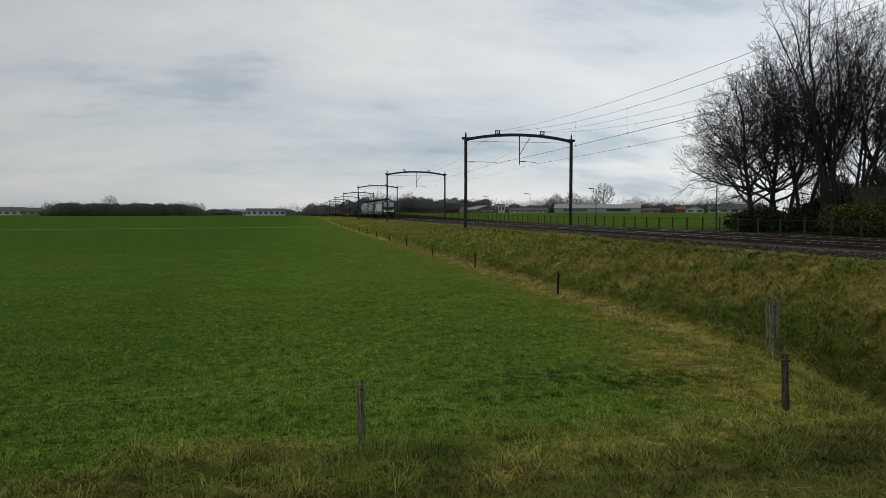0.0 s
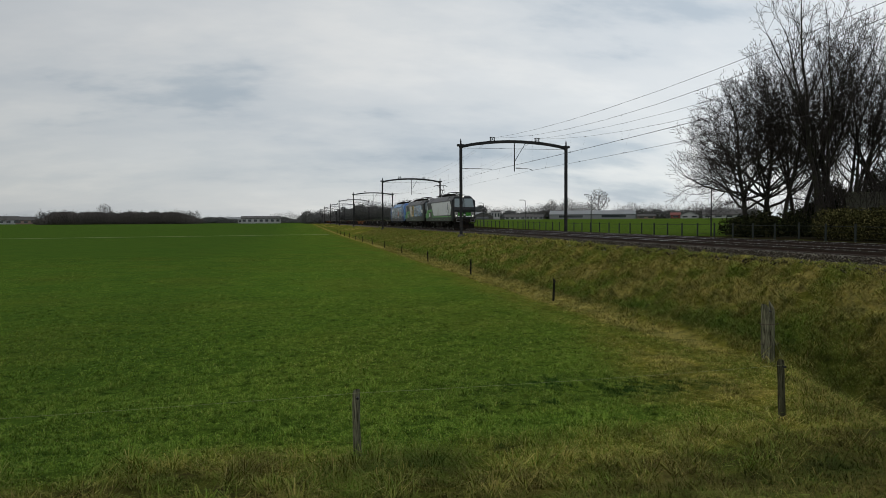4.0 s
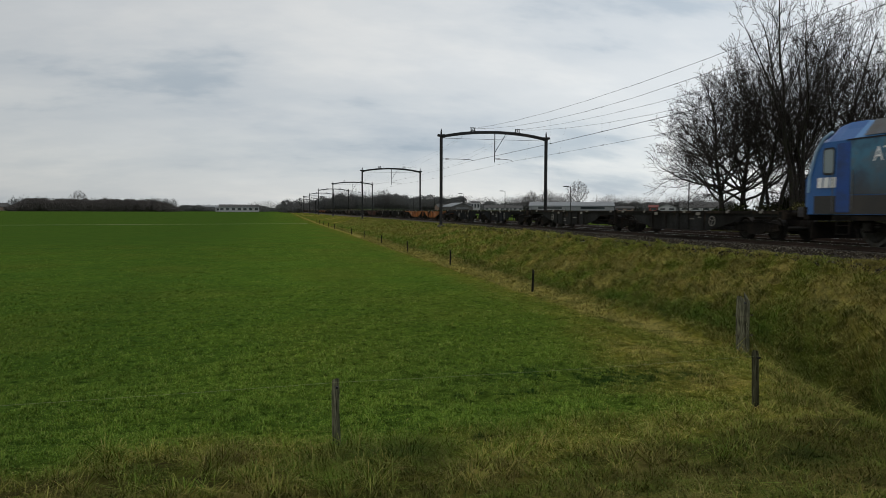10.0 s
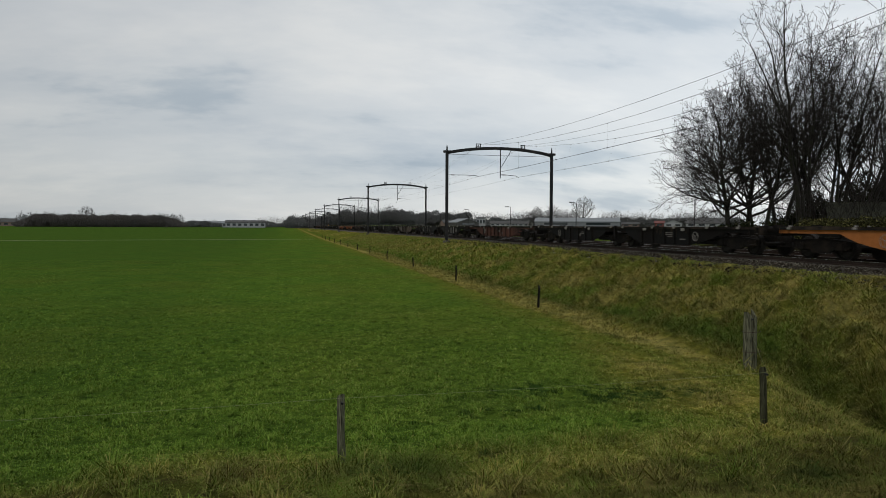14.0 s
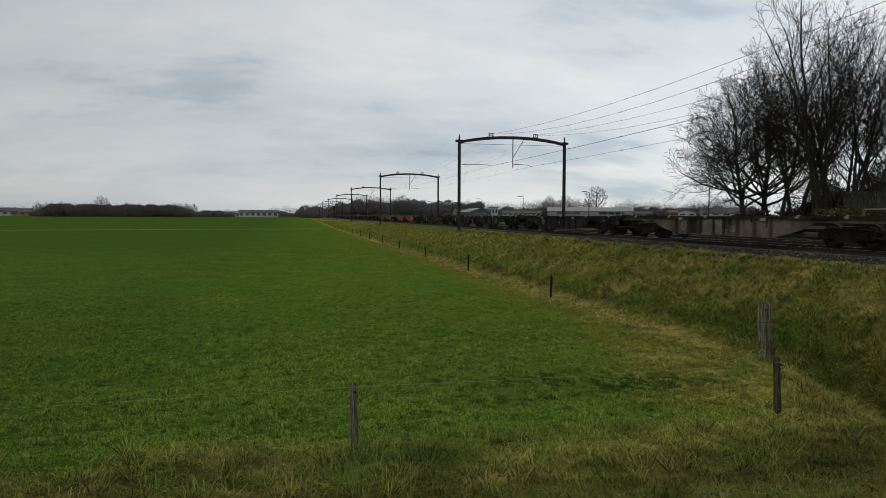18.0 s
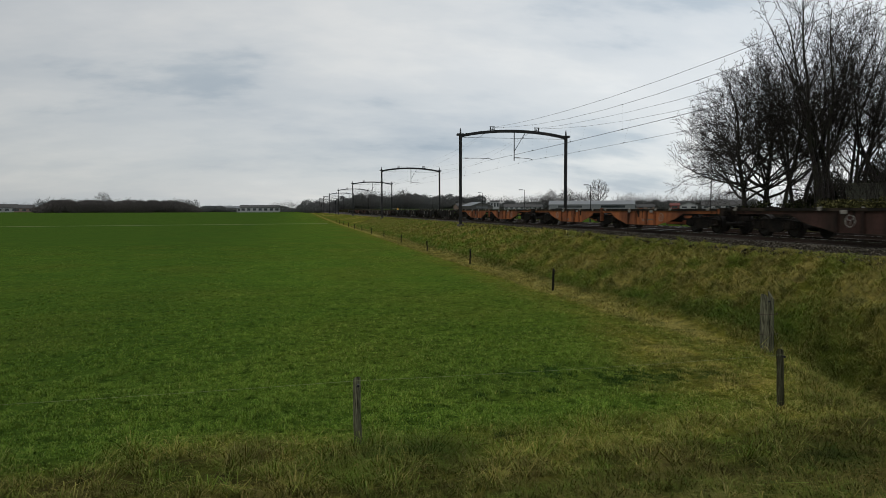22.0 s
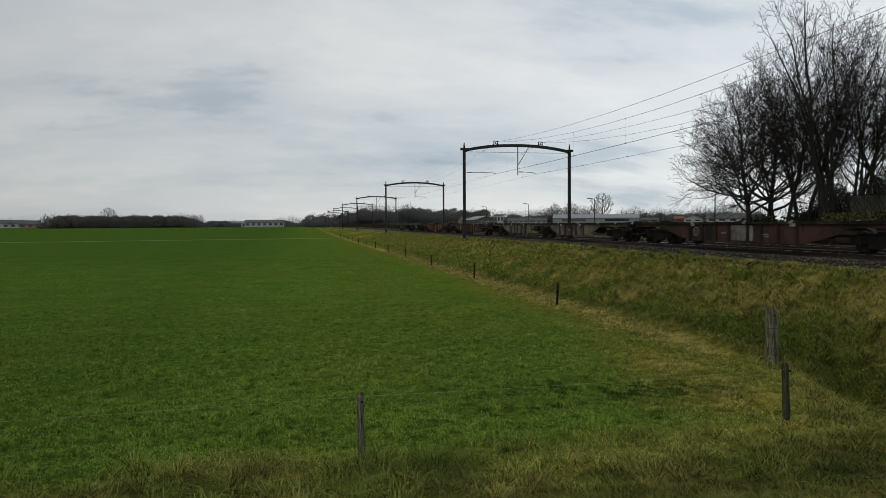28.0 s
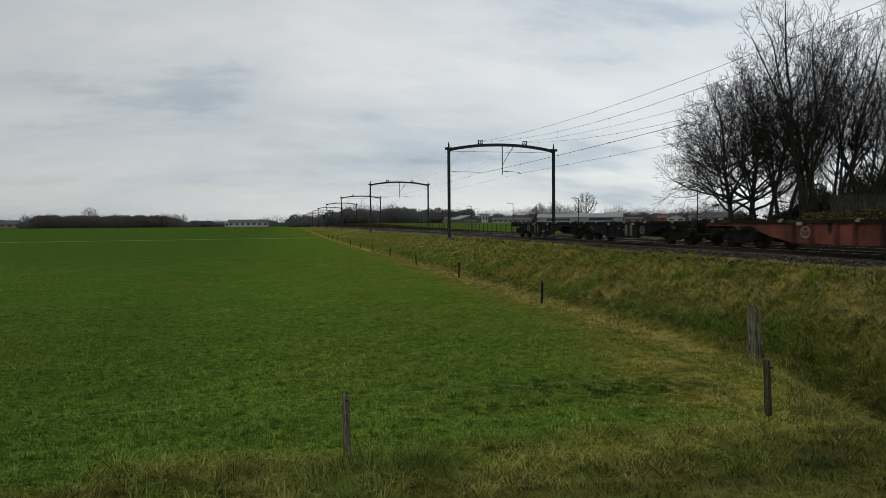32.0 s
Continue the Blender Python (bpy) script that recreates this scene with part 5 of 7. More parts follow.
PAINT = {
    "grey": wagon_paint("wagon_grey", (0.012, 0.0125, 0.0125), (0.030, 0.030, 0.028), (0.007, 0.006, 0.005)),
    "blueblack": wagon_paint("wagon_blue_black", (0.006, 0.0075, 0.010), (0.014, 0.017, 0.021), (0.006, 0.005, 0.0045)),
    "orange": wagon_paint("wagon_orange", (0.34, 0.118, 0.032), (0.45, 0.165, 0.050), (0.15, 0.060, 0.026), 0.44),
    "salmon": wagon_paint("wagon_faded_orange", (0.30, 0.098, 0.036), (0.40, 0.140, 0.056), (0.11, 0.044, 0.028), 0.5),
    "black": wagon_paint("wagon_black", (0.005, 0.005, 0.005), (0.010, 0.0095, 0.009), (0.008, 0.006, 0.005)),
    "rust": wagon_paint("wagon_rust_red", (0.075, 0.030, 0.022), (0.125, 0.052, 0.038), (0.034, 0.019, 0.015), 0.5),
    "brown": wagon_paint("wagon_brown", (0.050, 0.028, 0.023), (0.085, 0.042, 0.034), (0.022, 0.016, 0.013), 0.55),
    "beige": wagon_paint("wagon_dusty_beige", (0.100, 0.080, 0.066), (0.190, 0.152, 0.124), (0.040, 0.028, 0.021), 0.5),
    "red": wagon_paint("wagon_red", (0.150, 0.046, 0.032), (0.215, 0.072, 0.050), (0.055, 0.025, 0.019), 0.5),
}
RIB = {k: wagon_paint("worn_rib_" + k, a, b, (0.012, 0.009, 0.007), 0.5) for k, a, b in (
    ("grey", (0.008, 0.008, 0.008), (0.020, 0.019, 0.017)), ("blueblack", (0.005, 0.006, 0.008), (0.012, 0.013, 0.015)), ("orange", (0.17, 0.055, 0.018), (0.27, 0.092, 0.030)),
    ("salmon", (0.15, 0.050, 0.022), (0.24, 0.082, 0.036)), ("black", (0.004, 0.004, 0.004), (0.009, 0.008, 0.007)), ("rust", (0.030, 0.014, 0.011), (0.062, 0.027, 0.020)),
    ("brown", (0.022, 0.014, 0.012), (0.045, 0.024, 0.019)), ("beige", (0.040, 0.030, 0.024), (0.085, 0.064, 0.050)), ("red", (0.062, 0.022, 0.017), (0.120, 0.042, 0.030)))}
GRIME = surface("grimy_deck_edge", (0.008, 0.007, 0.006), (0.022, 0.018, 0.015), 0.8, 0, 9, 1.2, (0.06, 0.045, 0.032), 0.35, 0.2, spec=0.1)
SPIGOT = surface("pale_steel_spigot", (0.20, 0.185, 0.16), (0.34, 0.32, 0.29), 0.6, 0.2, 12, 2)
STENCIL = surface("worn_white_stencil", (0.15, 0.145, 0.13), (0.28, 0.265, 0.24), 0.7, 0, 9, 1.2, (0.07, 0.06, 0.05), 0.5)
DECK_Z = 1.17


def side_girder(y0, y1, b0, b1, slope0, slope1):
    """Fish-bellied side: thin deck beam with a deep belly from b0 to b1 and concave slopes."""
    lo = [(y0, DECK_Z - 0.24)]
    for f in np.linspace(0, 1, 7):
        y = b0 - slope0 * (1 - f)
        lo.append((y, 0.30 + (DECK_Z - 0.24 - 0.30) * (1 - f) ** 1.0 * (1 - 0.25 * math.sin(math.pi * f)) if f < 1 else 0.30))
    lo.append((b1, 0.30))
    for f in np.linspace(0, 1, 7)[1:]:
        y = b1 + slope1 * f
        lo.append((y, 0.30 + (DECK_Z - 0.24 - 0.30) * f * (1 - 0.25 * math.sin(math.pi * f))))
    lo.append((y1, DECK_Z - 0.24))
    return lo + [(y1, DECK_Z - 0.02), (y0, DECK_Z - 0.02)]


def wagon_bogie(parent, y):
    f = Shape()
    for sd in (-1, 1):
        f.prism([(y - 1.35, 0.42), (y - 1.35, 0.66), (y - 0.55, 0.74), (y + 0.55, 0.74), (y + 1.35, 0.66), (y + 1.35, 0.42), (y + 0.6, 0.36), (y + 0.35, 0.22), (y - 0.35, 0.22), (y - 0.6, 0.36)], "x", sd * 1.0 - 0.06, sd * 1.0 + 0.06)
        for k in (-1, 1):
            f.cbox((sd * 1.06, y + k * 0.9, 0.47), (0.18, 0.34, 0.30), 0.03)
            for dy in (-0.26, 0.26):
                f.tube((sd * 1.04, y + k * 0.9 + dy, 0.36), (sd * 1.04, y + k * 0.9 + dy, 0.64), 0.08, n=8)
    f.box(-0.95, 0.95, y - 0.28, y + 0.28, 0.40, 0.80)
    b = part("bogie", f, under_mat, parent)
    for k in (-1, 1):
        w = part("wheelset", WAGON_WHEEL, wheel_mat, b)
        w.location = (0, y + k * 0.9, 0.46)


def platform(t, y0, y1, b0, b1, paint, slopes, r, wheel_y, graffiti=()):
    """One carrying frame: two girders, ribs, cross beams, deck edge, container spigots, stencils."""
    for sd in (-1, 1):
        g = part("side_girder", Shape().prism(side_girder(y0, y1, b0, b1, *slopes), "x", sd * 1.30 - 0.02, sd * 1.30 + 0.02), PAINT[paint], t)
        fl = Shape().box(sd * 1.30 - 0.10, sd * 1.30 + 0.10, y0, y1, DECK_Z - 0.03, DECK_Z).box(sd * 1.30 - 0.09, sd * 1.30 + 0.09, b0 + 0.05, b1 - 0.05, 0.275, 0.30)
        part("girder_flange", fl, GRIME, g)
        n = max(3, round((b1 - b0) / 1.1) + 1)
        for k in range(n):
            y = b0 + 0.2 + (b1 - b0 - 0.4) * k / (n - 1) + r.uniform(-0.15, 0.15)
            part("rib", Shape().prism([(y - 0.09, 0.31), (y + 0.09, 0.31), (y + 0.05, DECK_Z - 0.05), (y - 0.05, DECK_Z - 0.05)], "x", sd * 1.355 - 0.035, sd * 1.355 + 0.035), RIB[paint], g)
        for k in range(5):
            y = y0 + 0.8 + (y1 - y0 - 1.6) * (k + r.uniform(-0.25, 0.25)) / 4
            sp = Shape().cbox((sd * 1.40, y, DECK_Z - 0.05), (0.10, 0.16, 0.10), 0.02).cbox((sd * 1.36, y, DECK_Z + 0.025), (0.07, 0.10, 0.06), 0.015)
            part("container_spigot", sp, SPIGOT, t)
        for k in range(2):
            y = r.uniform(b0 + 0.2, b1 - 0.9)
            z = r.uniform(0.5, 0.9)
            for j in range(r.choice((1, 2, 3))):
                w = r.uniform(0.3, 0.7)
                st = Shape().prism(rect(y, y + w, z - 0.09 * j, z - 0.09 * j + 0.05), "x", min(sd * 1.322, sd * 1.327), max(sd * 1.322, sd * 1.327))
                part("stencilled_bar", st, STENCIL, g, "worn unreadable stencil bar")
        if sd < 0:
            for k in range(10):
                y = r.uniform(b0 - 0.2, b1 - 0.3)
                w, h = r.choice((0.05, 0.09, 0.14, 0.28)), r.uniform(0.2, 0.72)
                part("grime_streak", Shape().prism([(y, DECK_Z - 0.05), (y + w, DECK_Z - 0.05), (y + w * 0.75, DECK_Z - 0.05 - h), (y + w * 0.3, DECK_Z - 0.05 - h * 0.92)], "x", -1.3245, -1.3205), GRIME, g)
        part("deck_rail", Shape().box(sd * 1.38 - 0.015, sd * 1.38 + 0.015, y0 + 0.1, y1 - 0.1, DECK_Z - 0.11, DECK_Z - 0.005), GRIME, g)
        part("brake_pipe", Shape().tube((sd * 1.02, y0 + 0.3, 0.62), (sd * 1.02, y1 - 0.3, 0.62), 0.035, n=6), under_mat, t)
        for e in (b0 + 0.35, b1 - 0.65):
            part("pale_plate", Shape().prism(rect(e, e + 0.30, DECK_Z - 0.20, DECK_Z - 0.07), "x", min(sd * 1.398, sd * 1.404), max(sd * 1.398, sd * 1.404)), SPIGOT, g)
    for gy, gz, w, h, mt in graffiti:
        part("pale_patch", Shape().prism(round_rect(gy, gy + w, gz, gz + h, 0.08), "x", -1.328, -1.322), mt, t, "pale repainted patch")
    n = 6
    for k in range(n):
        y = y0 + 0.3 + (y1 - y0 - 0.6) * k / (n - 1)
        part("cross_beam", Shape().box(-1.27, 1.27, y - 0.12, y + 0.12, DECK_Z - 0.26, DECK_Z - 0.04), under_mat, t)
    part("centre_sill", Shape().box(-0.22, 0.22, y0, y1, DECK_Z - 0.36, DECK_Z - 0.045), under_mat, t)
    pipe = Shape().tube((-0.9, b0, 0.62), (-0.9, b1, 0.62), 0.05, n=6)
    pipe.tube((0.3, b0 + 0.4, 0.66), (0.3, b0 + 1.4, 0.66), 0.20, n=10)
    part("brake_gear", pipe, under_mat, t)
    bw = Shape()
    cy, cz = wheel_y, 0.72
    bw.chain([(-1.40, cy + 0.21 * math.cos(a), cz + 0.21 * math.sin(a)) for a in np.linspace(0, math.tau, 17)], 0.013, 5)
    for a in (0.5, 2.6, 4.7):
        bw.tube((-1.40, cy, cz), (-1.40, cy + 0.21 * math.cos(a), cz + 0.21 * math.sin(a)), 0.010, n=5)
    part("brake_wheel", bw, SPIGOT, t)


def end_gear(t, y, out, paint):
    part("headstock", Shape().cbox((0, y - out * 0.62, 1.02), (2.6, 0.22, 0.36), 0.02), GRIME, t)
    buffers(t, y, out)
    for sd in (-1, 1):
        s = Shape()
        s.tube((sd * 1.36, y - out * 0.75, 0.42), (sd * 1.36, y - out * 0.75, 1.3), 0.016, n=5).tube((sd * 1.36, y - out * 1.15, 0.42), (sd * 1.36, y - out * 1.15, 1.1), 0.016, n=5)
        s.box(sd * 1.32 - 0.08, sd * 1.32 + 0.08, y - out * 0.95 - 0.2, y - out * 0.95 + 0.2, 0.42, 0.45)
        part("shunter_step", s, GRIME, t)


def double_wagon(length, paint, label, gap, belly, seed, pale=False):
    """Two frames that share the middle bogie. gap: belly centre from the joint; belly: its length."""
    t = thing("articulated_container_wagon", label, "flat wagon", "container wagons of the train")
    r = random.Random(seed)
    j = length / 2
    for sg in (-1, 1):
        a, b = sorted((j + sg * 0.12, j + sg * (j - 0.62)))
        c = j + sg * gap
        g = []
        if pale:
            for k in range(r.choice((1, 2))):
                g.append((c - belly / 2 + r.uniform(0.2, belly - 1.2), 0.38, r.uniform(0.5, 1.0), 0.62, STENCIL if r.random() < 0.5 else PAINT["beige"]))
        inner, outer = gap - belly / 2 - 1.15, 2.7
        sl = (min(2.0, inner), 2.5) if sg > 0 else (2.5, min(2.0, inner))
        platform(t, a, b, c - belly / 2, c + belly / 2, paint, sl, r, c + sg * (belly / 2 + 0.55), g)
    for y in (2.45, j, length - 2.45):
        wagon_bogie(t, y)
    for sd in (-1, 1):
        part("joint_step", Shape().cbox((sd * 1.32, j, 0.82), (0.16, 0.20, 0.80), 0.02), RIB[paint], t)
    part("joint_drum", Shape().tube((0, j - 0.5, 0.85), (0, j + 0.5, 0.85), 0.3, n=12), under_mat, t)
    end_gear(t, 0, -1, paint)
    end_gear(t, length, 1, paint)
    return t


def single_wagon(length, paint, label, belly, seed, pale=False):
    t = thing("container_wagon", label, "flat wagon", "container wagons of the train")
    r = random.Random(seed)
    c = length / 2
    g = []
    if pale:
        for k in range(3):
            g.append((c - belly / 2 + r.uniform(0.2, belly - 1.5), 0.36, r.uniform(0.5, 1.3), 0.66, STENCIL if r.random() < 0.5 else PAINT["grey"]))
    platform(t, 0.62, length - 0.62, c - belly / 2, c + belly / 2, paint, (2.3, 2.3), r, c + belly / 2 - 0.8, g)
    for y in (2.75, length - 2.75):
        wagon_bogie(t, y)
    rail = Shape()
    for x in (-1.25, -0.35):
        rail.chain([(x, 0.75, DECK_Z), (x, 0.78, DECK_Z + 0.24), (x, 1.75, DECK_Z + 0.24), (x, 1.78, DECK_Z)], 0.018, 6)
    part("hand_rail", rail.tube((-1.25, 0.78, DECK_Z + 0.24), (-0.35, 0.78, DECK_Z + 0.24), 0.018, n=6), SPIGOT, t, "pale steel hand rail")
    end_gear(t, 0, -1, paint)
    end_gear(t, length, 1, paint)
    return t


# where each vehicle's front buffers stand behind the meadow's line at the start, in metres
TRAIN = [(159.7, grey_engine(False)), (178.9, grey_engine(True)), (197.9, blue_engine())]
WAGONS = [
    (216.8, 27.8, "d", "grey", 6.2, 4.6, "dark grey empty articulated container wagon, grimy"),
    (244.6, 25.8, "d", "blueblack", 5.05, 3.5, "blue-black empty articulated container wagon with pale marks"),
    (270.4, 25.9, "d", "orange", 5.05, 3.6, "orange empty articulated container wagon"),
    (296.3, 25.9, "d", "black", 5.2, 4.6, "black empty articulated container wagon, sooty"),
    (322.2, 19.6, "s", "rust", 0, 8.2, "rust-red empty container wagon with stencilled panels"),
    (341.8, 26.7, "p", "grey", 5.9, 4.8, "grey empty articulated wagon with repainted patches"),
    (368.5, 19.7, "q", "beige", 0, 7.2, "dusty beige-grey empty container wagon with pale panels"),
    (388.2, 19.7, "s", "grey", 0, 7.0, "dark grey empty container wagon"),
    (407.9, 28.0, "d", "grey", 5.5, 4.6, "dark grey empty articulated container wagon, stained"),
    (435.9, 19.8, "s", "brown", 0, 7.2, "dark red-brown empty container wagon"),
    (455.7, 25.9, "d", "salmon", 5.05, 3.5, "faded orange empty articulated container wagon"),
    (481.6, 25.8, "d", "salmon", 5.05, 3.8, "faded orange empty articulated wagon with rust streaks"),
    (507.4, 26.0, "d", "black", 5.9, 4.6, "black low empty articulated container wagon"),
    (533.4, 28.4, "p", "grey", 6.2, 5.0, "grey empty articulated wagon, patched and sooty"),
    (561.8, 20.2, "q", "brown", 0, 8.0, "dark brown-grey empty container wagon, sooty"),
    (582.0, 30.2, "d", "beige", 6.1, 4.5, "grey-brown empty articulated container wagon"),
    (612.2, 19.6, "s", "rust", 0, 7.4, "rust-red empty container wagon with dark ribs"),
    (631.8, 19.6, "s", "red", 0, 7.4, "faded red empty container wagon with rust streaks"),
    (651.4, 27.8, "p", "blueblack", 6.35, 3.9, "blue-black empty articulated wagon with pale patches"),
]
for k, (u, ln, kind, paint, gap, belly, label) in enumerate(WAGONS):
    if kind in "dp":
        w = double_wagon(ln, paint, label, gap, belly, 40 + k, kind == "p")
    else:
        w = single_wagon(ln, paint, label, belly, 40 + k, kind == "q")
    TRAIN.append((u, w))
for u, t in TRAIN[:3]:
    t.scale.z = 1.07
SPEED = 19.45
crate_paint = surface("yellow_paint", (0.55, 0.30, 0.02), (0.68, 0.38, 0.04), 0.55, 0, 14, 2, (0.35, 0.2, 0.03), 0.3)
crate = thing("yellow_panel", "yellow steel panel with a tube frame standing on a wagon deck", "steel panel")
part("panel", Shape().cbox((0, 0, 0.20), (0.06, 1.35, 0.36), 0.012), crate_paint, crate)
part("foot", Shape().cbox((0, 0, 0.015), (0.16, 1.35, 0.03), 0.006), crate_paint, crate)
part("tube_frame", Shape().chain([(0, -0.66, 0.35), (0, -1.05, 0.34), (0, -1.25, 0.06), (0, -0.66, 0.05)], 0.022, 6), crate_paint, crate)
CRATE_U = 560.3


def motions():
    # the engines' wheels roll without slipping
    for u, t in TRAIN[:3]:
        for w in t.children_recursive:
            if w.name.startswith("wheelset"):
                y = w.location.y
                walk(w, [(k / 30, pose(0, y, 0.61, math.degrees(SPEED * k / 30 / 0.61) % 360)) for k in range(961)])
    for u, t in TRAIN:
        walk(t, [(0, pose(TRACK_X, u, RAIL_Z)), (32, pose(TRACK_X, u - SPEED * 32, RAIL_Z))])
    walk(crate, [(0, pose(TRACK_X - 0.8, CRATE_U, RAIL_Z + DECK_Z)), (32, pose(TRACK_X - 0.8, CRATE_U - SPEED * 32, RAIL_Z + DECK_Z))])


# ---- trees ----
def segments_mesh(name, segs, sides):
    """Many tapered twigs as one mesh: rows of p0, p1, r0, r1. One side: flat slivers, for stands far off."""
    a = np.array([(*s[0], *s[1], s[2], s[3]) for s in segs])
    p0, p1, r0, r1 = a[:, :3], a[:, 3:6], a[:, 6:7], a[:, 7:8]
    d = p1 - p0
    d /= np.linalg.norm(d, axis=1, keepdims=True) + 1e-9
    ref = np.where(np.abs(d[:, 2:3]) < 0.9, [[0, 0, 1.0]], [[1.0, 0, 0]])
    u = np.cross(d, ref)
    u /= np.linalg.norm(u, axis=1, keepdims=True)
    w = np.cross(d, u)
    n = len(a)
    if sides == 1:
        v = np.stack([p0 - r0 * u, p0 + r0 * u, p1 + r1 * u, p1 - r1 * u], 1)
        return raw_mesh(name, v.reshape(-1, 3), quads=np.arange(4 * n).reshape(-1, 4))
    v = np.empty((n, 2 * sides, 3))
    for k in range(sides):
        c, s = math.cos(k * math.tau / sides), math.sin(k * math.tau / sides)
        v[:, k] = p0 + r0 * (c * u + s * w)
        v[:, sides + k] = p1 + r1 * (c * u + s * w)
    q = np.array([(k, (k + 1) % sides, sides + (k + 1) % sides, sides + k) for k in range(sides)])
    f = (np.arange(n)[:, None, None] * 2 * sides + q[None]).reshape(-1, 4)
    me = raw_mesh(name, v.reshape(-1, 3), quads=f)
    me.shade_smooth()
    return me


def put(src, x, y, s=1.0, rz=0.0, z=None):
    zz = float(height(x, y)) if z is None else z
    src["used"] = src.get("used", 0) + 1
    m = pose(x, y, zz, 0, 0, rz)
    if src["used"] == 1:
        ob = src
        ob.matrix_basis = m
    else:
        ob = copy_thing(src, m)
    ob.scale = (s, s, s)
    return ob


def crown_tree(seed, tall, fork, radius, skew, points, stems=1, low_side=0.0, tip=0.0085, top=0.62, wide_at=0.5, bushy=2, twig=0.0105, D=0.34):
    """A bare tree whose limbs grow towards points spread through its crown, with twigs on the finest ones.
    fork: height at which the trunk parts; skew: how far the crown hangs over to -x; low_side: limbs reach low on that side."""
    r = np.random.RandomState(seed)
    u = r.rand(points * 3)
    h = fork + 0.4 + (tall - fork - 0.4) * u
    f = (h - fork) / (tall - fork)
    prof = np.where(f < wide_at, 0.42 + 0.58 * np.sin(f / wide_at * math.pi / 2), np.cos((f - wide_at) / (1 - wide_at) * math.pi / 2) ** top)
    keep = r.rand(len(u)) < prof ** 1.4 + 0.05
    h, prof, f = h[keep][:points], prof[keep][:points], f[keep][:points]
    a = r.rand(len(h)) * math.tau
    q = radius * prof * np.sqrt(r.rand(len(h)))
    at = np.stack([q * np.cos(a) - skew * np.sin(f * math.pi) ** 0.6, q * np.sin(a) * 0.92, h], 1)
    at += 0.35 * radius * 0.25 * r.randn(*at.shape)
    if low_side:
        side = (at[:, 0] < -0.2) & (r.rand(len(at)) < 0.5)
        at[side, 2] = 2.2 + (at[side, 2] - 2.2) * r.uniform(0.25, 1.0, side.sum())
        at[side, 0] *= low_side
    nodes, parent = [np.array([0, 0, -0.15])], [-1]
    for st in range(stems):
        p, k = nodes[0].copy(), 0
        lean = np.array([r.randn() * 0.035, r.randn() * 0.035, 1]) if stems == 1 else np.array([0.16 * math.cos(st * 2.3 + seed), 0.16 * math.sin(st * 2.3 + seed), 1])
        while p[2] < fork * (1 if stems == 1 else r.uniform(0.8, 1.25)):
            p = p + D * (lean + np.array([r.randn() * 0.05, r.randn() * 0.05, 0]))
            nodes.append(p)
            parent.append(k)
            k = len(nodes) - 1
    P = np.array(nodes)
    d2 = ((at[:, None] - P[None]) ** 2).sum(-1)
    near, best = d2.argmin(1), d2.min(1)
    alive = np.ones(len(at), bool)
    sprouts = np.zeros(len(P), int)
    for it in range(95):
        act = alive & (best < 5.0 ** 2)
        if not act.any():
            break
        idx = near[act]
        v = at[act] - P[idx]
        v /= np.linalg.norm(v, axis=1, keepdims=True) + 1e-6
        acc = np.zeros((len(P), 3))
        np.add.at(acc, idx, v)
        src = np.unique(idx)
        full = src[sprouts[src] >= 3]
        if len(full):
            alive &= ~np.isin(near, full)
            src = src[sprouts[src] < 3]
            if not len(src):
                continue
        sprouts[src] += 1
        sprouts = np.concatenate([sprouts, np.zeros(len(src), int)])
        dirs = acc[src]
        dirs /= np.linalg.norm(dirs, axis=1, keepdims=True) + 1e-6
        dirs += np.array([0, 0, 0.16]) + r.randn(len(src), 3) * 0.085
        dirs /= np.linalg.norm(dirs, axis=1, keepdims=True) + 1e-6
        fresh = P[src] + D * dirs
        n0 = len(P)
        P = np.concatenate([P, fresh])
        parent += list(src)
        d2 = ((at[:, None] - fresh[None]) ** 2).sum(-1)
        nb, db = d2.argmin(1), d2.min(1)
        closer = db < best
        near = np.where(closer, nb + n0, near)
        best = np.minimum(best, db)
        alive &= best > (1.35 * D) ** 2
        if len(P) > 9000:
            break
    n = len(P)
    par = np.array(parent)
    load = np.zeros(n)
    kids = np.bincount(par[1:], minlength=n)
    load[kids == 0] = tip ** 2.1
    for k in range(n - 1, 0, -1):
        load[par[k]] += load[k]
    rad = np.minimum(load ** (1 / 2.1), 0.30)
    thick, fine = [], []
    for k in range(1, n):
        p = par[k]
        ra = rad[p] if kids[p] == 1 else min(rad[p], rad[k] * 1.25)
        (thick if rad[k] > min(0.045, rad[1] * 0.5) else fine).append((P[p], P[k], ra, rad[k]))
    ends = np.nonzero((rad < max(0.026, tip * 1.9)) & (np.arange(n) > 0))[0]
    for k in ends:
        base = (P[k] - P[par[k]]) / D
        for m in range(bushy if kids[k] else bushy + 1):
            d = base * 0.7 + r.randn(3) * 0.75 + np.array([0, 0, 0.18])
            d /= np.linalg.norm(d)
            ln = r.uniform(0.22, 0.5)
            p1 = P[k] + d * ln
            d2 = d + r.randn(3) * 0.35
            p2 = p1 + d2 / np.linalg.norm(d2) * ln * 0.8
            fine.append((P[k], p1, twig, twig * 0.84))
            fine.append((p1, p2, twig * 0.84, twig * 0.57))
            if r.rand() < 0.5:
                d3 = d + r.randn(3) * 0.8
                fine.append((p1, p1 + d3 / np.linalg.norm(d3) * ln * 0.7, twig * 0.76, twig * 0.57))
    return thick, fine


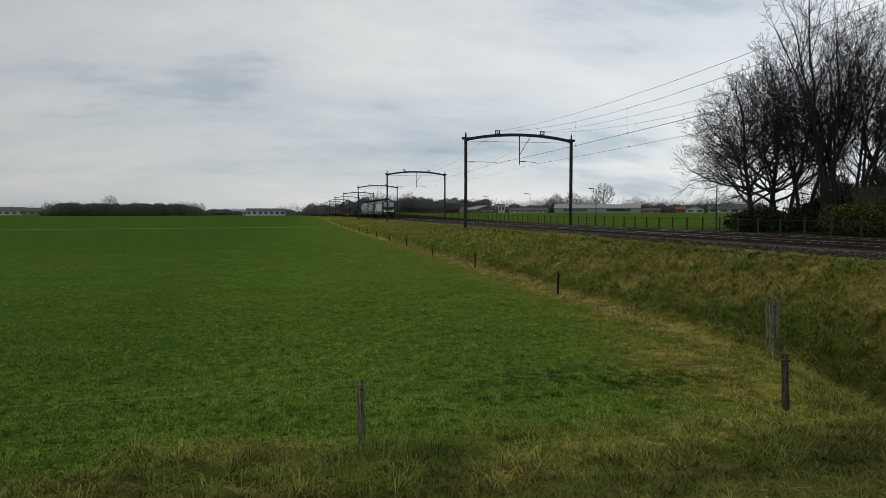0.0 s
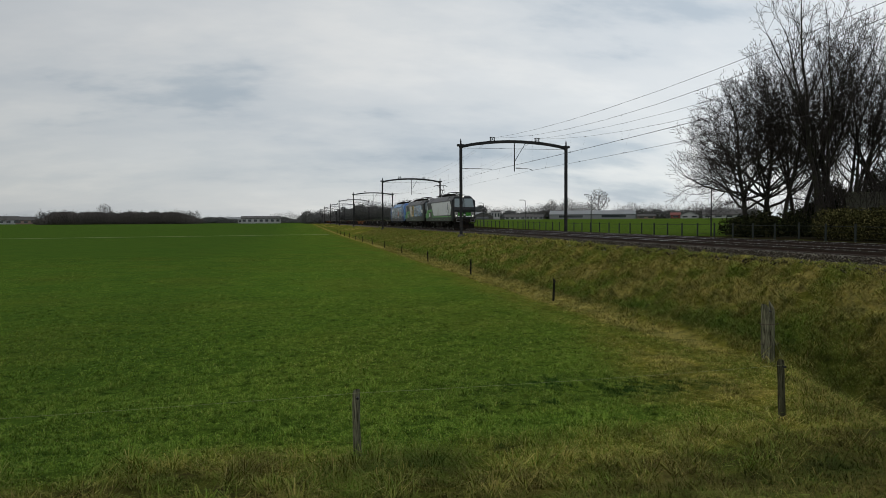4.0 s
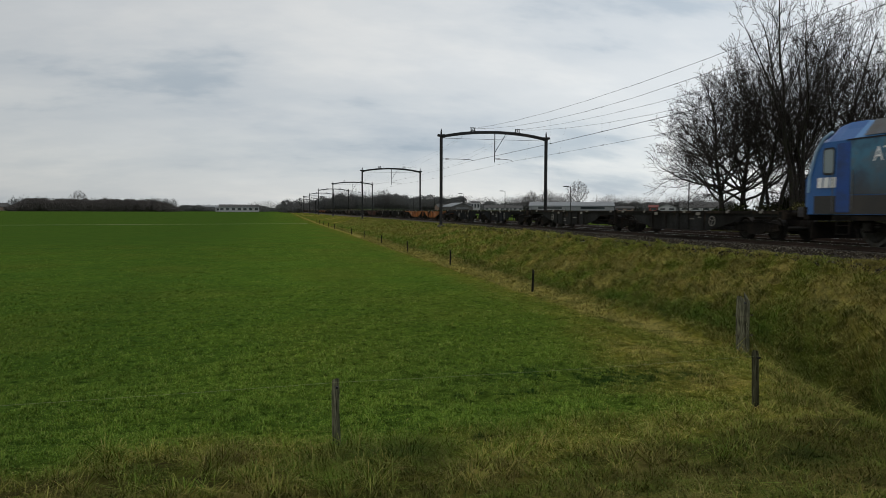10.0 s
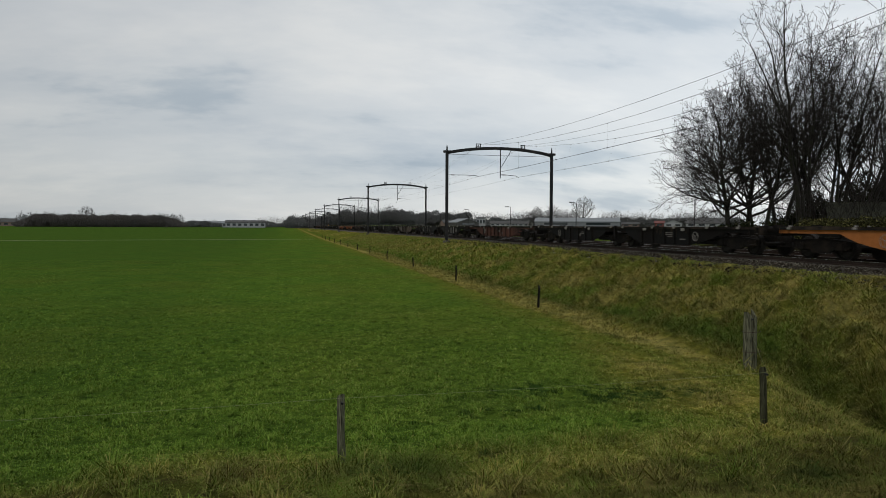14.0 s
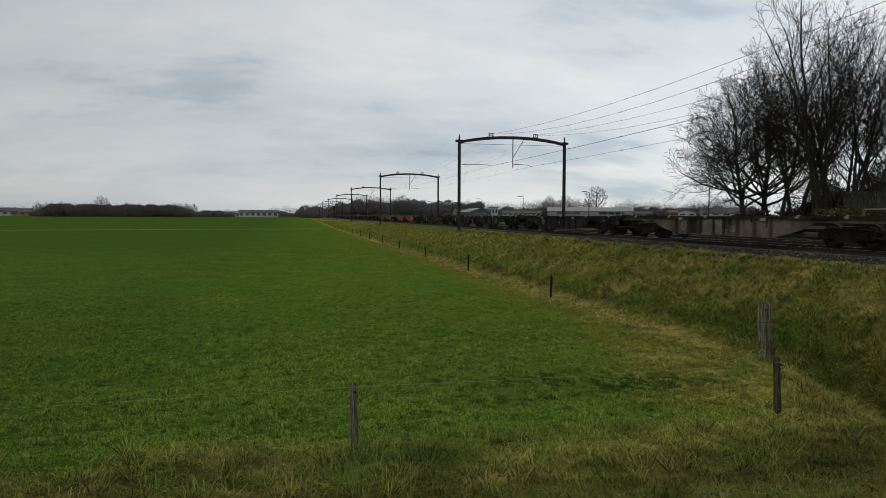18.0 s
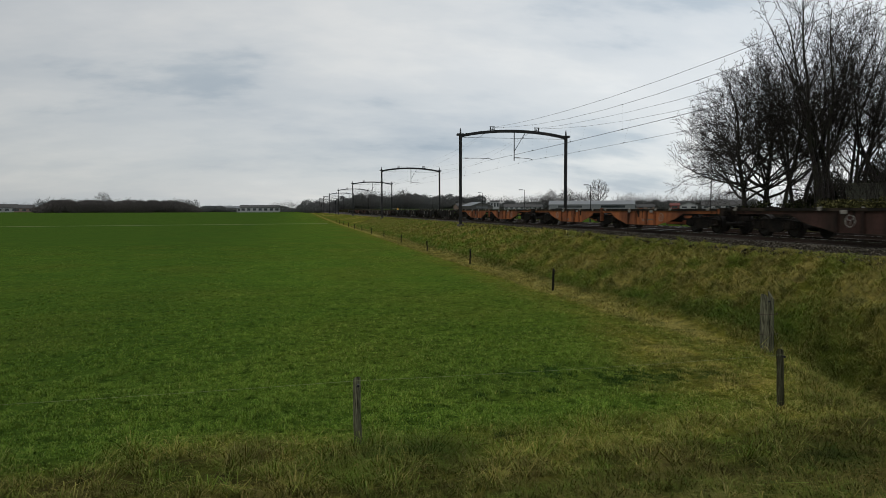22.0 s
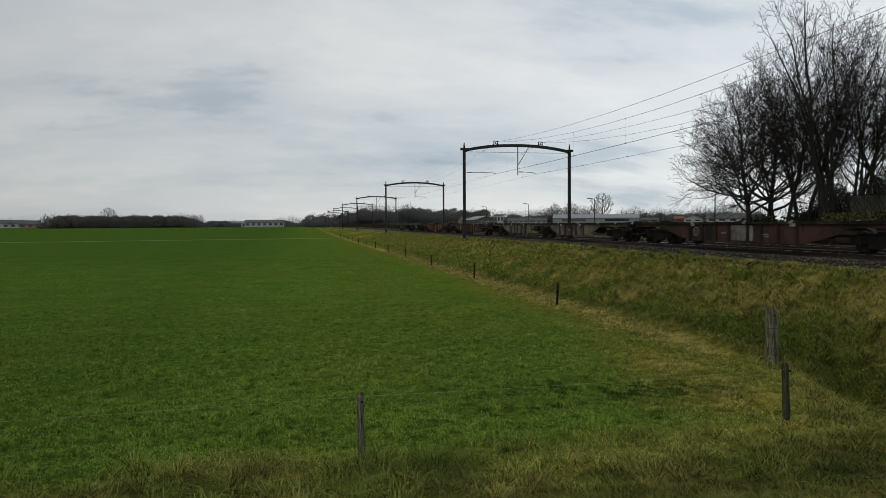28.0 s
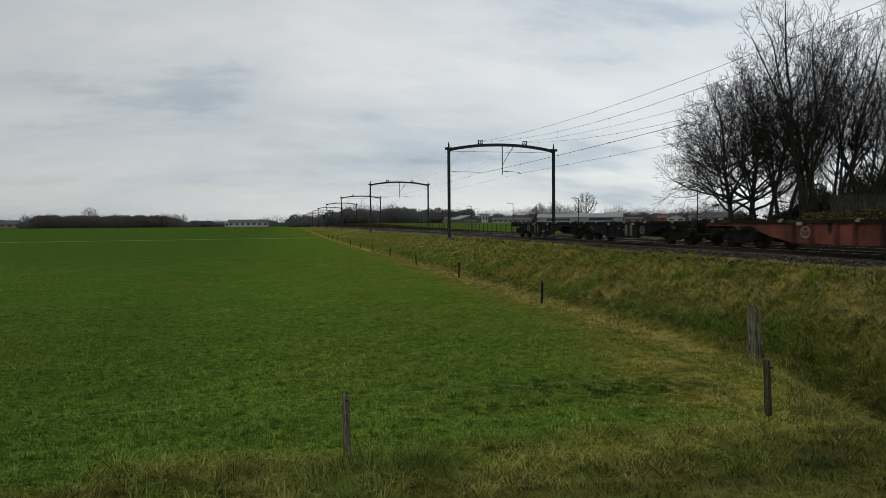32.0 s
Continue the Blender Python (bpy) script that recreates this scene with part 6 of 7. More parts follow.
def grow_tree(seed, tall, r0, stems=1, bare=0.25, reach=0.42, rise=38, side=0.0, low=0.0, lean=(0, 0), fan=7.0, limbs=15, cone=0.55, dome=None):
    """A bare broadleaf tree: leaders that run on to the top, limbs that sweep out and up from them, and three orders of ever finer twigs.
    bare: share of the height without limbs; reach: limb length against the height; rise: the limbs' angle over the level; cone: how much shorter the upper limbs are;
    side: how much longer limbs are towards -x; low: how far those limbs hang; fan: how far the leaders part, in degrees; dome: width, middle and half height of a rounded crown that the limbs fill."""
    r = random.Random(seed)
    out = []

    def unit(v):
        return v.normalized()

    def inside(v):
        wide, mid, half = dome
        return (v.x * v.x + v.y * v.y) / wide ** 2 + ((v.z - mid) / (half if v.z > mid else mid - 1.4)) ** 2 < 1

    def limb(p, d, length, ra, level, droop=0.0):
        n = max(2, int(length / (0.75, 0.55, 0.40, 0.28, 0.22)[level]))
        st = length / n
        wob = (0.06, 0.12, 0.16, 0.20, 0.24)[level]
        lift = (0.02, 0.13, 0.11, 0.08, 0.04)[level] * (0.35 if dome else 1.0)
        path = []
        for k in range(n):
            f = (k + 1) / n
            d = unit(d + Vector((r.gauss(0, wob), r.gauss(0, wob), r.gauss(0, wob) + lift - droop * (0.25 - 0.3 * f))))
            q = p + d * st
            rb = max(0.0105, ra * (1 - 0.80 * f) if level else ra * (1 - 0.86 * f ** 0.9))
            rp = max(0.0105, ra * (1 - 0.80 * k / n) if level else ra * (1 - 0.86 * (k / n) ** 0.9))
            out.append((p, q, rp, rb))
            path.append((q, d, rb, f))
            p = q
        if level == 4:
            return
        start = (bare, 0.22, 0.20, 0.18)[level]
        count = (limbs, max(4, round(length * 1.7)), max(3, round(length * 2.7)), max(2, round(length * 3.8)))[level]
        turn = r.uniform(0, math.tau)
        for k in range(count):
            f = start + (0.985 - start) * ((k + r.uniform(0.1, 0.9)) / count) ** (1.25 if level == 0 else 1.0)
            q, dd, rq, _ = path[min(n - 1, int(f * n))]
            turn += 2.4 + r.uniform(-0.5, 0.5)
            u = dd.orthogonal().normalized()
            w = dd.cross(u)
            out_dir = u * math.cos(turn) + w * math.sin(turn)
            if level == 0:
                out_dir = Vector((math.cos(turn), math.sin(turn), 0))
                k_side = 1 + side * max(0.0, -out_dir.x) - 0.35 * side * max(0.0, out_dir.x)
                g = f - start
                ln = tall * reach * (1 - cone * (g / (1 - start)) ** (1.5 - 0.6 * (cone > 0.7))) * k_side * r.uniform(0.7, 1.15)
                up = math.radians(rise + 34 * g + r.uniform(-10, 10) - low * 40 * max(0.0, -out_dir.x) * (1 - g) ** 2)
                d2 = out_dir * math.cos(up) + Vector((0, 0, math.sin(up)))
                ln = min(ln, 0.9 * (tall * 1.0 - q.z) / max(0.35, math.sin(up)) + 0.5)
                if dome:
                    ln = 0.4
                    while ln < 9 and inside(q + d2 * ln):
                        ln += 0.2
                    ln *= r.uniform(0.80, 1.04)
                limb(q, d2, ln, min(rq * 0.55, 0.017 * ln + 0.012), 1, low * 0.10 * max(0.0, -out_dir.x))
            else:
                spread = math.radians(r.uniform(24, 52))
                d2 = dd * math.cos(spread) + out_dir * math.sin(spread)
                ln = (0.62, 0.58, 0.55)[level - 1] * length * (1.0 - 0.55 * f) * r.uniform(0.65, 1.25)
                if ln > 0.16:
                    limb(q, d2, max(ln, 0.28), max(0.0105, rq * (0.62, 0.6, 0.7)[level - 1]), level + 1)

    for k in range(stems):
        a = k * 2.4 + seed
        tilt = math.radians(fan * (0.4 + 0.6 * r.random())) if stems > 1 else 0.0
        d = Vector((math.sin(tilt) * math.cos(a) + lean[0], math.sin(tilt) * math.sin(a) + lean[1], 1)).normalized()
        h = tall * (0.93 if k == 0 else r.uniform(0.80, 0.93))
        limb(Vector((0.28 * math.cos(a), 0.28 * math.sin(a), -0.2)) if stems > 1 else Vector((0, 0, -0.2)), d, h, r0 * (1.0 if k == 0 else r.uniform(0.65, 0.9)), 0)
    return [q for q in out if q[2] > 0.045], [q for q in out if q[2] <= 0.045]


def grove_kind(label, *args, **kw):
    thick, fine = grow_tree(*args, **kw)
    t = thing("bare_tree", label, "tree", GROVE)
    part("trunk", segments_mesh("trunk", thick, 7), bark_mat, t)
    part("crown", segments_mesh("crown", fine, 3), twig_mat, t)
    return t


GROVE = "bare trees beside the line"
edge_tree = grove_kind("leafless tree with low limbs sweeping over the field", 201, 13.4, 0.26, bare=0.17, reach=0.50, rise=24, side=0.0, low=0.30, lean=(-0.05, 0), limbs=38, cone=0.78, dome=(6.0, 4.4, 9.0))
tall_kinds = [grove_kind("tall many-stemmed leafless tree with a dense twiggy crown", 211, 20.0, 0.24, stems=4, bare=0.30, reach=0.27, rise=42, fan=7, limbs=12),
              grove_kind("tall leafless tree with two leaders and a high twiggy crown", 213, 17.5, 0.22, stems=2, bare=0.25, reach=0.29, rise=38, fan=7, limbs=15)]
slim_kinds = [grove_kind("slender leafless tree with upright limbs", 220, 15.6, 0.21, bare=0.24, reach=0.29, rise=34, side=0.2, lean=(-0.03, 0), limbs=18),
              grove_kind("slender leafless tree with a crooked trunk and upright limbs", 223, 16.4, 0.17, bare=0.26, reach=0.26, rise=38, lean=(0.02, 0), limbs=16)]
sapling = grove_kind("young leafless tree with thin twigs", 230, 5.6, 0.05, stems=3, bare=0.12, reach=0.36, rise=50, fan=14, limbs=9)


def bearing_spot(deg, dist):
    return dist * math.sin(radians(deg)), dist * math.cos(radians(deg))


# bearing from the line, distance, size
for kind, deg, dist, s, rz in (
    (edge_tree, 35.2, 65, 0.97, -36), (edge_tree, 36.5, 69, 1.08, -160), (slim_kinds[1], 36.9, 67, 0.82, 200), (slim_kinds[0], 37.7, 64, 0.95, 60), (slim_kinds[1], 38.3, 68, 1.0, 300), (slim_kinds[0], 40.8, 69, 1.12, 200), (slim_kinds[1], 42.0, 70, 1.15, 30),
    (tall_kinds[1], 38.8, 66, 0.98, 20), (tall_kinds[0], 40.2, 64, 1.02, 0), (tall_kinds[1], 41.3, 67, 1.14, 200), (tall_kinds[1], 42.7, 66, 1.06, 80),
    (tall_kinds[0], 43.9, 67, 0.86, 140), (tall_kinds[1], 45.6, 64, 0.90, 310), (slim_kinds[0], 46.6, 66, 0.9, 160), (tall_kinds[0], 48.4, 64, 0.80, 250),
    (sapling, 39.4, 60, 0.9, 120), (sapling, 41.0, 59, 1.0, 220), (sapling, 42.0, 59, 1.1, 0), (sapling, 43.0, 58, 1.0, 280), (sapling, 44.0, 58, 1.1, 60), (sapling, 45.4, 58, 1.1, 190)):
    x, y = bearing_spot(deg, dist)
    put(kind, x, y, s, rz)

FARG = "distant trees"
far_kinds = []
for k in range(3):
    thick, fine = crown_tree(140 + k, 9.0, 2.0, 3.6, 0.0, 420, tip=0.030, wide_at=0.5, bushy=2, twig=0.026, D=0.42)
    ft = thing("bare_tree", "distant leafless round-crowned tree", "tree", FARG)
    part("trunk", segments_mesh("trunk", thick, 6), hazed_twig, ft)
    part("crown", segments_mesh("crown", fine, 3), hazed_twig, ft)
    far_kinds.append(ft)
rt = random.Random(7)


def at_px(deg, dist):
    return dist * math.sin(radians(deg)), dist * math.cos(radians(deg))


def wood(name, spots, mt, label, seed=5, kids=(8, 5, 3), thin=0.05, tall=9.0, kind_n=3, spread_k=1.0):
    """Many far trees joined into one stand."""
    kinds = []
    for k in range(kind_n):
        a, b = crown_tree(seed + k, tall, tall * 0.2, tall * (0.36 + 0.06 * k), 0.0, 200 + 40 * k, tip=thin * 0.55, wide_at=0.45, bushy=2, twig=thin * 0.42, D=0.55)
        kinds.append(np.array([(*s[0], *s[1], s[2], s[3]) for s in a + b]))
    r = random.Random(seed)
    segs = []
    for x, y, s in spots:
        a = kinds[r.randrange(kind_n)].copy()
        t = r.uniform(0, math.tau)
        c, sn = math.cos(t), math.sin(t)
        z = float(height(x, y))
        for o in (0, 3):
            px, py = a[:, o].copy(), a[:, o + 1].copy()
            a[:, o], a[:, o + 1], a[:, o + 2] = x + s * (c * px - sn * py), y + s * (sn * px + c * py), z + s * a[:, o + 2]
        a[:, 6:] *= s
        segs.append(a)
    a = np.concatenate(segs)
    return tagged(part(name, segments_mesh(name, [(q[:3], q[3:6], q[6], q[7]) for q in a], 1), mt), label, "trees", kind="stuff")


def thicket(name, spots, mt, label, size=(1.0, 1.0, 1.0), seed=3, leaf=0.25, per=260):
    """Shrubs of many small leaf flakes round uneven bodies, joined into one stand."""
    r = np.random.RandomState(seed)
    vs = []
    for x, y, w, d, h in spots:
        z = float(height(x, y))
        n = int(per * w * d * h / 4) + 40
        u = r.randn(n, 3)
        u /= np.linalg.norm(u, axis=1, keepdims=True)
        u *= (0.55 + 0.5 * r.rand(n, 1) ** 0.5)
        c = np.stack([x + u[:, 0] * w / 2, y + u[:, 1] * d / 2, z + h * 0.5 + u[:, 2] * h * 0.52], 1)
        c[:, 2] = np.maximum(c[:, 2], z + 0.05)
        a, b = r.randn(n, 3), r.randn(n, 3)
        a *= leaf * (0.5 + r.rand(n, 1)) / np.linalg.norm(a, axis=1, keepdims=True)
        b *= leaf * (0.5 + r.rand(n, 1)) / np.linalg.norm(b, axis=1, keepdims=True)
        vs.append(np.stack([c - a, c + b * 0.6, c + a, c - b * 0.6], 1).reshape(-1, 3))
    v = np.concatenate(vs)
    f = np.arange(len(v)).reshape(-1, 4)
    return tagged(part(name, raw_mesh(name, v, quads=f), mt), label, "shrubs", kind="stuff")


def leaf_mat(name, stops):
    m, nt, p = node_mat(name)
    g = nt.nodes.new("ShaderNodeNewGeometry")
    return matt(nt, p, m, ramp(nt, g.outputs["Random Per Island"], stops))


shrub_leaf = leaf_mat("shrub_leaf", [(0, (0.008, 0.010, 0.005)), (0.6, (0.018, 0.022, 0.010)), (1, (0.045, 0.044, 0.020))])
hedge_leaf = leaf_mat("hedge_leaf", [(0, (0.016, 0.016, 0.007)), (0.5, (0.036, 0.036, 0.014)), (0.8, (0.090, 0.088, 0.032)), (1, (0.23, 0.205, 0.08))])
# far leaves and twigs kept pale: haze of distance painted in
hazed_wood_leaf = leaf_mat("hazed_far_wood", [(0, (0.085, 0.078, 0.074)), (0.6, (0.120, 0.108, 0.100)), (1, (0.155, 0.142, 0.130))])
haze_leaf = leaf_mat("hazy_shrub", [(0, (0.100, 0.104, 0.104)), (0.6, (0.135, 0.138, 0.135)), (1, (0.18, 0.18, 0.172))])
hazed_wood_twig = surface("hazed_wood_twig", (0.080, 0.082, 0.081), (0.11, 0.11, 0.106), 0.95, 0, 0.6, 0.05, relief=0)
CAM_AZ = 11.53


def az(px):
    """Bearing from the line's direction, in degrees, of a column of the view at the start."""
    return CAM_AZ + math.degrees(math.atan((px - 784) / 1243))


# far wood across the meadow
spots, low = [], []
for k in range(120):
    d = rt.uniform(520, 600)
    x, y = at_px(rt.uniform(az(82), az(360)), d)
    spots.append((x, y, rt.uniform(0.85, 1.12)))
for k in range(150):
    d = rt.uniform(515, 560)
    x, y = at_px(az(78) + (az(362) - az(78)) * k / 149, d)
    low.append((x, y, 7, 7, rt.uniform(6.3, 8.6) * min(1.0, 0.45 + k / 26, 0.40 + (149 - k) / 30)))
wood("distant_wood", spots, hazed_wood_twig, "dark leafless wood across the meadow", 11, (7, 5, 3), 0.10, 9.0)
thicket("distant_wood_edge", low, hazed_wood_leaf, "dark dense edge of the distant wood", leaf=0.4, per=11, seed=5)

# trees along the horizon, haze put into their colour
spots, low = [], []
for a, b, n, d0, d1, s0, s1 in ((0, 80, 14, 700, 800, 0.9, 1.1), (365, 440, 16, 800, 900, 0.7, 1.0), (490, 545, 14, 500, 560, 0.8, 1.0), (545, 700, 64, 430, 560, 0.8, 1.15), (640, 740, 46, 450, 520, 1.15, 1.6), (740, 860, 60, 450, 520, 0.85, 1.25), (860, 985, 40, 450, 520, 0.8, 1.2), (960, 1060, 34, 450, 500, 1.05, 1.5), (1100, 1330, 70, 430, 490, 0.7, 1.25), (1330, 1568, 14, 160, 220, 0.4, 0.7)):
    for k in range(n):
        d = rt.uniform(d0, d1)
        x, y = at_px(az(a + (b - a) * (k + rt.random()) / n), d)
        spots.append((x, y, rt.uniform(s0, s1)))
for a, b, n, d, h in ((0, 90, 12, 760, 5), (365, 560, 34, 620, 4.2), (545, 640, 24, 480, 7.5), (640, 860, 60, 480, 9.0), (860, 1350, 80, 465, 5.0)):
    for k in range(n):
        x, y = at_px(az(a + (b - a) * k / (n - 1)), d * rt.uniform(0.95, 1.05))
        low.append((x, y, d / 60, d / 60, h * rt.uniform(0.6, 1.2)))
wood("horizon_trees", spots, hazed_twig, "hazy leafless trees along the horizon", 31, (9, 7, 5), 0.065, 8.5)
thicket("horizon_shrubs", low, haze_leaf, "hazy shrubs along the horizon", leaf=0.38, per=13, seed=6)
big = far_kinds[0]
for px, d, s in ((1068, 450, 2.05), (1012, 460, 1.5)):
    x, y = at_px(az(px), d)
    put(big, x, y, s, px)
put(big, *at_px(az(196), 555), 1.6, 40)
for k, (px, d, s) in enumerate(((985, 460, 1.4), (725, 470, 1.5))):
    x, y = at_px(az(px), d)
    put(far_kinds[1 + k], x, y, s, px)

# ---- far buildings ----
brick_far = surface("far_brick", (0.17, 0.12, 0.10), (0.22, 0.16, 0.13), 0.9, 0, 4, 0.4)
wall_white = surface("far_white_wall", (0.27, 0.28, 0.29), (0.36, 0.36, 0.36), 0.8, 0, 4, 0.3)
wall_grey = surface("grey_sheet_wall", (0.16, 0.17, 0.18), (0.21, 0.22, 0.23), 0.7, 0.1, 3, 0.3)
roof_dark = surface("dark_roof", (0.060, 0.058, 0.056), (0.09, 0.086, 0.082), 0.85, 0, 3, 0.4)
roof_pale = surface("pale_sheet_roof", (0.17, 0.18, 0.185), (0.23, 0.24, 0.245), 0.6, 0.1, 3, 0.3)
mossy_roof = surface("mossy_dark_tiles", (0.014, 0.015, 0.010), (0.026, 0.027, 0.017), 0.9, 0, 6, 0.7, (0.05, 0.055, 0.028), 0.4, 0.4, (0.3, 3, 3))
roof_red = surface("red_tile_roof", (0.13, 0.042, 0.036), (0.18, 0.06, 0.048), 0.8, 0, 3, 0.4)


def building(px, d, wide, deep, eaves, ridge, wall_m, roof_m, label, name="house", turn=0.0, gable_front=False, wins=4):
    """A gabled building; its front looks at the line."""
    x, y = at_px(az(px), d)
    b = thing(name, label, "building", "buildings beyond the line", pose(x, y, float(height(x, y)) - 0.1, 0, 0, turn - az(px)))
    w, e = wide / 2, deep / 2
    part("wall", Shape().box(-w, w, -e, e, 0, eaves), wall_m, b)
    if gable_front:
        part("gable", Shape().prism([(-w, eaves), (w, eaves), (0, ridge)], "y", -e, e), wall_m, b)
        for sd in (-1, 1):
            part("roof", Shape().add([(sd * (w + 0.3), -e - 0.3, eaves - 0.15), (sd * (w + 0.3), e + 0.3, eaves - 0.15), (0, e + 0.3, ridge + 0.1), (0, -e - 0.3, ridge + 0.1), (sd * (w + 0.3), -e - 0.3, eaves + 0.05), (sd * (w + 0.3), e + 0.3, eaves + 0.05), (0, e + 0.3, ridge + 0.3), (0, -e - 0.3, ridge + 0.3)], [(0, 1, 2, 3), (4, 5, 6, 7), (0, 1, 5, 4), (1, 2, 6, 5), (2, 3, 7, 6), (3, 0, 4, 7)]), roof_m, b)
    else:
        part("gable", Shape().prism([(-e, eaves), (e, eaves), (0, ridge)], "x", -w, w), wall_m, b)
        for sd in (-1, 1):
            part("roof", Shape().add([(-w - 0.3, sd * (e + 0.3), eaves - 0.15), (w + 0.3, sd * (e + 0.3), eaves - 0.15), (w + 0.3, 0, ridge + 0.1), (-w - 0.3, 0, ridge + 0.1), (-w - 0.3, sd * (e + 0.3), eaves + 0.05), (w + 0.3, sd * (e + 0.3), eaves + 0.05), (w + 0.3, 0, ridge + 0.3), (-w - 0.3, 0, ridge + 0.3)], [(0, 1, 2, 3), (4, 5, 6, 7), (0, 1, 5, 4), (1, 2, 6, 5), (2, 3, 7, 6), (3, 0, 4, 7)]), roof_m, b)
    for k in range(wins):
        xx = -w + wide * (k + 0.5) / wins
        part("window", Shape().box(xx - wide / wins * 0.28, xx + wide / wins * 0.28, -e - 0.06, -e + 0.05, eaves * 0.35, eaves * 0.8), cab_glass, b)
    return b


building(1056, 420, 48, 20, 2.9, 4.9, wall_grey, roof_pale, "long grey steel shed with a pale low-pitched roof", "storage_shed", wins=2)
building(853, 420, 15, 12, 2.2, 4.3, roof_dark, roof_pale, "dark barn with a gable end", "barn", turn=30, gable_front=True, wins=1)
building(828, 430, 9, 8, 2.0, 3.6, brick_far, roof_dark, "small brick farmhouse with a dark roof", turn=20)
building(885, 425, 5.4, 6, 4.9, 5.3, wall_white, roof_dark, "narrow pale grey house block", wins=3)
building(924, 420, 15, 8, 1.6, 2.9, wall_white, roof_dark, "low white bungalow with a dark roof", wins=5)
building(956, 424, 9, 8, 1.6, 2.7, wall_white, roof_dark, "low pale outbuilding with a dark roof", "outbuilding", wins=3)
building(1204, 330, 3.9, 6, 1.7, 2.5, roof_red, roof_red, "small red wooden garden shed", "shed", wins=1)
building(1229, 330, 7.5, 9, 1.5, 2.9, wall_white, roof_pale, "white house with a pale roof", gable_front=True, wins=2)
building(1290, 325, 17, 9, 1.6, 3.6, wall_white, roof_dark, "low white house with a dark roof", wins=4)
building(1152, 430, 10, 8, 1.6, 2.7, brick_far, roof_dark, "brick house half hidden by shrubs", wins=2)
building(471, 520, 27, 14, 3.6, 5.0, wall_white, roof_dark, "low white farm office across the meadow", "office_building", wins=7)
building(445, 530, 12, 10, 3.0, 3.8, wall_white, roof_pale, "white annexe across the meadow", "annexe", wins=3)
building(405, 820, 40, 10, 4.5, 6.0, wall_grey, roof_pale, "long pale shed far across the meadow", "storage_shed", wins=4)
building(20, 720, 22, 12, 4.0, 7.0, wall_white, roof_dark, "white farmhouse far across the meadow", wins=4)
building(57, 720, 16, 12, 3.5, 6.5, brick_far, roof_dark, "brick farmhouse far across the meadow", wins=3)
building(1672, 66, 12, 8, 1.3, 3.3, dark_wood, mossy_roof, "dark timber house with a mossy roof behind the bare trees", "timber_house", turn=10, wins=2)

# ---- far side of the line: fence, lamps, hedge ----
fence_steel = surface("dark_green_fence", (0.020, 0.026, 0.022), (0.035, 0.042, 0.036), 0.6, 0.2, 12, 2)
FENCE_X = 30.8
post_me = Shape().box(-0.045, 0.045, -0.04, 0.04, -0.3, 1.02).cbox((0, 0, 1.03), (0.10, 0.09, 0.03)).mesh("fence_post")
far_fence = tagged(new("railway_fence"), "low dark steel post fence along the far side", "fence")
for k in range(110):
    y = 18 + 2.26 * k
    p = part("fence_post", post_me, fence_steel, far_fence)
    p.location = (FENCE_X, y, float(height(FENCE_X, y)))
for h in (0.22, 0.55, 0.9):
    part("fence_wire", Shape().chain([(FENCE_X, 18 + 2.26 * k, float(height(FENCE_X, 18 + 2.26 * k)) + h) for k in range(0, 111, 2)], 0.02 if h > 0.8 else 0.006, 4), fence_steel, far_fence)

lamp_src = thing("street_lamp", "slim dark street lamp with a short flat head", "street lamp", "lamps along the path")
part("pole", Shape().tube((0, 0, -0.2), (0, 0, 3.95), 0.055, 0.035, 10), mast_mat, lamp_src)
part("arm", Shape().tube((0, 0, 3.93), (-0.35, 0, 4.0), 0.025, n=6), mast_mat, lamp_src)
part("head", Shape().cbox((-0.55, 0, 4.0), (0.55, 0.2, 0.09), 0.02), mast_mat, lamp_src)
for k, y in enumerate((48.9, 71.4, 93.7, 116, 138, 160)):
    m = pose(31.5, y, float(height(31.5, y)))
    if k:
        copy_thing(lamp_src, m)
    else:
        lamp_src.matrix_basis = m

spots = []
for k in range(38):
    y = 26 + 0.36 * k
    spots.append((33.4 + rt.uniform(-0.12, 0.12), y, 1.5, 1.0, 1.95 + rt.uniform(-0.06, 0.06)))
thicket("beech_hedge", spots, hedge_leaf, "clipped hedge with brown-green leaves", leaf=0.07, per=900, seed=8)
spots = []
for k in range(110):
    x, y = at_px(rt.uniform(33.8, 48), rt.uniform(55, 67))
    if x > 32.2:
        spots.append((x, y, rt.uniform(0.9, 2.0), rt.uniform(0.9, 2.0), rt.uniform(0.7, 2.0)))
for k in range(30):
    x, y = at_px(rt.uniform(40.0, 49), rt.uniform(70, 80))
    spots.append((x, y, rt.uniform(1.6, 3.0), rt.uniform(1.6, 3.0), rt.uniform(1.6, 5.2)))
for k in range(16):
    x, y = at_px(rt.uniform(42.6, 48), rt.uniform(74, 80))
    spots.append((x, y, rt.uniform(2.0, 3.4), rt.uniform(2.0, 3.4), rt.uniform(3.0, 7.5)))
for k in range(18):
    x, y = at_px(rt.uniform(38.4, 42.2), rt.uniform(67, 72))
    spots.append((x, y, rt.uniform(1.2, 2.2), rt.uniform(1.2, 2.2), rt.uniform(1.7, 3.2)))
thicket("undergrowth", spots, shrub_leaf, "dark evergreen undergrowth below the bare trees", leaf=0.11, per=260, seed=9)

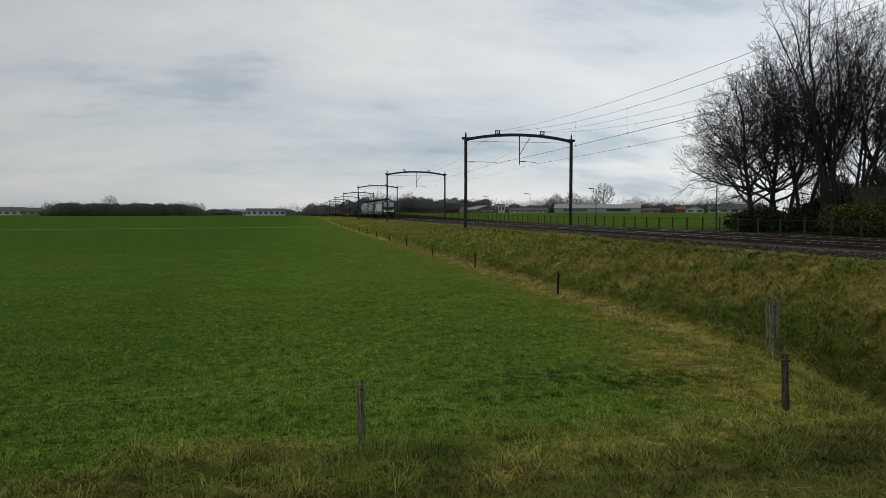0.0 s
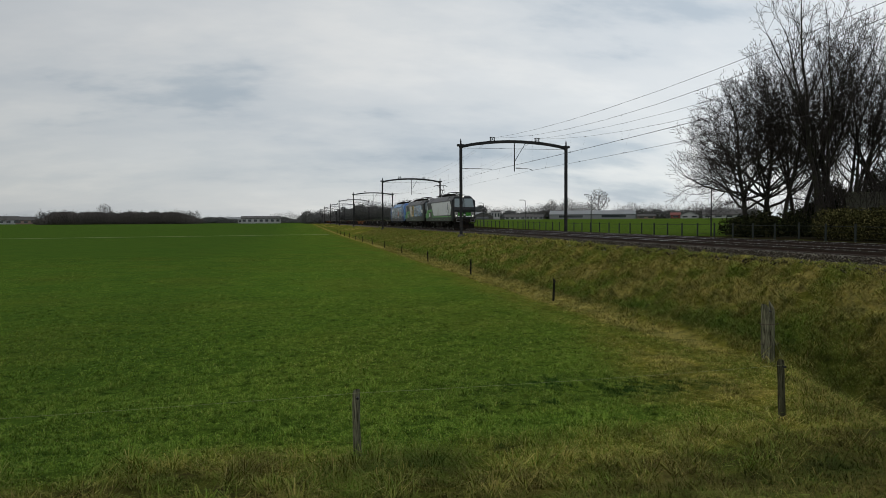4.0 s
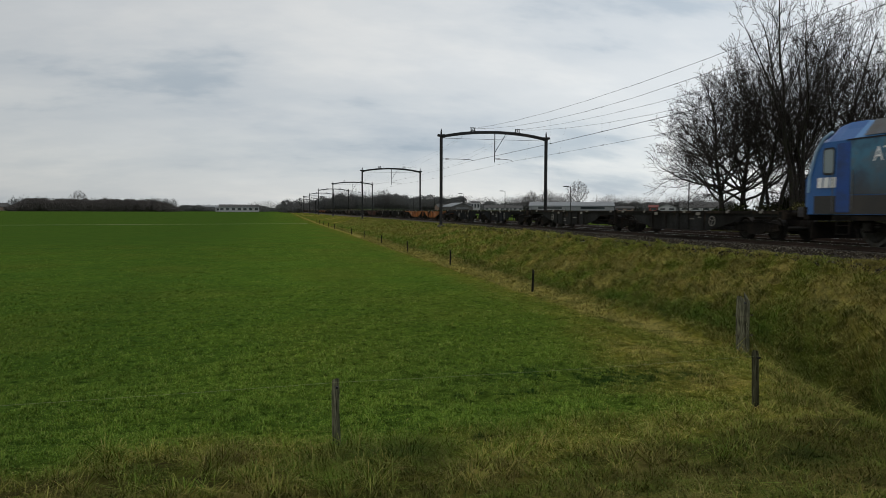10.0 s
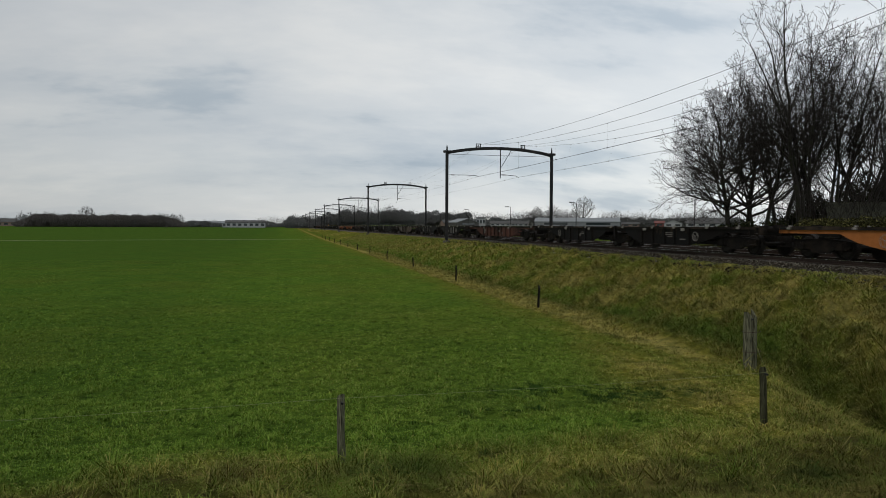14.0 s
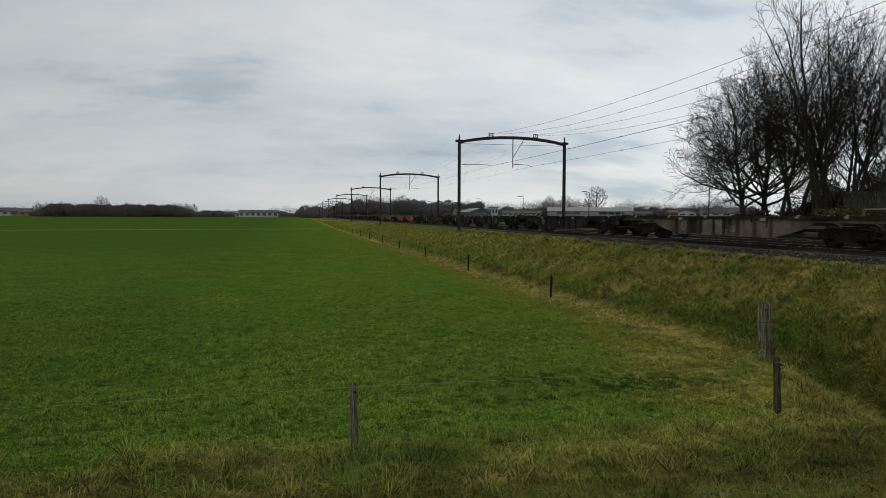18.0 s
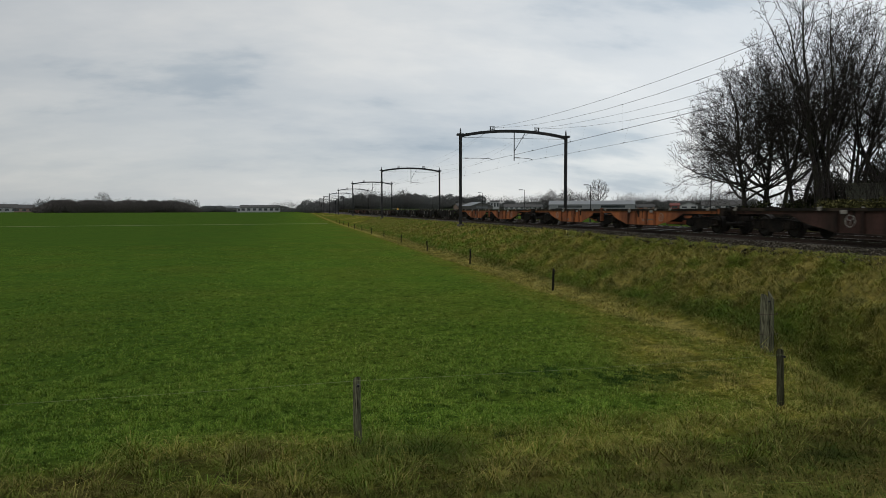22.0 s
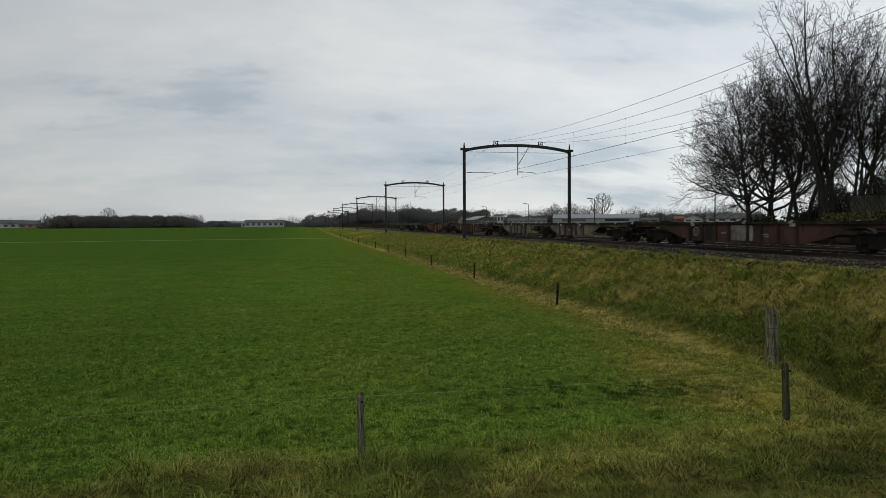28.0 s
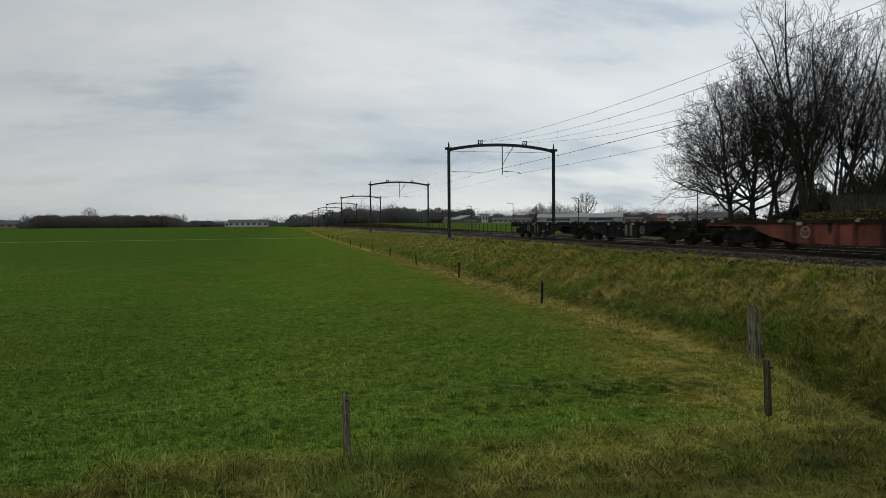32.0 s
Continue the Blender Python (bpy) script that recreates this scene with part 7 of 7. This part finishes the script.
# ---- signals far down the line ----
for y in (295, 450):
    s = thing("railway_signal", "black colour-light signal on a mast", "railway signal", "signals of the line", pose(16.9, y, float(height(16.9, y))))
    part("mast", Shape().tube((0, 0, -0.3), (0, 0, 4.2), 0.09, n=8), mast_mat, s)
    part("signal_head", Shape().cbox((0, 0, 4.9), (0.75, 0.35, 1.7), 0.05), black_paint, s)

# ---- pale farm track across the meadow ----
track_grass = surface("trodden_pale_grass", (0.12, 0.15, 0.04), (0.18, 0.20, 0.06), 0.95, 0, 2.0, 0.2, relief=0)
s = Shape()
ys = [183, 166, 133, 90]
xs = [8.5, -62.7, -200, -380]
s.add([(x, y - 0.9, 0.05) for x, y in zip(xs, ys)] + [(x, y + 0.9, 0.05) for x, y in zip(xs, ys)] + [(x, y, 0.09) for x, y in zip(xs, ys)], [(k, k + 1, 9 + k, 8 + k) for k in range(3)] + [(8 + k, 9 + k, 5 + k, 4 + k) for k in range(3)])
tagged(part("farm_track", s, track_grass), "pale trodden track across the far meadow", "farm track", kind="structure")

# ---- meadow fence ----
wire_tape = surface("pale_fence_cord", (0.24, 0.27, 0.13), (0.34, 0.36, 0.18), 0.8, 0, 20, 3, relief=0)
iron = surface("rusty_iron", (0.05, 0.035, 0.026), (0.09, 0.06, 0.045), 0.8, 0.4, 20, 3)


def stake(seed, tall, r0, sides=9, split=False):
    """A weathered stake with a chipped, slanted top and long cracks."""
    r = random.Random(seed)
    rings = []
    n = 9
    offs = [r.uniform(0.82, 1.12) for _ in range(sides)]
    bend = (r.uniform(-0.02, 0.02), r.uniform(-0.02, 0.02))
    for k in range(n):
        f = k / (n - 1)
        ring = []
        for j in range(sides):
            a = math.tau * j / sides
            rr = r0 * offs[j] * (1 - 0.12 * f) * (1 + r.uniform(-0.05, 0.05))
            z = -0.35 + (tall + 0.35) * f
            if k == n - 1:
                z += 0.05 * math.cos(a + seed) * (2.2 if split else 1) + r.uniform(-0.02, 0.015)
            ring.append((rr * math.cos(a) + bend[0] * math.sin(f * 3), rr * math.sin(a) + bend[1] * f, z))
        rings.append(ring)
    return Shape().loft(rings)


def fence_post(x, y, tall, r0, seed, mt, lean, label, split=False):
    t = thing("fence_post", label, "fence post", "posts of the meadow fence", pose(x, y, float(height(x, y)), lean[0], lean[1], 0))
    part("stake", stake(seed, tall, r0, split=split), mt, t, smooth=False)
    part("insulator", Shape().tube((0, -r0, tall - 0.08), (0, -r0 - 0.06, tall - 0.08), 0.02, n=8), black_paint, t)
    return t


fence_post(0.90, 10.30, 1.02, 0.070, 1, wood_mat, (0, -1.5), "grey weathered oak fence post in the grass")
brown_oak = surface("damp_brown_oak", (0.011, 0.0105, 0.006), (0.110, 0.108, 0.064), 0.95, 0, 7, 1.6, (0.022, 0.022, 0.012), 0.4, 0.9, (6, 6, 0.5), spec=0.05)
fence_post(8.21, 10.56, 1.05, 0.062, 2, brown_oak, (0, -2), "grey leaning oak fence post by the ditch")
corner = fence_post(11.43, 15.30, 1.36, 0.120, 3, wood_mat, (0, -1), "thick split corner post with wire bands", True)
part("stake", stake(4, 1.42, 0.085, split=True), wood_mat, corner).location = (0.16, 0.02, 0)
for z in (0.45, 0.95):
    part("wire_band", Shape().chain([(0.08 + 0.24 * math.cos(a), 0.15 * math.sin(a), z) for a in np.linspace(0, math.tau, 17)], 0.008, 4), iron, corner)
for k in range(12):
    y = 28.7 + 14.83 * k
    fence_post(10.95 + 0.02 * k, y, 0.95 if k < 2 else 0.9, 0.055 if k < 2 else 0.06, 10 + k, dark_wood, (rt.uniform(-2, 2), rt.uniform(-2, 2)), "dark tarred fence post along the bank foot")
fence_post(-9.0, 9.6, 1.0, 0.07, 30, wood_mat, (0, 1), "grey weathered oak fence post in the grass")
ends = [(-9.0, 9.53, 1.04 + float(height(-9.0, 9.6))), (0.90, 10.22, 1.01 + float(height(0.9, 10.3))), (8.21, 10.48, 1.0 + float(height(8.21, 10.56))), (11.43, 15.2, 0.9 + float(height(11.43, 15.3)))]
cord_run = thing("electric_fence_line", "thin pale electric fence cord between the posts", "fence wire")
for a, b in zip(ends, ends[1:]):
    pa, pb = Vector(a), Vector(b)
    mid = [pa.lerp(pb, k / 8) - Vector((0, 0, 0.12 * (k / 8) * (1 - k / 8))) for k in range(9)]
    part("cord", Shape().loft([[m + Vector((0, 0.0022 * math.cos(q), 0.0022 * math.sin(q))) for q in (0.5, 2.1, 3.6, 5.2)] for m in mid]), wire_tape, cord_run)


# pale lumps lying on the shoulder of the bank
pale_stone = surface("pale_limestone", (0.20, 0.19, 0.13), (0.32, 0.30, 0.22), 0.9, 0, 12, 3, (0.12, 0.12, 0.06), 0.4, 0.5)
for x, y, sc in ((17.2, 42.0, 0.20), (17.0, 41.2, 0.14), (17.3, 37.6, 0.19), (17.1, 37.0, 0.13), (16.9, 36.5, 0.10)):
    bm = bmesh.new()
    bmesh.ops.create_icosphere(bm, subdivisions=2, radius=sc)
    for v in bm.verts:
        v.co *= 1 + 0.35 * noise.noise(v.co * 4 + Vector((x, y, 0)))
        v.co.z *= 0.32
        v.co.y *= 1.5
    me = bpy.data.meshes.new("stone")
    bm.to_mesh(me)
    bm.free()
    ob = tagged(part("stone", me, pale_stone), "pale stone lump lying in the bank grass", "stone", "stones on the bank")
    ob.location = (x, y, float(height(x, y)) + sc * 0.05)

# ---- grass and stones ----
meadow(200, 54000, 9.3, 17, 0.058, 0.0075, 4)
meadow(210, 46000, 17, 32, 0.055, 0.011, 3)
meadow(220, 46000, 32, 75, 0.050, 0.019, 2)
# long rough grass on the near bank and along the ditch
x, y = spread(230, 66000, -6.5, 13.0, 4.4, 10.9)
ok = in_view(x, y) & ((y < near_edge(x) + 0.15 * np.sin(x * 1.7)) | (x > 9.2)) & (x < ditch_line(y) - 0.4)
ok &= np.hypot(x, y) > 6.5
ok &= wave(x, y, 81, 0.5) + 0.8 * wave(x, y, 82, 0.28) > -0.35
blades("rough_grass", x[ok], y[ok], 0.125, 0.0056, 6, 1.7, 231, "long rough dry grass on the near bank", 0.40, 0.30)
x, y = spread(233, 16000, 7.5, 14.0, 7.5, 19)
ok = (x > 8.3 + (y - 8.6) * 0.42 + 0.3 * np.sin(y * 2.1)) & ((np.abs(x - ditch_line(y)) > 0.40) | (y > 12)) & (np.hypot(x - 11.0, y - 14.4) > 1.0)
blades("ditch_grass", x[ok], y[ok], 0.17, 0.006, 5, 1.4, 234, "long mixed grass along the ditch", 0.30, 0.28)
x, y = spread(240, 52000, 11.9, 17.9, 12, 42)
ok = wave(x, y, 83, 0.75) + 0.9 * wave(x, y, 84, 0.33) > -0.25
x, y = x[ok], y[ok]
blades("bank_grass", x, y, 0.062, 0.010, 4, 3.0, 241, "tufted olive and straw grass on the railway bank", 0.04)
rs = np.random.RandomState(236)
dy = 10.2 + 5.0 * rs.rand(900)
dx = ditch_line(dy) + np.where(rs.rand(900) < 0.5, -0.75, 0.75) + 0.22 * rs.randn(900)
blades("ditch_stems", dx, dy, 0.26, 0.006, 7, 2.2, 237, "bleached stems hanging over the ditch", 0.0, 0.3)
# matted tussocks on the bank
rs = np.random.RandomState(245)
cx, cy = spread(246, 2400, 12.0, 17.4, 12.2, 48)
cx, cy = np.repeat(cx, 14), np.repeat(cy, 14)
blades("bank_tussocks", cx + rs.randn(len(cx)) * 0.11, cy + rs.randn(len(cy)) * 0.11, 0.15, 0.009, 4, 2.2, 247, "matted olive and straw tussocks on the railway bank", 0.05, 0.14)
x, y = spread(250, 34000, 11.6, 17.9, 42, 150)
blades("bank_grass", x, y, 0.17, 0.026, 3, 1.7, 251, "tufted olive and straw grass on the railway bank", 0.03)
x, y = spread(255, 9000, 10.4, 11.9, 20, 90)
blades("toe_grass", x, y, 0.10, 0.014, 4, 1.4, 256, "pale dry grass at the foot of the bank")
# dark tufts round the post and drooping stems along the edge of the meadow
rs = np.random.RandomState(270)
for name, n, x0, x1, y0, y1, tall, brown, label in (("dark_tufts", 95, 0.35, 2.5, 9.0, 9.95, 0.21, 0.1, "dark green drooping tufts round the fence post"), ("dead_tufts", 230, -5.2, 8.5, 8.4, 10.6, 0.22, 0.0, "bleached drooping tufts on the meadow's edge")):
    cx, cy = x0 + (x1 - x0) * rs.rand(n), y0 + (y1 - y0) * rs.rand(n)
    cx, cy = np.repeat(cx, 18), np.repeat(cy, 18)
    blades(name, cx + rs.randn(len(cx)) * 0.07, cy + rs.randn(len(cy)) * 0.07, tall, 0.005, 4, 2.0, 271, label, brown, 0.3)
stones(260, 26000, 16.9, 18.5, 14, 75, 0.035)
stones(261, 9000, 18.4, 26.0, 14, 60, 0.04)
for t, cx in zip(TRACKS, (TRACK_X, FAR_X)):
    sleepers(t, cx)

motions()
